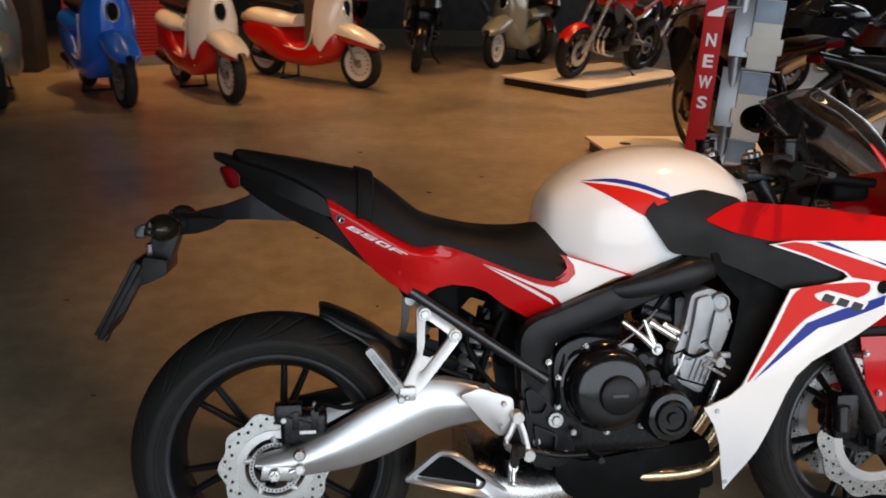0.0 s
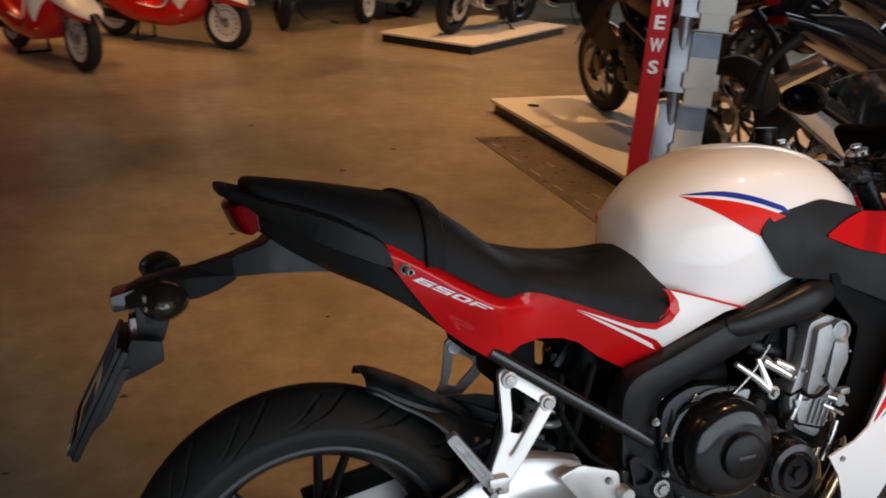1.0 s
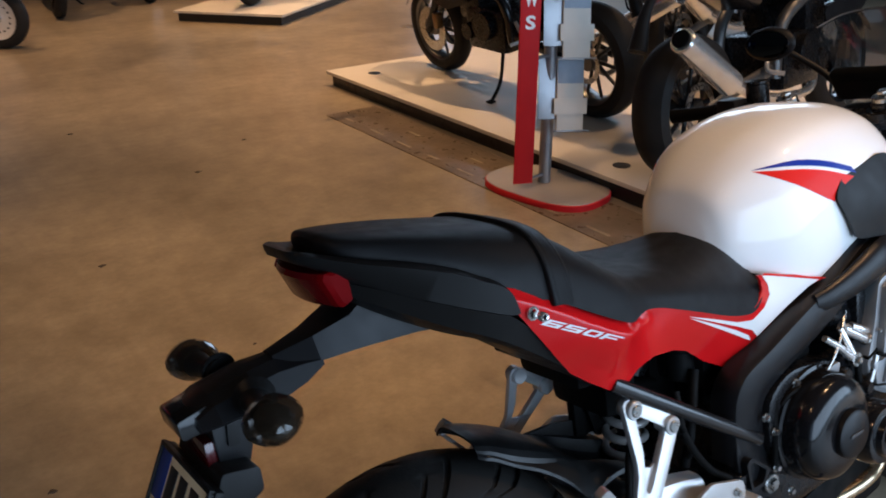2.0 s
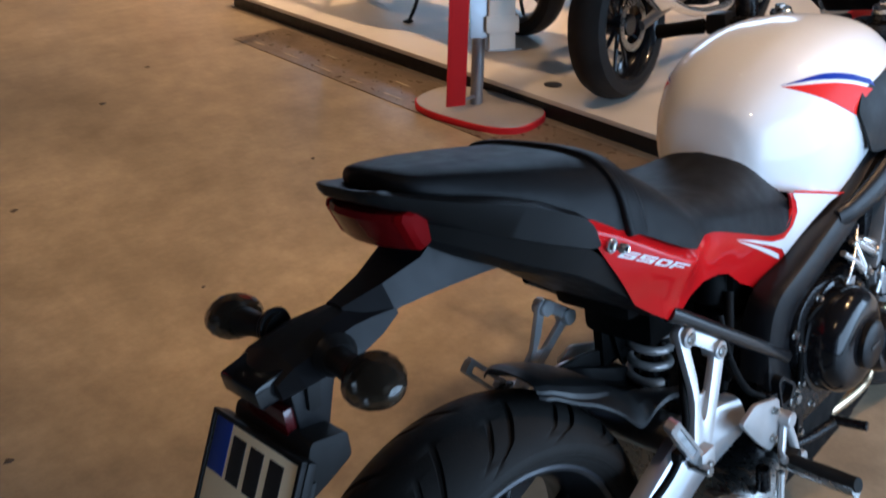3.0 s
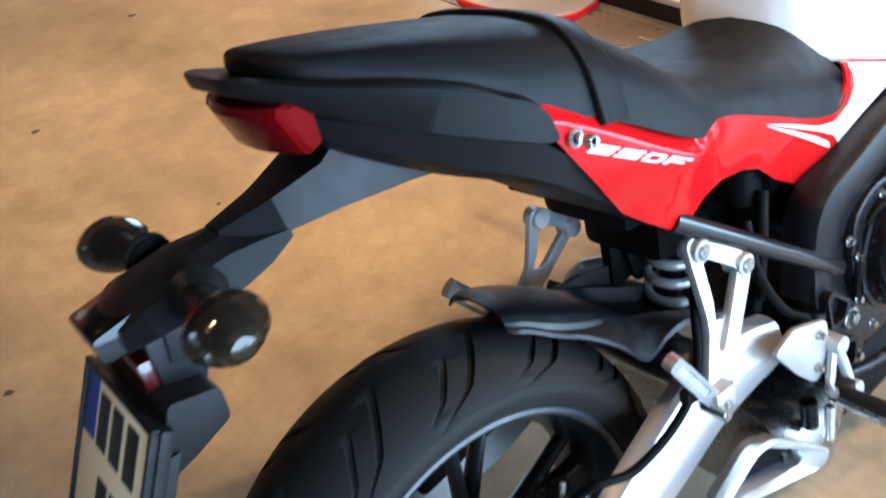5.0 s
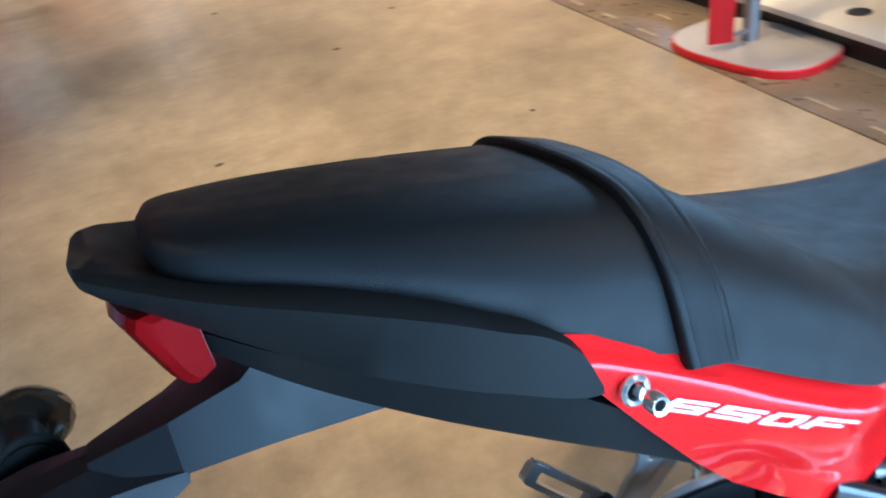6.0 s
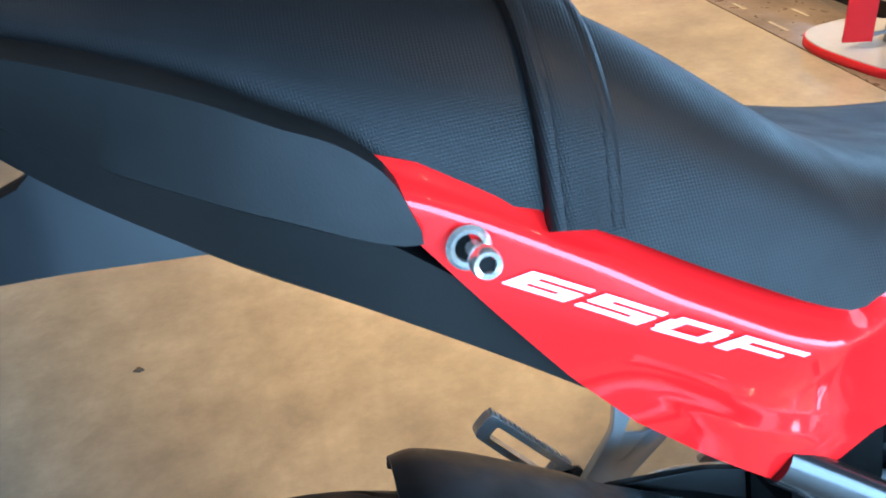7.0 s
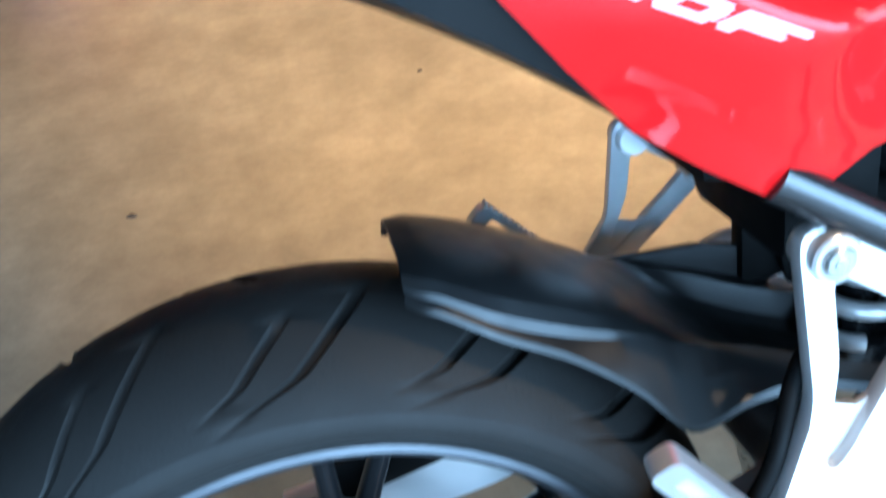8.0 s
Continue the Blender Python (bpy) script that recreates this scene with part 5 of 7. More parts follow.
part("brake_hose", tube([(0.085, -0.12, 0.44), (0.1, -0.15, 0.47), (0.15, -0.162, 0.462), (0.23, -0.165, 0.488), (0.272, -0.16, 0.53), (0.3, -0.14, 0.58), (0.33, -0.12, 0.6)], 0.0055, 10, 40), DARK, bike, "black brake hose along the swingarm")
part("hose_clip", block((0.25, -0.163, 0.503), (0.022, 0.014, 0.018), 0.003), PLASTIC, bike)

# ---- tail arm, indicators and number plate
LENS_BACK = mat("faceted_reflector", (0.3, 0.24, 0.18), 0.08, metal=1.0, var=0.3, scale=60)
DARK_LENS = mat("dark_red_reflector", (0.06, 0.004, 0.005), 0.2, coat=0.6)
arm = part("plate_arm", body([
    (-0.152, [(0.03, 0.846), (0.0135, 0.866), (0, 0.868)]),
    (-0.1, [(0.039, 0.848), (0.024, 0.877), (0, 0.879)]),
    (-0.052, [(0.045, 0.849), (0.038, 0.893), (0, 0.896)]),
    (-0.036, [(0.047, 0.849), (0.041, 0.906), (0, 0.91)]),
    (0.03, [(0.052, 0.846), (0.05, 0.886), (0, 0.89)]),
    (0.062, [(0.055, 0.843), (0.055, 0.868), (0, 0.87)]),
], crisp=True), ARM, bike, "black plastic number plate arm", smooth=12)
part("arm_block", body([
    (-0.098, [(0.034, 0.842), (0.042, 0.844), (0.039, 0.8495), (0.03, 0.852), (0, 0.854)]),
    (-0.125, [(0.036, 0.828), (0.045, 0.831), (0.038, 0.8515), (0.02, 0.858), (0, 0.86)]),
    (-0.155, [(0.04, 0.82), (0.049, 0.824), (0.037, 0.852), (0.018, 0.863), (0, 0.866)]),
    (-0.19, [(0.046, 0.818), (0.056, 0.824), (0.045, 0.851), (0.024, 0.861), (0, 0.863)]),
    (-0.24, [(0.05, 0.818), (0.061, 0.825), (0.045, 0.843), (0.022, 0.85), (0, 0.852)]),
    (-0.262, [(0.046, 0.816), (0.05, 0.82), (0.043, 0.832), (0.02, 0.838), (0, 0.84)]),
], crisp=True), ARM, arm, "faceted black block carrying the indicators", smooth=12)
part("lamp_box", join(slab(rounded([(-0.284, 0.834), (-0.245, 0.843), (-0.24, 0.815), (-0.281, 0.81)], 0.005), -0.036, 0.036, 0.005)), ENGINE_GLOSS, arm, "glossy black number plate lamp housing")
part("stem", bevelled(slab([(-0.25, 0.832), (-0.186, 0.838), (-0.196, 0.806), (-0.212, 0.76), (-0.248, 0.764)], -0.043, 0.043, 0.0), 0.003), ARM, arm, "black stem above the number plate")
part("stem_rib", slab(rounded([(-0.232, 0.83), (-0.214, 0.83), (-0.222, 0.79), (-0.236, 0.79)], 0.003), -0.05, -0.042, 0.002), PLASTIC, arm)
part("red_reflector", block((-0.254, 0.0, 0.784), (0.014, 0.078, 0.032), 0.004), DARK_LENS, arm, "dark red reflector")
tilt = Matrix.Translation((-0.314, 0, 0.692)) @ Euler((0, radians(28.5), 0)).to_matrix().to_4x4()
holder = part("plate_holder", join(moved(block((0.008, 0, -0.004), (0.012, 0.182, 0.178), 0.004), tilt), slab(rounded([(-0.258, 0.776), (-0.214, 0.768), (-0.214, 0.738), (-0.25, 0.722), (-0.285, 0.71)], 0.006), -0.078, 0.07, 0.006), slab(rounded([(-0.335, 0.632), (-0.275, 0.735), (-0.262, 0.735), (-0.3, 0.665)], 0.004), -0.082, -0.076, 0.002), slab([(-0.352, 0.612), (-0.345, 0.61), (-0.355, 0.585), (-0.362, 0.6)], -0.02, 0.02, 0.002)), PLASTIC, bike, "black plastic number plate holder")
plate = part("number_plate", moved(block((-0.0005, 0, 0.006), (0.003, 0.168, 0.15), 0.001), tilt), PLATE, holder, "cream number plate with a blue band")
part("plate_rim", moved(join(*[block(c, s, 0.0015) for c, s in (((-0.002, 0, 0.083), (0.007, 0.18, 0.006)), ((-0.002, -0.087, 0), (0.007, 0.006, 0.17)), ((-0.002, 0.087, 0), (0.007, 0.006, 0.17)), ((-0.002, 0, -0.078), (0.008, 0.18, 0.018)))]), tilt), PLASTIC, holder)
part("blue_band", moved(block((-0.0023, 0.065, 0.049), (0.001, 0.034, 0.06), 0.0002), tilt), PLATE_BLUE, plate)
for yy, w in ((0.028, 0.026), (-0.008, 0.026), (-0.046, 0.026)):
    part("plate_bar", moved(block((-0.0024, yy, 0.044), (0.001, w, 0.05), 0.0003), tilt), INK, plate)
for yy, w in ((0.012, 0.026), (-0.022, 0.026), (-0.056, 0.026)):
    part("plate_bar", moved(block((-0.0024, yy, -0.03), (0.001, w, 0.05), 0.0003), tilt), INK, plate)
part("dealer_strip", moved(block((-0.0062, -0.01, -0.079), (0.001, 0.13, 0.0125), 0.0003), tilt), DECAL_WHITE, holder, "white dealer strip under the plate")
part("dealer_mark", moved(block((-0.0062, 0.07, -0.079), (0.001, 0.024, 0.0145), 0.0003), tilt), DECAL_RED, holder)
part("strip_bar", moved(block((-0.0069, -0.01, -0.079), (0.0006, 0.116, 0.005), 0.0002), tilt), INK, holder)
for sg in (-1, 1):
    ind = part("indicator", join(tube([(-0.198, sg * 0.05, 0.842), (-0.204, sg * 0.075, 0.843), (-0.209, sg * 0.114, 0.842)], [0.02, 0.0145, 0.018], 16, 12), rod((-0.197, sg * 0.056, 0.842), (-0.199, sg * 0.064, 0.842), 0.025, 0.022), rod((-0.199, sg * 0.064, 0.842), (-0.201, sg * 0.071, 0.842), 0.0215, 0.0185)), PLASTIC, bike, "short black indicator stalk with ribbed base")
    lens = spline([(0.0135, 0, 0), (0.021, 0.007, 0), (0.0265, 0.02, 0), (0.025, 0.034, 0), (0.017, 0.05, 0), (0.009, 0.059, 0), (0.002, 0.062, 0)], 11)
    rows = [[(-0.205 + (1.2 * r * math.cos(a)) * (1 + 0.1 * math.cos(2 * a)) - 0.1 * h, sg * (0.108 + 1.08 * h), 0.842 + 1.06 * r * math.sin(a)) for a in (2 * math.pi * (j + 0.5 * (k % 2)) / 16 for j in range(16))] for k, (r, h, _) in enumerate(lens)]
    part("indicator_lens", grid(rows, closed=True, caps=True), LENS_SMOKE, ind, "smoked indicator lens", smooth=9)
    part("reflector", moved(ball((0, 0, 0), (0.022, 0.026, 0.0195), 13, 7), pose(-0.208, sg * 0.136, 0.842)), LENS_BACK, ind, smooth=0)
    part("bulb_holder", join(block((-0.233, sg * 0.133, 0.848), (0.006, 0.014, 0.012), 0.001), block((-0.232, sg * 0.149, 0.836), (0.005, 0.008, 0.008), 0.001)), CHROME, ind)

# ---- lock, hook and lettering on the side cover
for sg in (-1, 1):
    y = sg * (cover_side(0.143, 0.858) + 0.0005)
    lock = part("seat_lock", lathe([(0.0055, sg * 0.0), (0.0092, sg * 0.0), (0.0096, sg * 0.003), (0.008, sg * 0.005), (0.006, sg * 0.004), (0.0055, sg * 0.001)], (0.143, y, 0.858), 30), CHROME, bike, "bright steel ring with a bolt")
    part("lock_core", lathe([(0.0, sg * 0.0), (0.006, sg * 0.001)], (0.143, y, 0.858), 24), DARK, lock)
    part("hook_bolt", join(rod((0.145, y, 0.857), (0.146, y + sg * 0.016, 0.856), 0.0038), lathe([(0.0034, sg * 0.016), (0.0036, sg * 0.021), (0.0056, sg * 0.022), (0.0065, sg * 0.019), (0.0062, sg * 0.013)], (0.146, y, 0.856), 24)), CHROME, lock)
    part("hook_socket", rod((0.146, y + sg * 0.017, 0.856), (0.146, y + sg * 0.0195, 0.856), 0.0034, n=6, bevel=0.0003), DARK, lock)


def lettering(text, m, height, shear=0.0, depth=0.0004, spread=1.0, bold=0.0):
    """Flat letters as a mesh: x along, y up."""
    cu = bpy.data.curves.new("letters", "FONT")
    cu.body, cu.size, cu.shear, cu.extrude, cu.space_character, cu.resolution_u = text, height, shear, depth, spread, 3
    cu.offset = bold
    ob = bpy.data.objects.new("letters", cu)
    me = bpy.data.meshes.new_from_object(ob)
    bpy.data.objects.remove(ob)
    geo = [tuple(m @ v.co) for v in me.vertices], [tuple(p.vertices) for p in me.polygons]
    bpy.data.meshes.remove(me)
    return geo


def on_cover(geo, lift=0.0014, side=cover_side):
    return [(x, -(side(x, z) + lift - yy), z) for x, yy, z in geo[0]], geo[1]


def cover_letters():
    """Squat, wide, slanted block letters along the side cover: strokes (x0, x1, y0, y1) of a unit cell."""
    up, mid, low = (0.77, 1.0), (0.385, 0.615), (0.0, 0.23)
    glyphs = {
        "6": [(0, 1, *up), (0, 0.25, 0.23, 0.77), (0.25, 1, *mid), (0, 1, *low), (0.75, 1, 0.23, 0.385)],
        "5": [(0, 1, *up), (0, 0.25, 0.615, 0.77), (0, 1, *mid), (0.75, 1, 0.23, 0.385), (0, 1, *low)],
        "0": [(0.06, 0.94, *up), (0, 0.25, 0.23, 0.77), (0.75, 1, 0.23, 0.77), (0.06, 0.94, *low)],
        "F": [(0, 1.18, *up), (0, 0.25, 0, 0.77), (0.25, 0.95, 0.33, 0.56)],
    }
    geos = []
    for k, ch in enumerate("650F"):
        for x0, x1, y0, y1 in glyphs[ch]:
            n = 6
            rows_ = []
            for v in (y0, y1):
                rows_.append([((k * 1.16 + x0 + (x1 - x0) * i / n + 0.5 * v) / 4.98, v) for i in range(n + 1)])
            flat = [[(0.1545 + 0.121 * u + 0.0008 * v, 0.0, 0.839 - 0.0625 * u + 0.0102 * v) for u, v in r] for r in rows_]
            geos.append(on_cover(grid(flat), 0.0013))
    return join(*geos)


part("lettering", cover_letters(), DECAL_WHITE, bike, "white slanted lettering on the side cover", smooth=0)

# ---- fairing
knee_side = thin_plate([(0.785, 0.859, 0.172), (0.815, 0.896, 0.166), (0.924, 0.913, 0.172), (0.997, 0.894, 0.18), (0.852, 0.779, 0.172), (0.937, 0.771, 0.18), (0.93, 0.84, 0.19), (1.089, 0.794, 0.22), (1.259, 0.72, 0.236), (1.123, 0.691, 0.216)])
KNEE = rounded([(0.79, 0.862), (0.812, 0.89), (0.92, 0.914), (1.0, 0.895), (1.03, 0.85), (1.1, 0.81), (1.26, 0.735), (1.25, 0.712), (1.156, 0.7), (1.11, 0.69), (1.07, 0.71), (0.95, 0.762), (0.852, 0.776)], 0.012)
both("knee_panel", sheet(KNEE, knee_side, 0.005, 0.018), PLASTIC, label="black grained knee panel beside the tank")
upper_side = thin_plate([(0.916, 0.847, 0.192), (0.999, 0.886, 0.188), (1.146, 0.875, 0.205), (1.351, 0.848, 0.215), (1.5, 0.83, 0.18), (1.5, 0.77, 0.2), (1.355, 0.797, 0.24), (1.07, 0.801, 0.222), (0.98, 0.82, 0.206)])
UPPER = rounded([(0.918, 0.848), (0.96, 0.872), (1.0, 0.888), (1.146, 0.876), (1.351, 0.85), (1.5, 0.835), (1.5, 0.77), (1.36, 0.795), (1.2, 0.806), (1.06, 0.804), (0.98, 0.822)], 0.01)
both("upper_fairing", sheet(UPPER, upper_side, 0.004, 0.02), RED, label="glossy red upper fairing")
fair_side = thin_plate([(1.046, 0.8, 0.234), (1.3, 0.8, 0.25), (1.5, 0.78, 0.21), (1.224, 0.729, 0.246), (1.098, 0.701, 0.238), (1.0, 0.49, 0.235), (0.915, 0.444, 0.23), (0.958, 0.359, 0.222), (0.991, 0.237, 0.185), (1.046, 0.341, 0.225), (1.1, 0.48, 0.24), (1.25, 0.6, 0.242), (1.337, 0.644, 0.236), (1.48, 0.66, 0.19)])
FAIR = [(1.046, 0.798), (1.1, 0.806), (1.3, 0.804), (1.5, 0.775), (1.49, 0.7), (1.42, 0.662), (1.337, 0.644), (1.247, 0.589), (1.155, 0.542), (1.12, 0.51), (1.098, 0.47), (1.07, 0.4), (1.046, 0.341), (0.991, 0.237), (0.972, 0.3), (0.958, 0.359), (0.94, 0.405), (0.915, 0.444), (0.97, 0.468), (0.998, 0.491), (1.05, 0.6), (1.098, 0.701), (1.16, 0.709), (1.215, 0.719), (1.225, 0.727), (1.215, 0.737), (1.13, 0.771)]
fairing = sheet(FAIR, fair_side, 0.004, 0.02)
both("side_fairing", fairing, WHITE, label="pearl white side fairing")
for outline, m_ in (
    ([(1.06, 0.798), (1.1, 0.804), (1.135, 0.8), (1.333, 0.736), (1.335, 0.708), (1.29, 0.716), (1.235, 0.725), (1.22, 0.738), (1.13, 0.776)], DECAL_RED),
    ([(1.145, 0.804), (1.175, 0.803), (1.345, 0.736), (1.345, 0.744)], BLUE),
    ([(1.108, 0.703), (1.16, 0.711), (1.279, 0.716), (1.281, 0.688), (1.188, 0.664), (1.135, 0.64), (1.1, 0.605), (1.005, 0.492), (1.015, 0.515), (1.06, 0.6)], DECAL_RED),
    ([(1.023, 0.504), (1.118, 0.607), (1.137, 0.627), (1.216, 0.656), (1.323, 0.684), (1.319, 0.662), (1.244, 0.638), (1.164, 0.616), (1.119, 0.583)], BLUE),
):
    both("fairing_decal", sheet(rounded(outline, 0.03, 4) if len(outline) > 9 else outline, fair_side, 0.0006, 0.015, 0.0012), m_, label="red stripe" if m_ is DECAL_RED else "blue stripe")
# model emblem as plain slanted shapes
for k in range(3):
    x0 = 1.165 + 0.034 * k
    z0 = 0.687 - 0.0095 * k
    part("emblem_shape", sheet(rounded([(x0, z0 - 0.011), (x0 + 0.026, z0 - 0.018), (x0 + 0.034, z0 - 0.003), (x0 + 0.01, z0 + 0.005)], 0.004), fair_side, 0.0006, 0.01, 0.0022), INK, bike)
part("emblem_base", sheet(rounded([(1.148, 0.69), (1.18, 0.699), (1.28, 0.672), (1.266, 0.652), (1.16, 0.677)], 0.008), fair_side, 0.0006, 0.01, 0.0017), DECAL_WHITE, bike, "pale emblem outline")
part("fairing_hole", lathe([(0.0, 0.0), (0.013, 0.0), (0.015, 0.002)], (1.312, -0.248, 0.702), 24), DARK, bike)
for bx, bz in ((0.945, 0.437), (0.99, 0.26)):
    part("fairing_bolt", lathe([(0.0, -0.002), (0.005, -0.002), (0.006, 0.001)], (bx, -fair_side(bx, bz) - 0.001, bz), 18), STEEL, bike)
rows = [[(1.5, -0.19, 0.78), (1.6, -0.13, 0.76), (1.64, 0, 0.75), (1.6, 0.13, 0.76), (1.5, 0.19, 0.78)], [(1.48, -0.19, 0.84), (1.56, -0.13, 0.86), (1.6, 0, 0.87), (1.56, 0.13, 0.86), (1.48, 0.19, 0.84)], [(1.42, -0.16, 0.9), (1.47, -0.11, 0.93), (1.5, 0, 0.945), (1.47, 0.11, 0.93), (1.42, 0.16, 0.9)]]
part("nose_cowl", shell(grid([list(map(tuple, r)) for r in smooth_grid(rows, 12, 20)]), 0.004), RED, bike, "red nose cowl")
rows = [[(1.405, -0.165, 0.905), (1.46, -0.11, 0.93), (1.49, 0, 0.945), (1.46, 0.11, 0.93), (1.405, 0.165, 0.905)], [(1.31, -0.15, 1.03), (1.37, -0.1, 1.05), (1.39, 0, 1.06), (1.37, 0.1, 1.05), (1.31, 0.15, 1.03)], [(1.2, -0.11, 1.115), (1.25, -0.075, 1.135), (1.265, 0, 1.14), (1.25, 0.075, 1.135), (1.2, 0.11, 1.115)]]
GREY_EDGE = mat("screen_edge_grey", (0.1, 0.1, 0.1), 0.2, coat=0.5)
part("windscreen", shell(grid([list(map(tuple, r)) for r in smooth_grid(rows, 14, 20)]), 0.003), GLASS_TINT, bike, "smoke tinted windscreen")
part("screen_edge", tube([(1.43, -0.172, 0.85), (1.4, -0.168, 0.91), (1.345, -0.158, 0.985), (1.325, -0.155, 1.01)], [0.014, 0.014, 0.01, 0.003], 10, 16, flat=0.5), RED, bike)
part("screen_rim", tube([(1.325, -0.154, 1.01), (1.26, -0.135, 1.075), (1.2, -0.112, 1.115), (1.245, -0.075, 1.136), (1.262, 0, 1.141), (1.245, 0.075, 1.136), (1.2, 0.112, 1.115)], 0.0015, 8, 40), GREY_EDGE, bike)

# ---- fork, front mudguard, controls
GUNMETAL_CAST = mat("grey_cast_alloy", (0.14, 0.14, 0.15), 0.35, metal=0.7, var=0.15, scale=30)
MIRROR = mat("dark_mirror_glass", (0.07, 0.07, 0.075), 0.04, metal=1.0, var=0.02)
for sg in (-1, 1):
    fork = part("fork_leg", join(tube([(1.09, sg * 0.1, 0.93), (1.27, sg * 0.1, 0.6)], 0.02, 16, 4), tube([(1.27, sg * 0.1, 0.6), (1.42, sg * 0.1, 0.33)], 0.028, 16, 4), block((1.44, sg * 0.1, 0.3), (0.05, 0.04, 0.07), 0.01)), ENGINE, bike, "black front fork leg")
    part("axle_bolt", rod((1.45, sg * 0.12, 0.3), (1.45, sg * 0.135, 0.3), 0.014, n=6), CHROME, fork)
    part("front_caliper", join(block((1.33, sg * 0.105, 0.37), (0.06, 0.05, 0.11), 0.012), rod((1.31, sg * 0.13, 0.4), (1.31, sg * 0.135, 0.34), 0.02)), ENGINE, bike, "front brake caliper")
rows = []
for a in np.linspace(radians(35), radians(150), 9):
    r = 0.322
    rows.append([(1.45 + r * math.cos(a), s * 0.075, 0.3 + r * math.sin(a) - 0.045 * abs(s) ** 2) for s in (-1, -0.7, 0, 0.7, 1)])
fender = part("front_mudguard", join(shell(grid([list(map(tuple, r)) for r in smooth_grid(rows, 20, 14)]), 0.003), sheet([(1.385, 0.55), (1.5, 0.55), (1.52, 0.42), (1.46, 0.36), (1.42, 0.38)], lambda x, z: 0.08, 0.003), mirrored(sheet([(1.385, 0.55), (1.5, 0.55), (1.52, 0.42), (1.46, 0.36), (1.42, 0.38)], lambda x, z: 0.08, 0.003))), RED, bike, "glossy red front mudguard")
for bx, bz in ((1.4, 0.51), (1.44, 0.41)):
    ring_bolt((bx, -0.083, bz), 0.006, material=STEEL, parent=fender)
part("yoke", join(block((1.08, 0, 0.945), (0.07, 0.26, 0.03), 0.01), rod((1.08, -0.1, 0.93), (1.07, -0.1, 0.98), 0.024), rod((1.08, 0.1, 0.93), (1.07, 0.1, 0.98), 0.024)), ENGINE, bike, "black top yoke")
for sg in (-1, 1):
    bar = part("handlebar", tube([(1.075, sg * 0.1, 0.96), (1.07, sg * 0.17, 0.968), (1.045, sg * 0.28, 0.962), (1.03, sg * 0.34, 0.957)], 0.011, 12, 16), ENGINE, bike, "black clip-on handlebar")
    part("grip", tube([(1.048, sg * 0.26, 0.963), (1.036, sg * 0.31, 0.96), (1.024, sg * 0.36, 0.956)], [0.0165, 0.015, 0.0165], 14, 14), DARK, bar)
    part("switch_box", block((1.058, sg * 0.225, 0.968), (0.05, 0.05, 0.045), 0.01), PLASTIC, bar)
    part("lever", tube([(1.1, sg * 0.22, 0.965), (1.105, sg * 0.3, 0.955), (1.09, sg * 0.37, 0.95)], 0.006, 10, 10, flat=1.4), ENGINE, bar)
    part("fluid_pot", join(rod((1.1, sg * 0.19, 0.97), (1.1, sg * 0.19, 1.015), 0.024), rod((1.1, sg * 0.19, 1.015), (1.1, sg * 0.19, 1.022), 0.026)), ENGINE, bar)
    mir = part("mirror", join(moved(ball((0, 0, 0), (0.022, 0.06, 0.04), 24, 14), pose(1.31, sg * 0.3, 1.08, 0, 0, sg * 12)), tube([(1.33, sg * 0.27, 1.06), (1.38, sg * 0.21, 1.0), (1.4, sg * 0.16, 0.94)], 0.008, 10, 10)), PLASTIC, bike, "black rear-view mirror")
    part("mirror_glass", moved(ball((0, 0, 0), (0.004, 0.052, 0.034), 24, 10), pose(1.288, sg * 0.295, 1.08, 0, 0, sg * 12)), MIRROR, mir)
part("instrument_housing", join(moved(block((0, 0, 0), (0.03, 0.16, 0.075), 0.012, 3), pose(1.21, 0, 0.995, 0, -35, 0)), moved(block((-0.016, 0, 0), (0.004, 0.11, 0.045), 0.002), pose(1.21, 0, 0.995, 0, -35, 0)), tube([(1.14, -0.06, 0.9), (1.25, -0.08, 0.93), (1.38, -0.1, 0.92)], 0.012, 10, 12), tube([(1.14, 0.06, 0.9), (1.25, 0.08, 0.93), (1.38, 0.1, 0.92)], 0.012, 10, 12), block((1.34, 0, 0.9), (0.1, 0.16, 0.05), 0.02, 3)), DARK, bike, "black instrument housing")
for sg in (-1, 1):
    part("fork_cap", join(rod((1.072, sg * 0.1, 0.975), (1.068, sg * 0.1, 0.99), 0.021), rod((1.068, sg * 0.1, 0.99), (1.066, sg * 0.1, 1.0), 0.011, n=6)), STEEL, bike, "steel fork cap")
    part("bar_clamp", join(rod((1.07, sg * 0.1, 0.948), (1.066, sg * 0.1, 0.966), 0.031), block((1.05, sg * 0.135, 0.957), (0.03, 0.03, 0.024), 0.006)), ENGINE, bike)
part("master_cylinder", join(rod((1.09, -0.15, 0.972), (1.075, -0.225, 0.972), 0.013), block((1.1, -0.19, 0.972), (0.03, 0.035, 0.02), 0.005), rod((1.11, -0.155, 0.972), (1.085, -0.15, 0.972), 0.008, n=6)), GUNMETAL_CAST, bike, "grey brake master cylinder")
for k in range(5):
    part("wire", tube([(1.05 + 0.01 * k, -0.18 + 0.02 * k, 0.955), (1.13 + 0.012 * k, -0.13 + 0.02 * k, 0.93 + 0.012 * k), (1.2 + 0.02 * k, -0.06, 0.9 + 0.02 * k)], 0.003 + 0.0006 * (k % 3), 8, 14), DARK, bike)
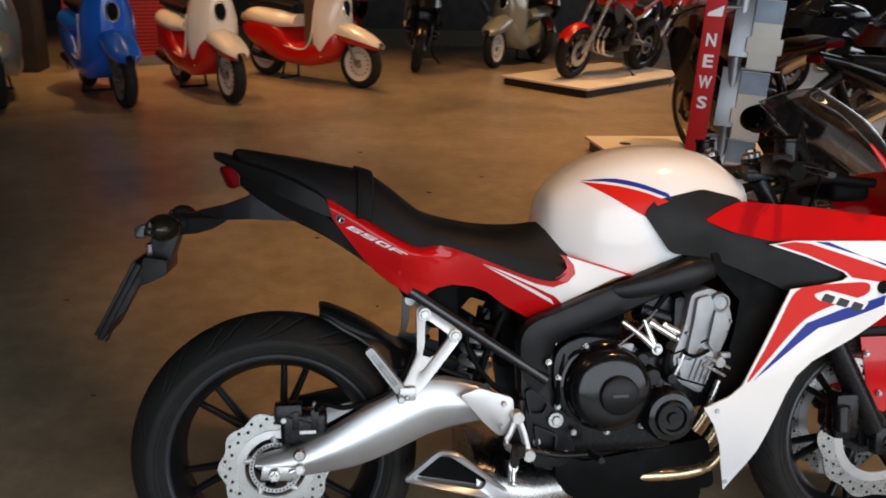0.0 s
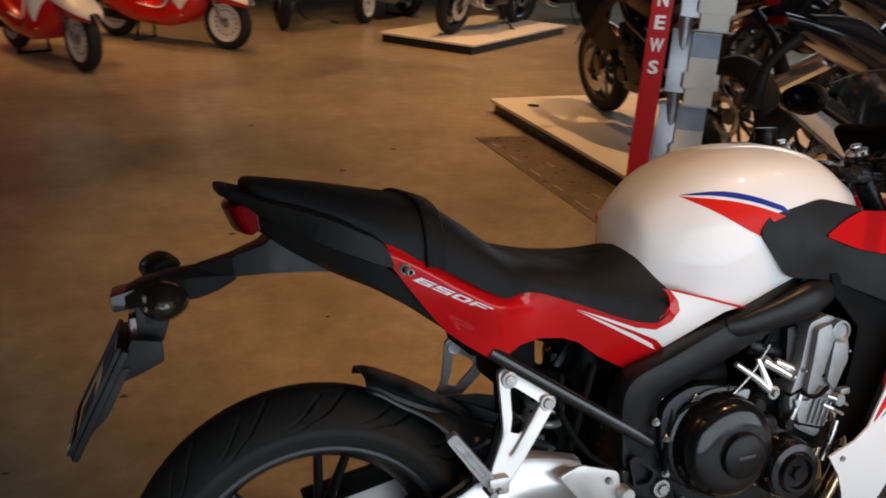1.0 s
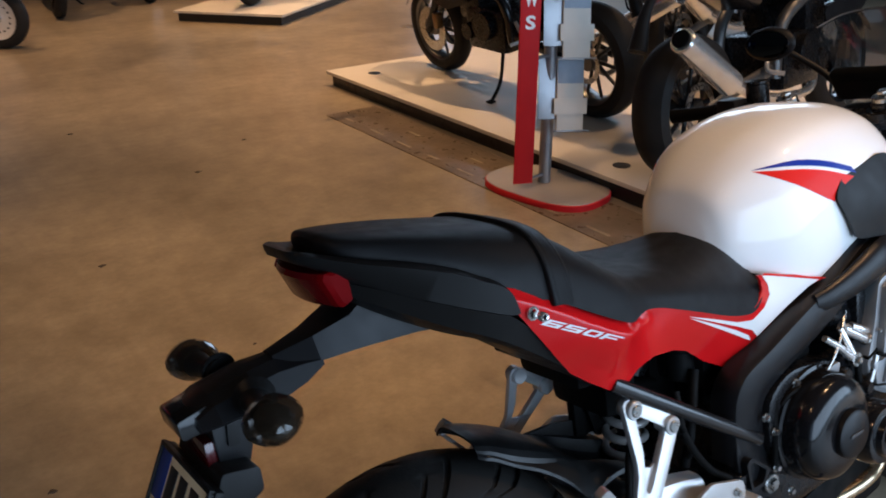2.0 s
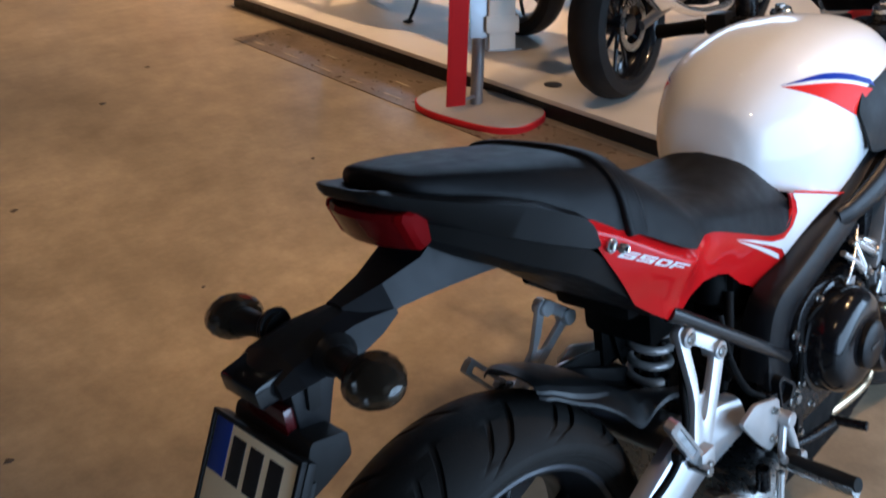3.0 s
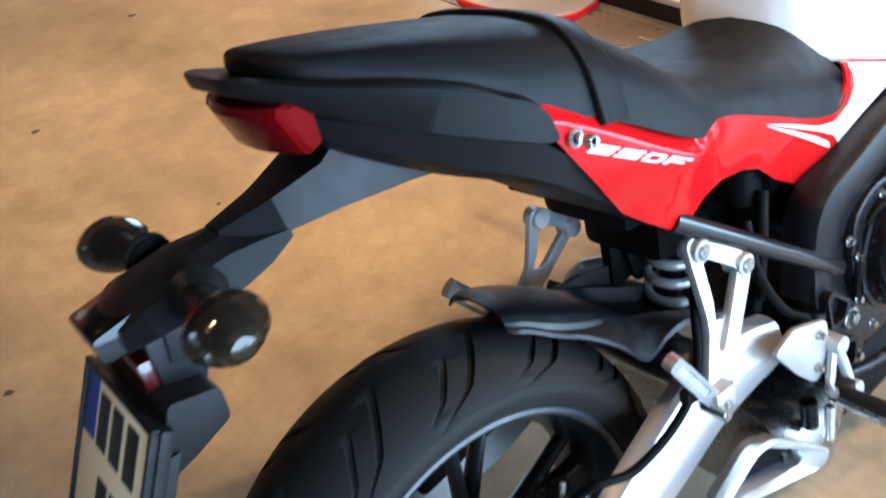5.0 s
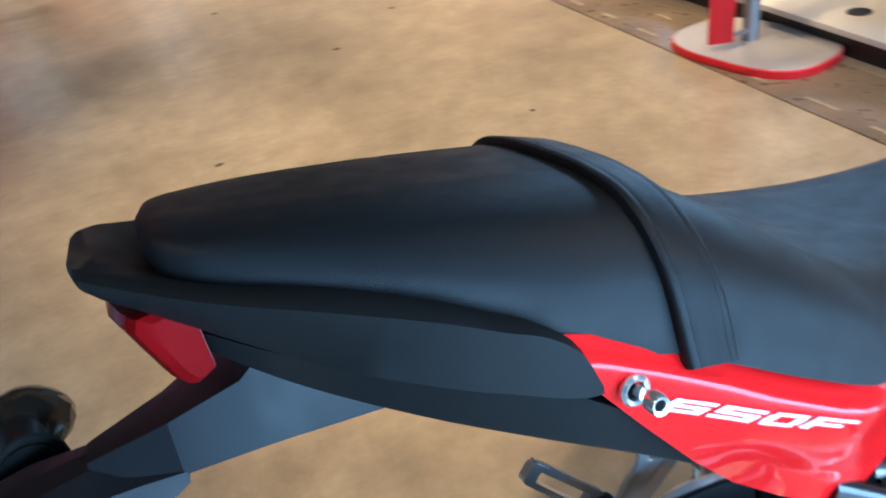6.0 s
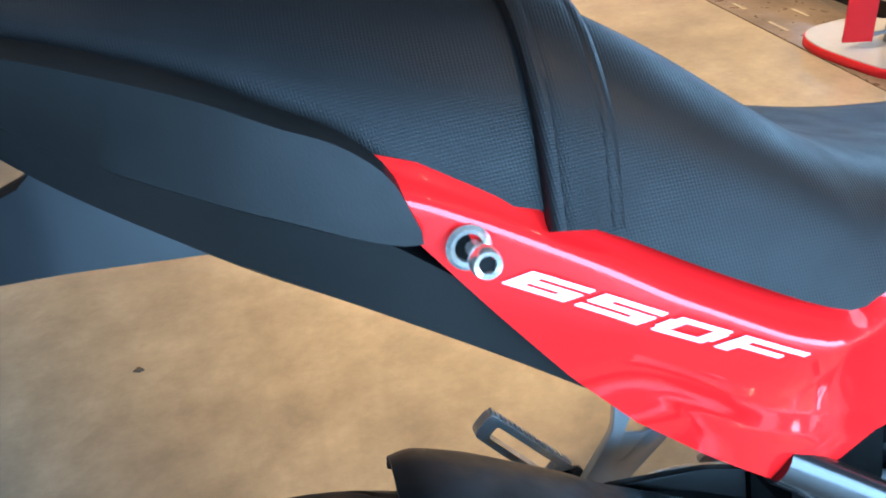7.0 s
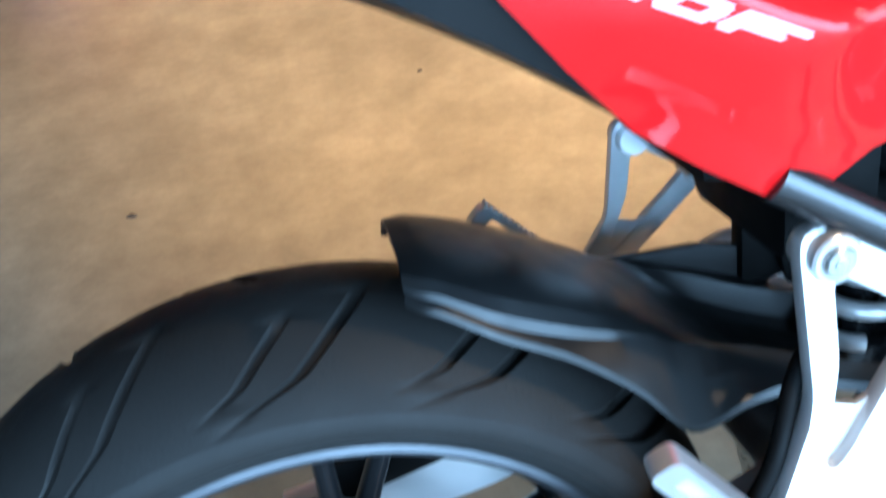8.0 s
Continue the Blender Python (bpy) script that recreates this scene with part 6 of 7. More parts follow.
part("filler_cap", lathe([(0.0, 0.009), (0.03, 0.009), (0.034, 0.006), (0.048, 0.005), (0.05, 0.0)], (0.95, 0, 0.983), 40, axis="z"), CHROME, bike, "steel fuel filler cap")
for path, r in (([(1.06, -0.2, 0.97), (1.12, -0.17, 0.93), (1.14, -0.1, 0.85)], 0.005), ([(1.05, -0.22, 0.97), (1.16, -0.22, 0.96), (1.2, -0.12, 0.85)], 0.004), ([(1.05, 0.2, 0.97), (1.14, 0.16, 0.93), (1.15, 0.08, 0.85)], 0.005)):
    part("cable", tube(path, r, 8, 16), DARK, bike)
part("side_stand", join(tube([(0.6, 0.15, 0.3), (0.57, 0.2, 0.16), (0.55, 0.27, 0.075)], 0.011, 10, 12), block((0.55, 0.285, 0.068), (0.05, 0.04, 0.012), 0.004)), ENGINE, bike, "black side stand")
part("chain_guard", slab(rounded([(0.0, 0.4), (0.4, 0.47), (0.42, 0.44), (0.02, 0.36)], 0.01), 0.1, 0.12, 0.004), PLASTIC, bike)

# ---------------------------------------------------------------- information stand
SIGN_RED = mat("red_sign_panel", (0.5, 0.012, 0.015), 0.5, var=0.04, spec=0.2)
GREY = mat("grey_metal_paint", (0.3, 0.31, 0.33), 0.35, metal=0.6, var=0.08)
BASE_TOP = mat("grey_brown_base", (0.34, 0.31, 0.28), 0.4, var=0.08)
PAPER = mat("cream_leaflet_paper", (0.66, 0.62, 0.55), 0.55, var=0.06)
PAPER_BLUE = mat("grey_blue_print", (0.26, 0.32, 0.4), 0.5, var=0.15, scale=12)


def info_stand(m):
    """Leaflet stand: oval base, pole, tall red panel with letters, four leaflet racks."""
    st = thing("leaflet_stand", m, "red and grey leaflet stand with NEWS lettering on an oval base", "leaflet stand")
    oval = [(0.3 * np.sign(math.cos(a)) * abs(math.cos(a)) ** 0.7, 0.2 * np.sign(math.sin(a)) * abs(math.sin(a)) ** 0.7) for a in (2 * math.pi * i / 48 for i in range(48))]
    turn_ = radians(-59)
    oval = [(x * math.cos(turn_) - y * math.sin(turn_), x * math.sin(turn_) + y * math.cos(turn_)) for x, y in oval]
    part("base_rim", grid([[(x * 0.985, y * 0.98, 0.0) for x, y in oval], [(x, y, 0.004) for x, y in oval], [(x, y, 0.03) for x, y in oval], [(x * 0.99, y * 0.985, 0.033) for x, y in oval]], closed=True, caps=True), SIGN_RED, st, "red edge of the oval base")
    part("base_top", grid([[(x * 0.985, y * 0.98, 0.031) for x, y in oval], [(x * 0.98, y * 0.975, 0.036) for x, y in oval]], closed=True, caps=True), BASE_TOP, st, "grey-brown base plate")
    part("pole", rod((0.0, 0.035, 0.034), (0.02, 0.05, 1.9), 0.029), GREY, st, "grey steel pole")
    panel = part("red_panel", moved(block((0, 0, 0.95), (0.09, 0.012, 1.84), 0.003), pose(-0.13, -0.03, 0.03, 0, 0.8, 0)), SIGN_RED, st, "tall red panel")
    for z in (0.075, 0.62, 1.2):
        part("bracket", rod((-0.11 + 0.014 * z, -0.025, z), (0.01 * z, 0.03, z), 0.008), GREY, st)
    up = pose(-0.13, -0.03, 0.03, 0, 0.8, 0)
    for k, ch in enumerate("SWEN"):
        raw = lettering(ch, Matrix.Identity(4), 1.0, bold=0.03)
        xs, ys = [p[0] for p in raw[0]], [p[1] for p in raw[0]]
        w, h = max(xs) - min(xs), max(ys) - min(ys)
        z0 = 0.745 + 0.094 * k
        letter = [((x - min(xs) - w / 2) / w * (0.06 if ch == "W" else 0.044), -0.0075 - zz, z0 + (y - min(ys)) / h * 0.058 - 0.029) for x, y, zz in raw[0]], raw[1]
        part("letter", moved(letter, up), DECAL_WHITE, panel, smooth=0)
    part("wing_mark", moved(slab([(-0.035, 1.13), (0.03, 1.13), (0.035, 1.18), (0.0, 1.16), (-0.03, 1.145)], -0.0085, -0.0065, 0.0), up), DECAL_WHITE, panel, smooth=0)
    for k, (z, x) in enumerate(((0.45, 0.085), (0.77, 0.098), (1.09, 0.118), (1.41, 0.138))):
        tip = pose(x, -0.02, z, -12, 3, 0)
        rack = part("rack_plate", moved(block((-0.06, 0.02, 0.03), (0.17, 0.004, 0.27), 0.001), tip), GREY, st, "grey rack plate")
        part("leaflet", moved(join(block((0.0, 0.008, 0.0), (0.125, 0.012, 0.31), 0.002), block((0.0, 0.0, -0.05), (0.155, 0.006, 0.07), 0.001)), tip), PAPER, rack, "pile of cream leaflets")
        part("leaflet_print", moved(block((0.0, 0.0015, 0.1), (0.122, 0.002, 0.1), 0.0005), tip), PAPER_BLUE, rack)
        part("ledge", moved(block((0.0, -0.004, -0.157), (0.165, 0.03, 0.004), 0.001), tip), GREY, rack)
    return st


info_stand(pose(2.005, 2.01, 0, 0, 0, -21))

# ---------------------------------------------------------------- scooters
CREAM = mat("cream_scooter_paint", (0.82, 0.77, 0.68), 0.25, coat=0.8, var=0.03)
SCOOTER_RED = mat("red_scooter_paint", (0.5, 0.008, 0.006), 0.25, coat=0.4, var=0.04)
SCOOTER_BLUE = mat("blue_scooter_paint", (0.004, 0.13, 0.7), 0.25, coat=0.4, var=0.04)
OLIVE = mat("grey_green_scooter_paint", (0.24, 0.25, 0.2), 0.25, coat=0.8, var=0.04)
WHEEL_WHITE = mat("white_wheel_paint", (0.62, 0.6, 0.55), 0.35, coat=0.3, var=0.05)


def scooter(m, upper, lower, rim, label):
    """A retro scooter: two-tone body, round shield, spotted disc wheels."""
    s = thing("scooter", m, label, "scooter", "row of retro scooters")
    for x, name in ((0.67, "front_wheel"), (-0.66, "rear_wheel")):
        w = part(name, lathe([(0.175, -0.05), (0.195, -0.056), (0.225, -0.052), (0.247, -0.03), (0.253, 0), (0.247, 0.03), (0.225, 0.052), (0.195, 0.056), (0.175, 0.05)], (x, 0, 0.253), 48), RUBBER, s, "black scooter tyre")
        for sg in (-1, 1):
            part("rim", lathe([(0.0, sg * 0.035), (0.05, sg * 0.035), (0.07, sg * 0.028), (0.14, sg * 0.03), (0.165, sg * 0.045), (0.185, sg * 0.05), (0.188, sg * 0.044)], (x, 0, 0.253), 48), rim, w, "pressed disc rim")
            part("hub_cap", lathe([(0.0, sg * 0.05), (0.03, sg * 0.048), (0.045, sg * 0.036)], (x, 0, 0.253), 24), STEEL, w)
            for k in range(16):
                a = 2 * math.pi * k / 16
                part("rim_slot", rod((x + 0.115 * math.cos(a), sg * 0.026, 0.253 + 0.115 * math.sin(a)), (x + 0.115 * math.cos(a), sg * 0.0335, 0.253 + 0.115 * math.sin(a)), 0.009, n=10), DARK, w)
    part("fork_arm", join(tube([(0.53, -0.075, 0.6), (0.6, -0.085, 0.4), (0.67, -0.08, 0.253)], 0.016, 10, 10), rod((0.67, -0.09, 0.253), (0.67, 0.02, 0.253), 0.012)), STEEL, s, "polished fork arm")
    rows = [[(0.38, 0.1, 0.5), (0.36, 0.13, 0.56), (0.34, 0.1, 0.63), (0.34, 0, 0.66)], [(0.6, 0.115, 0.46), (0.6, 0.14, 0.53), (0.58, 0.11, 0.6), (0.58, 0, 0.635)], [(0.8, 0.1, 0.43), (0.82, 0.115, 0.48), (0.79, 0.085, 0.53), (0.79, 0, 0.56)], [(0.92, 0.035, 0.41), (0.935, 0.045, 0.44), (0.92, 0.035, 0.47), (0.92, 0, 0.48)]]
    half = smooth_grid(rows, 16, 12)
    full = [[(x, -y, z) for x, y, z in r] + [(x, y, z) for x, y, z in r[::-1][1:]] for r in half]
    fd = part("front_fender", shell(grid(full), 0.004), upper, s, "rounded two-tone front fender")
    part("fender_band", shell(grid([[(x, y * 1.015, z - 0.003) for x, y, z in list(r[:4])] for r in full] + []), 0.003), lower, fd)
    part("fender_band", shell(grid([[(x, y * 1.015, z - 0.003) for x, y, z in list(r[-4:])] for r in full] + []), 0.003), lower, fd)
    # leg shield and nose
    part("leg_shield", body([(0.22, [(0.19, 0.3), (0.23, 0.5), (0.22, 0.75), (0.14, 0.95), (0, 1.0)]), (0.3, [(0.2, 0.3), (0.235, 0.5), (0.225, 0.75), (0.145, 0.96), (0, 1.01)]), (0.42, [(0.13, 0.42), (0.17, 0.55), (0.16, 0.78), (0.1, 0.97), (0, 1.02)]), (0.48, [(0.05, 0.55), (0.09, 0.62), (0.09, 0.8), (0.06, 0.96), (0, 1.0)])], 14, 16), upper, s, "curved leg shield")
    nose = part("nose_trim", moved(lathe([(0.0, 0.02), (0.04, 0.02), (0.05, 0.012), (0.055, 0.0)], (0, 0, 0), 28, axis="z"), pose(0.475, 0, 0.8, 0, 82, 0) @ Matrix.Diagonal((1.5, 0.9, 1, 1))), DARK, s, "dark oval grille with a bright ring")
    part("trim_ring", moved(lathe([(0.05, 0.01), (0.056, 0.02), (0.066, 0.012), (0.066, 0.0)], (0, 0, 0), 28, axis="z"), pose(0.475, 0, 0.8, 0, 82, 0) @ Matrix.Diagonal((1.5, 0.9, 1, 1))), CHROME, nose)
    # lower body and footboard
    part("skirt", body([(-0.95, [(0.03, 0.42), (0.06, 0.44), (0.07, 0.5), (0.05, 0.55), (0, 0.56)]), (-0.7, [(0.14, 0.33), (0.2, 0.4), (0.21, 0.52), (0.19, 0.6), (0, 0.62)]), (-0.35, [(0.17, 0.22), (0.225, 0.3), (0.235, 0.45), (0.21, 0.57), (0, 0.6)]), (-0.05, [(0.17, 0.19), (0.22, 0.24), (0.225, 0.3), (0.2, 0.35), (0, 0.36)]), (0.2, [(0.17, 0.2), (0.22, 0.26), (0.23, 0.36), (0.2, 0.43), (0, 0.44)]), (0.42, [(0.08, 0.3), (0.15, 0.36), (0.17, 0.5), (0.13, 0.58), (0, 0.6)]), (0.5, [(0.03, 0.42), (0.06, 0.46), (0.07, 0.52), (0.05, 0.57), (0, 0.58)])], 30, 16), lower, s, "coloured lower body")
    part("side_cowl", body([(-0.98, [(0.04, 0.57), (0.06, 0.6), (0.05, 0.64), (0.03, 0.66), (0, 0.67)]), (-0.7, [(0.18, 0.58), (0.22, 0.63), (0.2, 0.7), (0.12, 0.74), (0, 0.75)]), (-0.35, [(0.2, 0.56), (0.235, 0.61), (0.2, 0.68), (0.13, 0.73), (0, 0.74)]), (-0.12, [(0.13, 0.57), (0.16, 0.6), (0.14, 0.64), (0.1, 0.68), (0, 0.69)])], 18, 14), upper, s, "rounded rear cowl")
    part("seat", body([(-0.82, [(0.08, 0.75), (0.12, 0.78), (0.11, 0.82), (0.06, 0.84), (0, 0.845)]), (-0.45, [(0.11, 0.74), (0.155, 0.77), (0.15, 0.81), (0.08, 0.825), (0, 0.82)]), (-0.14, [(0.08, 0.7), (0.12, 0.73), (0.115, 0.78), (0.07, 0.8), (0, 0.8)])], 14, 12), VINYL, s, "black scooter seat")
    part("floor_trim", tube([(-0.32, -0.2, 0.4), (-0.12, -0.228, 0.37), (0.1, -0.232, 0.37), (0.2, -0.236, 0.5), (0.24, -0.23, 0.76)], 0.009, 8, 24), CREAM, s, "pale trim along the footboard")
    part("inner_panel", block((0.1, 0, 0.62), (0.16, 0.3, 0.5), 0.04), mat("brown_inner_panel", (0.1, 0.07, 0.05), 0.5), s)
    part("headset", join(ball((0.22, 0, 1.06), (0.1, 0.1, 0.08)), tube([(0.2, -0.33, 1.06), (0.24, -0.12, 1.07), (0.24, 0.12, 1.07), (0.2, 0.33, 1.06)], 0.014, 10, 16)), upper, s, "rounded handlebar cover with headlamp")
    part("centre_stand", join(rod((-0.28, -0.1, 0.24), (-0.32, -0.13, 0.02), 0.012), rod((-0.28, 0.1, 0.24), (-0.32, 0.13, 0.02), 0.012), rod((-0.32, -0.15, 0.012), (-0.32, 0.15, 0.012), 0.012)), ENGINE, s, "black centre stand")
    part("rear_engine", join(block((-0.5, 0.1, 0.28), (0.4, 0.14, 0.16), 0.04), tube([(-0.4, -0.12, 0.22), (-0.6, -0.15, 0.24), (-0.85, -0.16, 0.28)], 0.04, 12, 10)), ENGINE, s)
    return s


def facing(x, y, yaw, reach=0.67):
    """A scooter's pose from where its front wheel stands."""
    a = radians(yaw)
    return pose(x - reach * math.cos(a), y - reach * math.sin(a), 0, 0, 0, yaw)


scooter(facing(0.63, 7.2, -42), CREAM, SCOOTER_RED, WHEEL_WHITE, "cream and red retro scooter with white disc wheels")
scooter(facing(-0.6, 6.25, -63), CREAM, SCOOTER_RED, WHEEL_WHITE, "cream and red retro scooter turned towards the aisle")
scooter(facing(-1.47, 5.95, -64), SCOOTER_BLUE, SCOOTER_BLUE, GREY, "bright blue retro scooter with grey wheels")
scooter(facing(-2.47, 5.9, -70), OLIVE, OLIVE, GREY, "grey-green retro scooter with grey wheels")
scooter(facing(2.42, 8.95, -128), OLIVE, OLIVE, WHEEL_WHITE, "grey-green retro scooter with white wheels by the platform")
scooter(facing(-1.56, 2.15, 10), mat("dark_blue_scooter_paint", (0.008, 0.02, 0.09), 0.25, coat=0.8), ENGINE, GREY, "dark blue scooter standing alone on the floor")

# ---------------------------------------------------------------- other motorcycles
DARK_RED = mat("dark_red_paint", (0.035, 0.003, 0.004), 0.25, coat=0.4, var=0.05)
GLOSS_BLACK = mat("gloss_black_paint", (0.007, 0.007, 0.008), 0.2, coat=0.3, spec=0.3, var=0.08)
GUNMETAL = mat("gunmetal_alloy", (0.12, 0.12, 0.12), 0.35, metal=0.7, var=0.1)
BRONZE = mat("bronze_paint", (0.2, 0.12, 0.05), 0.35, metal=0.6, var=0.1)


def display_bike(m, paint, accent, rim_mat, faired, label, lean=9.0):
    """A motorcycle on display: wheels, frame, engine, tank, seat, exhaust, and a fairing where it has one."""
    b = thing("motorcycle", m @ pose(0, 0, 0, -lean), label, "motorcycle", "motorcycles on display")
    for x, r, half, name in ((0.0, 0.315, 0.085, "rear_wheel"), (1.42, 0.3, 0.06, "front_wheel")):
        w = part(name, lathe([(r - 0.085, -half * 0.85), (r - 0.06, -half), (r - 0.025, -half * 0.85), (r - 0.005, -half * 0.4), (r, 0), (r - 0.005, half * 0.4), (r - 0.025, half * 0.85), (r - 0.06, half), (r - 0.085, half * 0.85)], (x, 0, r), 56), RUBBER, b, "black motorcycle tyre")
        part("rim", lathe([(r - 0.083, -half * 0.84), (r - 0.1, -half * 0.7), (r - 0.115, 0), (r - 0.1, half * 0.7), (r - 0.083, half * 0.84)], (x, 0, r), 56), rim_mat, w)
        for k in range(10):
            a = 2 * math.pi * k / 10 + 0.1 * (k % 2)
            part("spoke", rod((x + 0.03 * math.cos(a), 0, r + 0.03 * math.sin(a)), (x + (r - 0.105) * math.cos(a), 0, r + (r - 0.105) * math.sin(a)), 0.011, 0.009, n=10), rim_mat, w)
        part("hub", rod((x, -0.06, r), (x, 0.06, r), 0.045), rim_mat, w)
        for sg in (-1, 1):
            part("brake_disc", lathe([(0.08, -0.002), (0.145 if x else 0.11, -0.002), (0.145 if x else 0.11, 0.002), (0.08, 0.002)], (x, sg * 0.07, r), 40, closed=True), STEEL, w)
    part("engine", join(block((0.72, 0, 0.42), (0.36, 0.34, 0.26), 0.04), block((0.86, 0, 0.58), (0.2, 0.32, 0.24), 0.03), rod((0.7, -0.21, 0.45), (0.7, 0.21, 0.45), 0.085), rod((0.86, -0.2, 0.4), (0.86, 0.2, 0.4), 0.05)), ENGINE, b, "black engine")
    for sg in (-1, 1):
        part("frame_beam", tube([(1.03, sg * 0.09, 0.86), (0.8, sg * 0.17, 0.74), (0.55, sg * 0.15, 0.6), (0.5, sg * 0.14, 0.36)], 0.028, 12, 20), accent, b)
        part("swingarm", tube([(0.5, sg * 0.13, 0.4), (0.25, sg * 0.13, 0.37), (-0.02, sg * 0.12, 0.315)], [0.035, 0.03, 0.022], 12, 12, flat=0.6), accent, b)
        part("fork_leg", join(tube([(1.07, sg * 0.1, 0.95), (1.23, sg * 0.1, 0.6)], 0.022, 12, 4), tube([(1.23, sg * 0.1, 0.6), (1.41, sg * 0.1, 0.3)], 0.028, 12, 4)), CHROME if not faired else ENGINE, b)
        part("front_caliper", block((1.3, sg * 0.1, 0.38), (0.05, 0.05, 0.1), 0.01), BRONZE, b)
    part("fuel_tank", body([(0.5, [(0.08, 0.78), (0.1, 0.83), (0.09, 0.87), (0.05, 0.89), (0, 0.895)]), (0.7, [(0.14, 0.74), (0.17, 0.86), (0.14, 0.95), (0.07, 0.99), (0, 1.0)]), (0.95, [(0.13, 0.78), (0.16, 0.88), (0.13, 0.96), (0.07, 0.98), (0, 0.985)]), (1.05, [(0.08, 0.84), (0.1, 0.88), (0.08, 0.92), (0.05, 0.935), (0, 0.94)])], 18, 14), paint, b, "painted fuel tank")
    part("seat", body([(-0.1, [(0.06, 0.9), (0.09, 0.92), (0.08, 0.94), (0.04, 0.95), (0, 0.95)]), (0.15, [(0.1, 0.84), (0.13, 0.88), (0.11, 0.92), (0.06, 0.93), (0, 0.93)]), (0.35, [(0.12, 0.76), (0.14, 0.8), (0.12, 0.82), (0.06, 0.83), (0, 0.83)]), (0.58, [(0.1, 0.76), (0.12, 0.8), (0.1, 0.83), (0.05, 0.85), (0, 0.855)])], 18, 12), VINYL, b, "black seat")
    part("tail", body([(-0.22, [(0.02, 0.92), (0.05, 0.93), (0.05, 0.95), (0.03, 0.96), (0, 0.965)]), (0.0, [(0.06, 0.84), (0.11, 0.87), (0.1, 0.9), (0.06, 0.91), (0, 0.91)]), (0.4, [(0.1, 0.68), (0.14, 0.72), (0.14, 0.77), (0.1, 0.79), (0, 0.79)])], 12, 12), paint, b)
    part("tail_light", block((-0.215, 0, 0.93), (0.03, 0.09, 0.03), 0.008), LENS_RED, b)
    part("plate_arm", tube([(-0.1, 0, 0.86), (-0.25, 0, 0.76), (-0.33, 0, 0.6)], [0.03, 0.02, 0.04], 10, 12), PLASTIC, b)
    mf = part("muffler", rod((0.02, -0.2, 0.42), (-0.38, -0.235, 0.65), 0.055, 0.05, n=28, bevel=0.006), CHROME, b, "brushed steel upswept muffler")
    part("muffler_tip", rod((-0.38, -0.235, 0.65), (-0.392, -0.2365, 0.657), 0.035, n=24), DARK, mf)
    part("exhaust_pipe", tube([(0.95, -0.1, 0.42), (0.9, -0.12, 0.26), (0.6, -0.14, 0.26), (0.3, -0.17, 0.32), (0.03, -0.2, 0.414)], 0.022, 12, 24), CHROME, b)
    part("footrest", join(tube([(0.45, -0.15, 0.5), (0.38, -0.17, 0.42), (0.4, -0.24, 0.4)], 0.01, 8, 10), tube([(0.45, 0.15, 0.5), (0.38, 0.17, 0.42), (0.4, 0.24, 0.4)], 0.01, 8, 10)), ALU, b)
    rows = [[(1.42 + 0.325 * math.cos(a), s_ * 0.07, 0.3 + 0.325 * math.sin(a) - 0.04 * s_ * s_) for s_ in (-1, -0.6, 0, 0.6, 1)] for a in np.linspace(radians(30), radians(140), 8)]
    part("front_mudguard", shell(grid(rows), 0.004), paint, b)
    for sg in (-1, 1):
        part("handlebar", tube([(1.06, 0, 1.02), (1.03, sg * 0.15, 1.05), (0.95, sg * 0.36, 1.02)], 0.012, 10, 12), ENGINE, b)
        part("mirror", join(moved(ball((0, 0, 0), (0.02, 0.06, 0.04), 16, 8), pose(1.05, sg * 0.4, 1.2)), rod((1.02, sg * 0.25, 1.04), (1.05, sg * 0.38, 1.18), 0.006)), PLASTIC, b)
    if faired:
        side = thin_plate([(0.75, 0.35, 0.2), (1.35, 0.9, 0.14), (1.0, 0.85, 0.2), (1.3, 0.6, 0.22), (1.0, 0.4, 0.24), (0.8, 0.6, 0.2)])
        for geo in (sheet(rounded([(0.85, 0.86), (1.2, 0.92), (1.45, 0.88), (1.5, 0.78), (1.32, 0.64), (1.12, 0.56), (1.0, 0.52), (0.86, 0.56), (0.84, 0.62), (0.94, 0.66), (1.02, 0.74)], 0.03), side, 0.004, 0.05),):
            part("side_fairing", geo, GLOSS_BLACK, b, "black side fairing")
            part("side_fairing", mirrored(geo), GLOSS_BLACK, b, "black side fairing")
        rows = [[(1.45, -0.17, 0.8), (1.58, -0.1, 0.78), (1.62, 0, 0.77), (1.58, 0.1, 0.78), (1.45, 0.17, 0.8)], [(1.38, -0.15, 0.92), (1.48, -0.1, 0.93), (1.52, 0, 0.94), (1.48, 0.1, 0.93), (1.38, 0.15, 0.92)]]
        part("nose_cowl", shell(grid([list(map(tuple, r)) for r in smooth_grid(rows, 8, 14)]), 0.004), paint, b)
        rows = [[(1.38, -0.15, 0.92), (1.5, 0, 0.94), (1.38, 0.15, 0.92)], [(1.25, -0.13, 1.05), (1.34, 0, 1.1), (1.25, 0.13, 1.05)], [(1.14, -0.09, 1.14), (1.2, 0, 1.18), (1.14, 0.09, 1.14)]]
        part("windscreen", shell(grid([list(map(tuple, r)) for r in smooth_grid(rows, 10, 14)]), 0.003), GLASS_TINT, b, "tinted windscreen")
        part("screen_trim", tube([(1.38, -0.152, 0.92), (1.25, -0.132, 1.05), (1.14, -0.092, 1.14)], 0.004, 6, 10), CHROME, b)
    else:
        part("headlamp", join(ball((1.22, 0, 0.93), (0.09, 0.09, 0.09)), lathe([(0.08, 0.0), (0.088, 0.02)], (1.2, 0, 0.93), 20)), paint, b, "round headlamp")
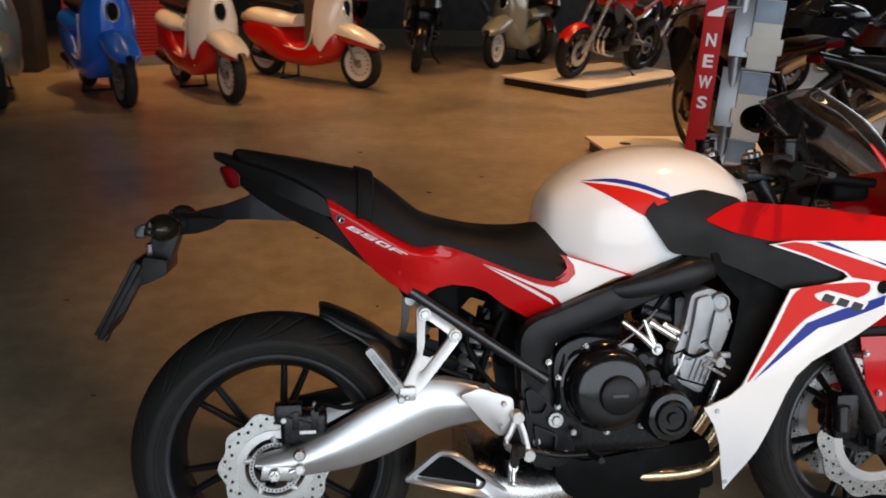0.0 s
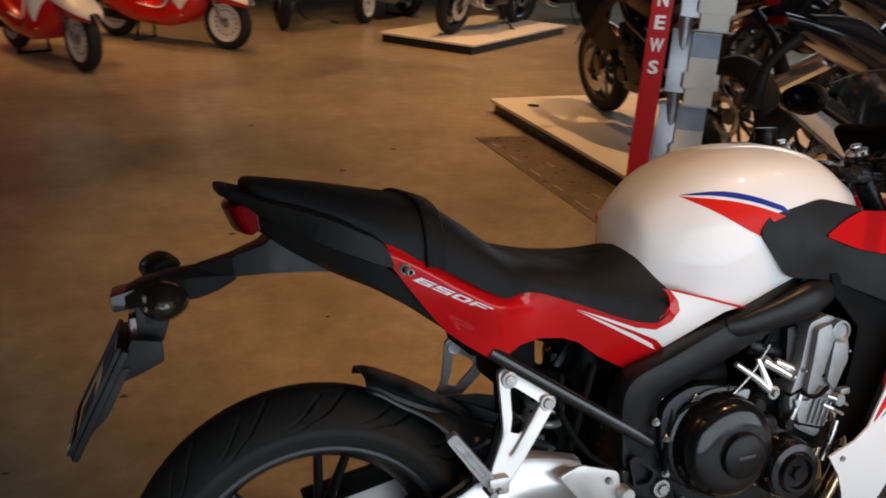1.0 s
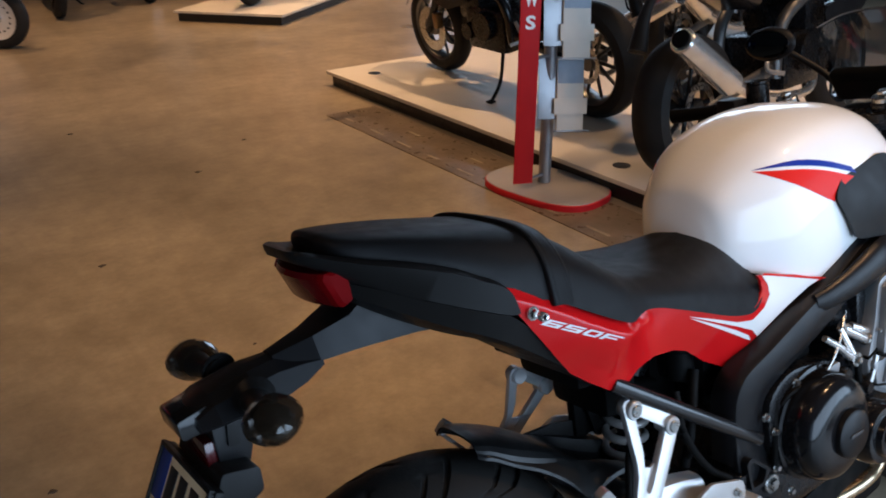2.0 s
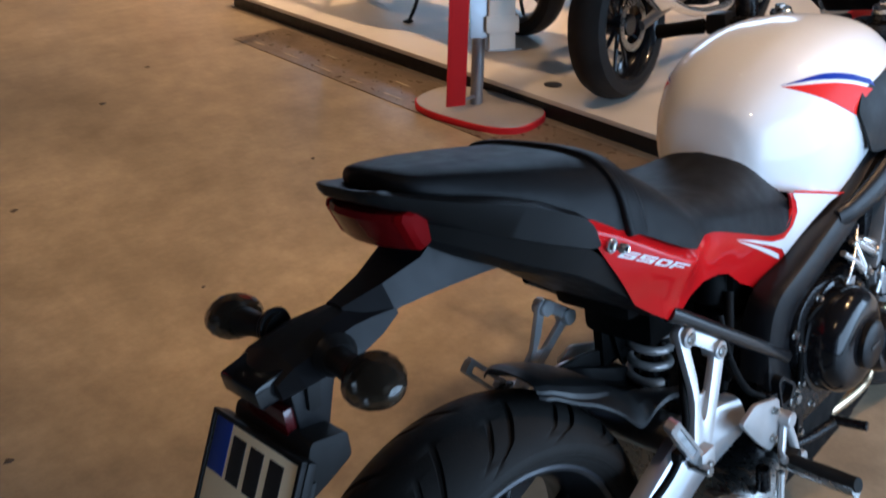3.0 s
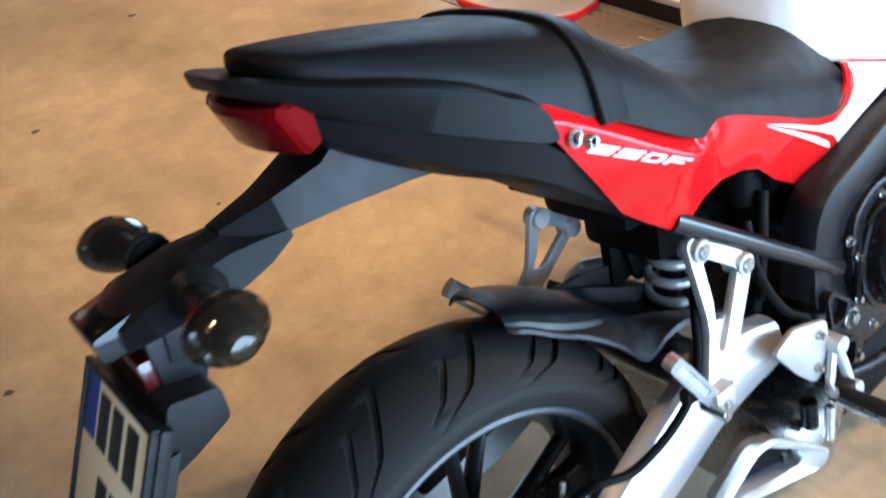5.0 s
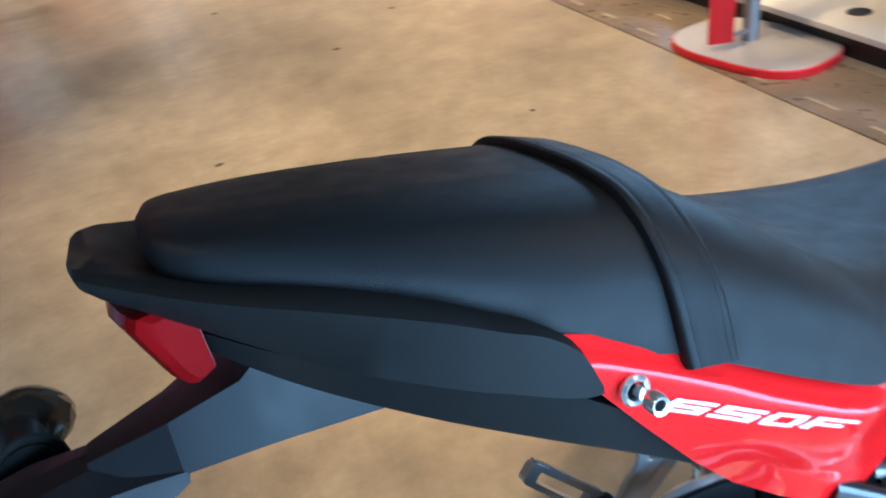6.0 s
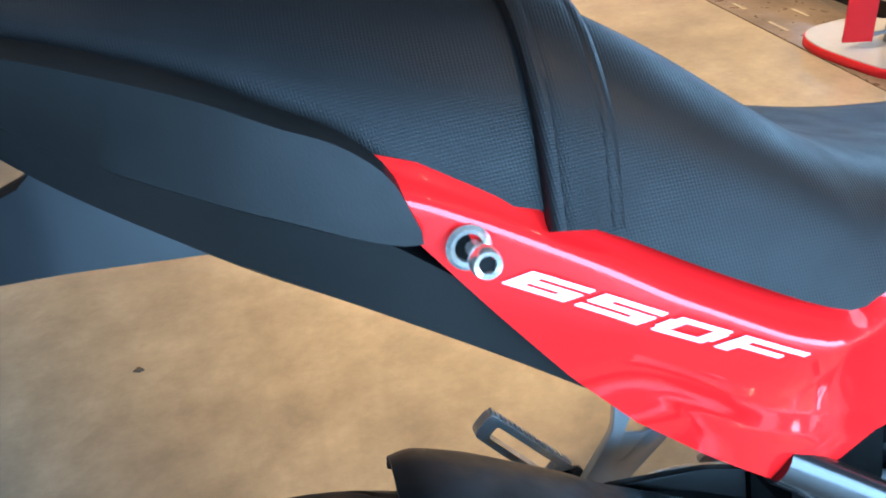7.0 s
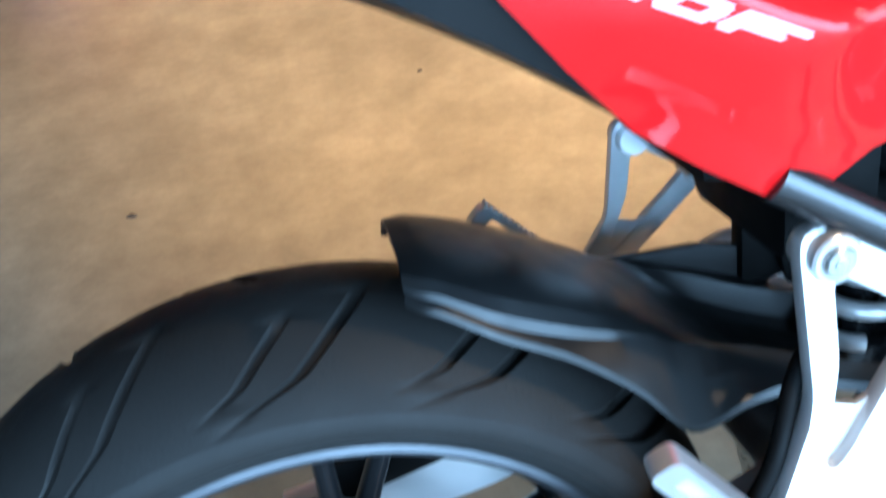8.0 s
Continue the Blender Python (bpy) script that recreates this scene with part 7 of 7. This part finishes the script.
        for sg in (-1, 1):
            part("radiator_shroud", moved(sheet(rounded([(0.88, 0.8), (1.08, 0.86), (1.1, 0.76), (0.98, 0.62), (0.9, 0.66)], 0.02), lambda x, z: 0.19, 0.004, 0.05), Matrix.Diagonal((1, -sg, 1, 1))), accent, b)
        for dy in (-0.1, -0.035, 0.035, 0.1):
            part("header_pipe", tube([(0.98, dy, 0.56), (1.05, dy, 0.44), (0.98, dy, 0.28), (0.8, dy, 0.24)], 0.018, 10, 16), CHROME, b)
    part("side_stand", join(tube([(0.6, 0.14, 0.3), (0.58, 0.2, 0.14), (0.56, 0.29, 0.058)], 0.011, 8, 8), block((0.56, 0.3, 0.055), (0.05, 0.04, 0.012), 0.004)), ENGINE, b, "black side stand")
    return b


Z = 0.101
bike_a = display_bike(pose(2.83, 2.52, Z, 0, 0, 90), DARK_RED, GLOSS_BLACK, GUNMETAL, True, "dark red and black faired motorcycle on the long platform")
bike_b = display_bike(pose(2.42, 1.55, Z, 0, 0, 7), GLOSS_BLACK, GUNMETAL, GLOSS_BLACK, True, "black faired motorcycle with a steel muffler on the long platform")
naked = display_bike(pose(4.06, 8.3, Z, 0, 0, -142), SCOOTER_RED, GUNMETAL, GLOSS_BLACK, False, "red naked motorcycle on the small platform")
tagged(copy_thing(bike_b, pose(2.62, 0.3, Z, -9, 0, 4)), "black faired motorcycle parked beside another on the platform")
tagged(copy_thing(bike_b, pose(3.75, 2.75, Z, -9, 0, 10)), "black faired motorcycle at the back of the platform")
for bx, by, yaw, src, lab in ((1.55, 9.9, -98, bike_b, "black motorcycle facing the aisle"), (2.9, 11.0, -80, bike_a, "dark red motorcycle facing the aisle"), (5.6, 9.2, 200, naked, "red naked motorcycle in the back row"), (6.6, 7.2, 190, bike_b, "black motorcycle in the back row"), (6.3, 5.3, 185, bike_a, "dark red motorcycle in the back row"), (0.2, 10.6, -75, bike_a, "dark red motorcycle in the back row"), (6.4, 3.6, 175, naked, "red naked motorcycle by the side wall"), (4.9, 11.4, -100, bike_b, "black motorcycle in the far row")):
    tagged(copy_thing(src, pose(bx, by, 0.0, -9, 0, yaw)), lab)

# ---------------------------------------------------------------- red mesh display wall
MESH_RED = mat("red_perforated_panel", (0.6, 0.03, 0.03), 0.45, var=0.08)
screen = thing("display_wall", pose(-1.9, 8.7, 0, 0, 0, 30), "red perforated display panel on a grey base", "display wall")
part("panel_base", block((0, 0, 0.05), (1.5, 0.12, 0.1), 0.006), GREY, screen, "grey base rail")
part("panel_board", block((0, 0.02, 1.05), (1.46, 0.03, 1.9), 0.004), MESH_RED, screen)
dots = []
for i in range(36):
    for k in range(28):
        dots.append(block((-0.7 + 0.04 * i, 0.0035, 0.16 + 0.04 * k), (0.026, 0.003, 0.026), 0.0))
part("perforation", join(*dots), mat("dark_red_opening", (0.1, 0.012, 0.012), 0.7), screen)
tagged(part("pillar", block((-3.0, 8.2, 2.1), (0.5, 0.4, 4.2), 0.01), WALL_DARK), "dark square pillar by the scooters", "pillar", kind="structure")
# ceiling lamps, with fixtures at the added fill spots too
LAMP_GLOW = mat("lamp_glow", (1, 0.8, 0.55), 0.5, glow=(1.0, 0.7, 0.4, 40.0))
for sx, sy in [(p[0], p[1]) for p in SPOTS] + [(p[0][0], p[0][1]) for p in FILL_SPOTS]:
    cl = thing("ceiling_lamp", pose(sx, sy, 3.76), "black ceiling spot lamp with a warm glow", "ceiling lamp", "ceiling spot lamps")
    part("can", lathe([(0.055, 0.0), (0.06, 0.0), (0.06, 0.18), (0.0, 0.18)], (0, 0, 0), 20, axis="z"), ENGINE, cl)
    part("stem", rod((0, 0, 0.17), (0, 0, 0.44), 0.012), ENGINE, cl)
    part("bulb", lathe([(0.0, 0.03), (0.05, 0.03)], (0, 0, 0), 20, axis="z"), LAMP_GLOW, cl)
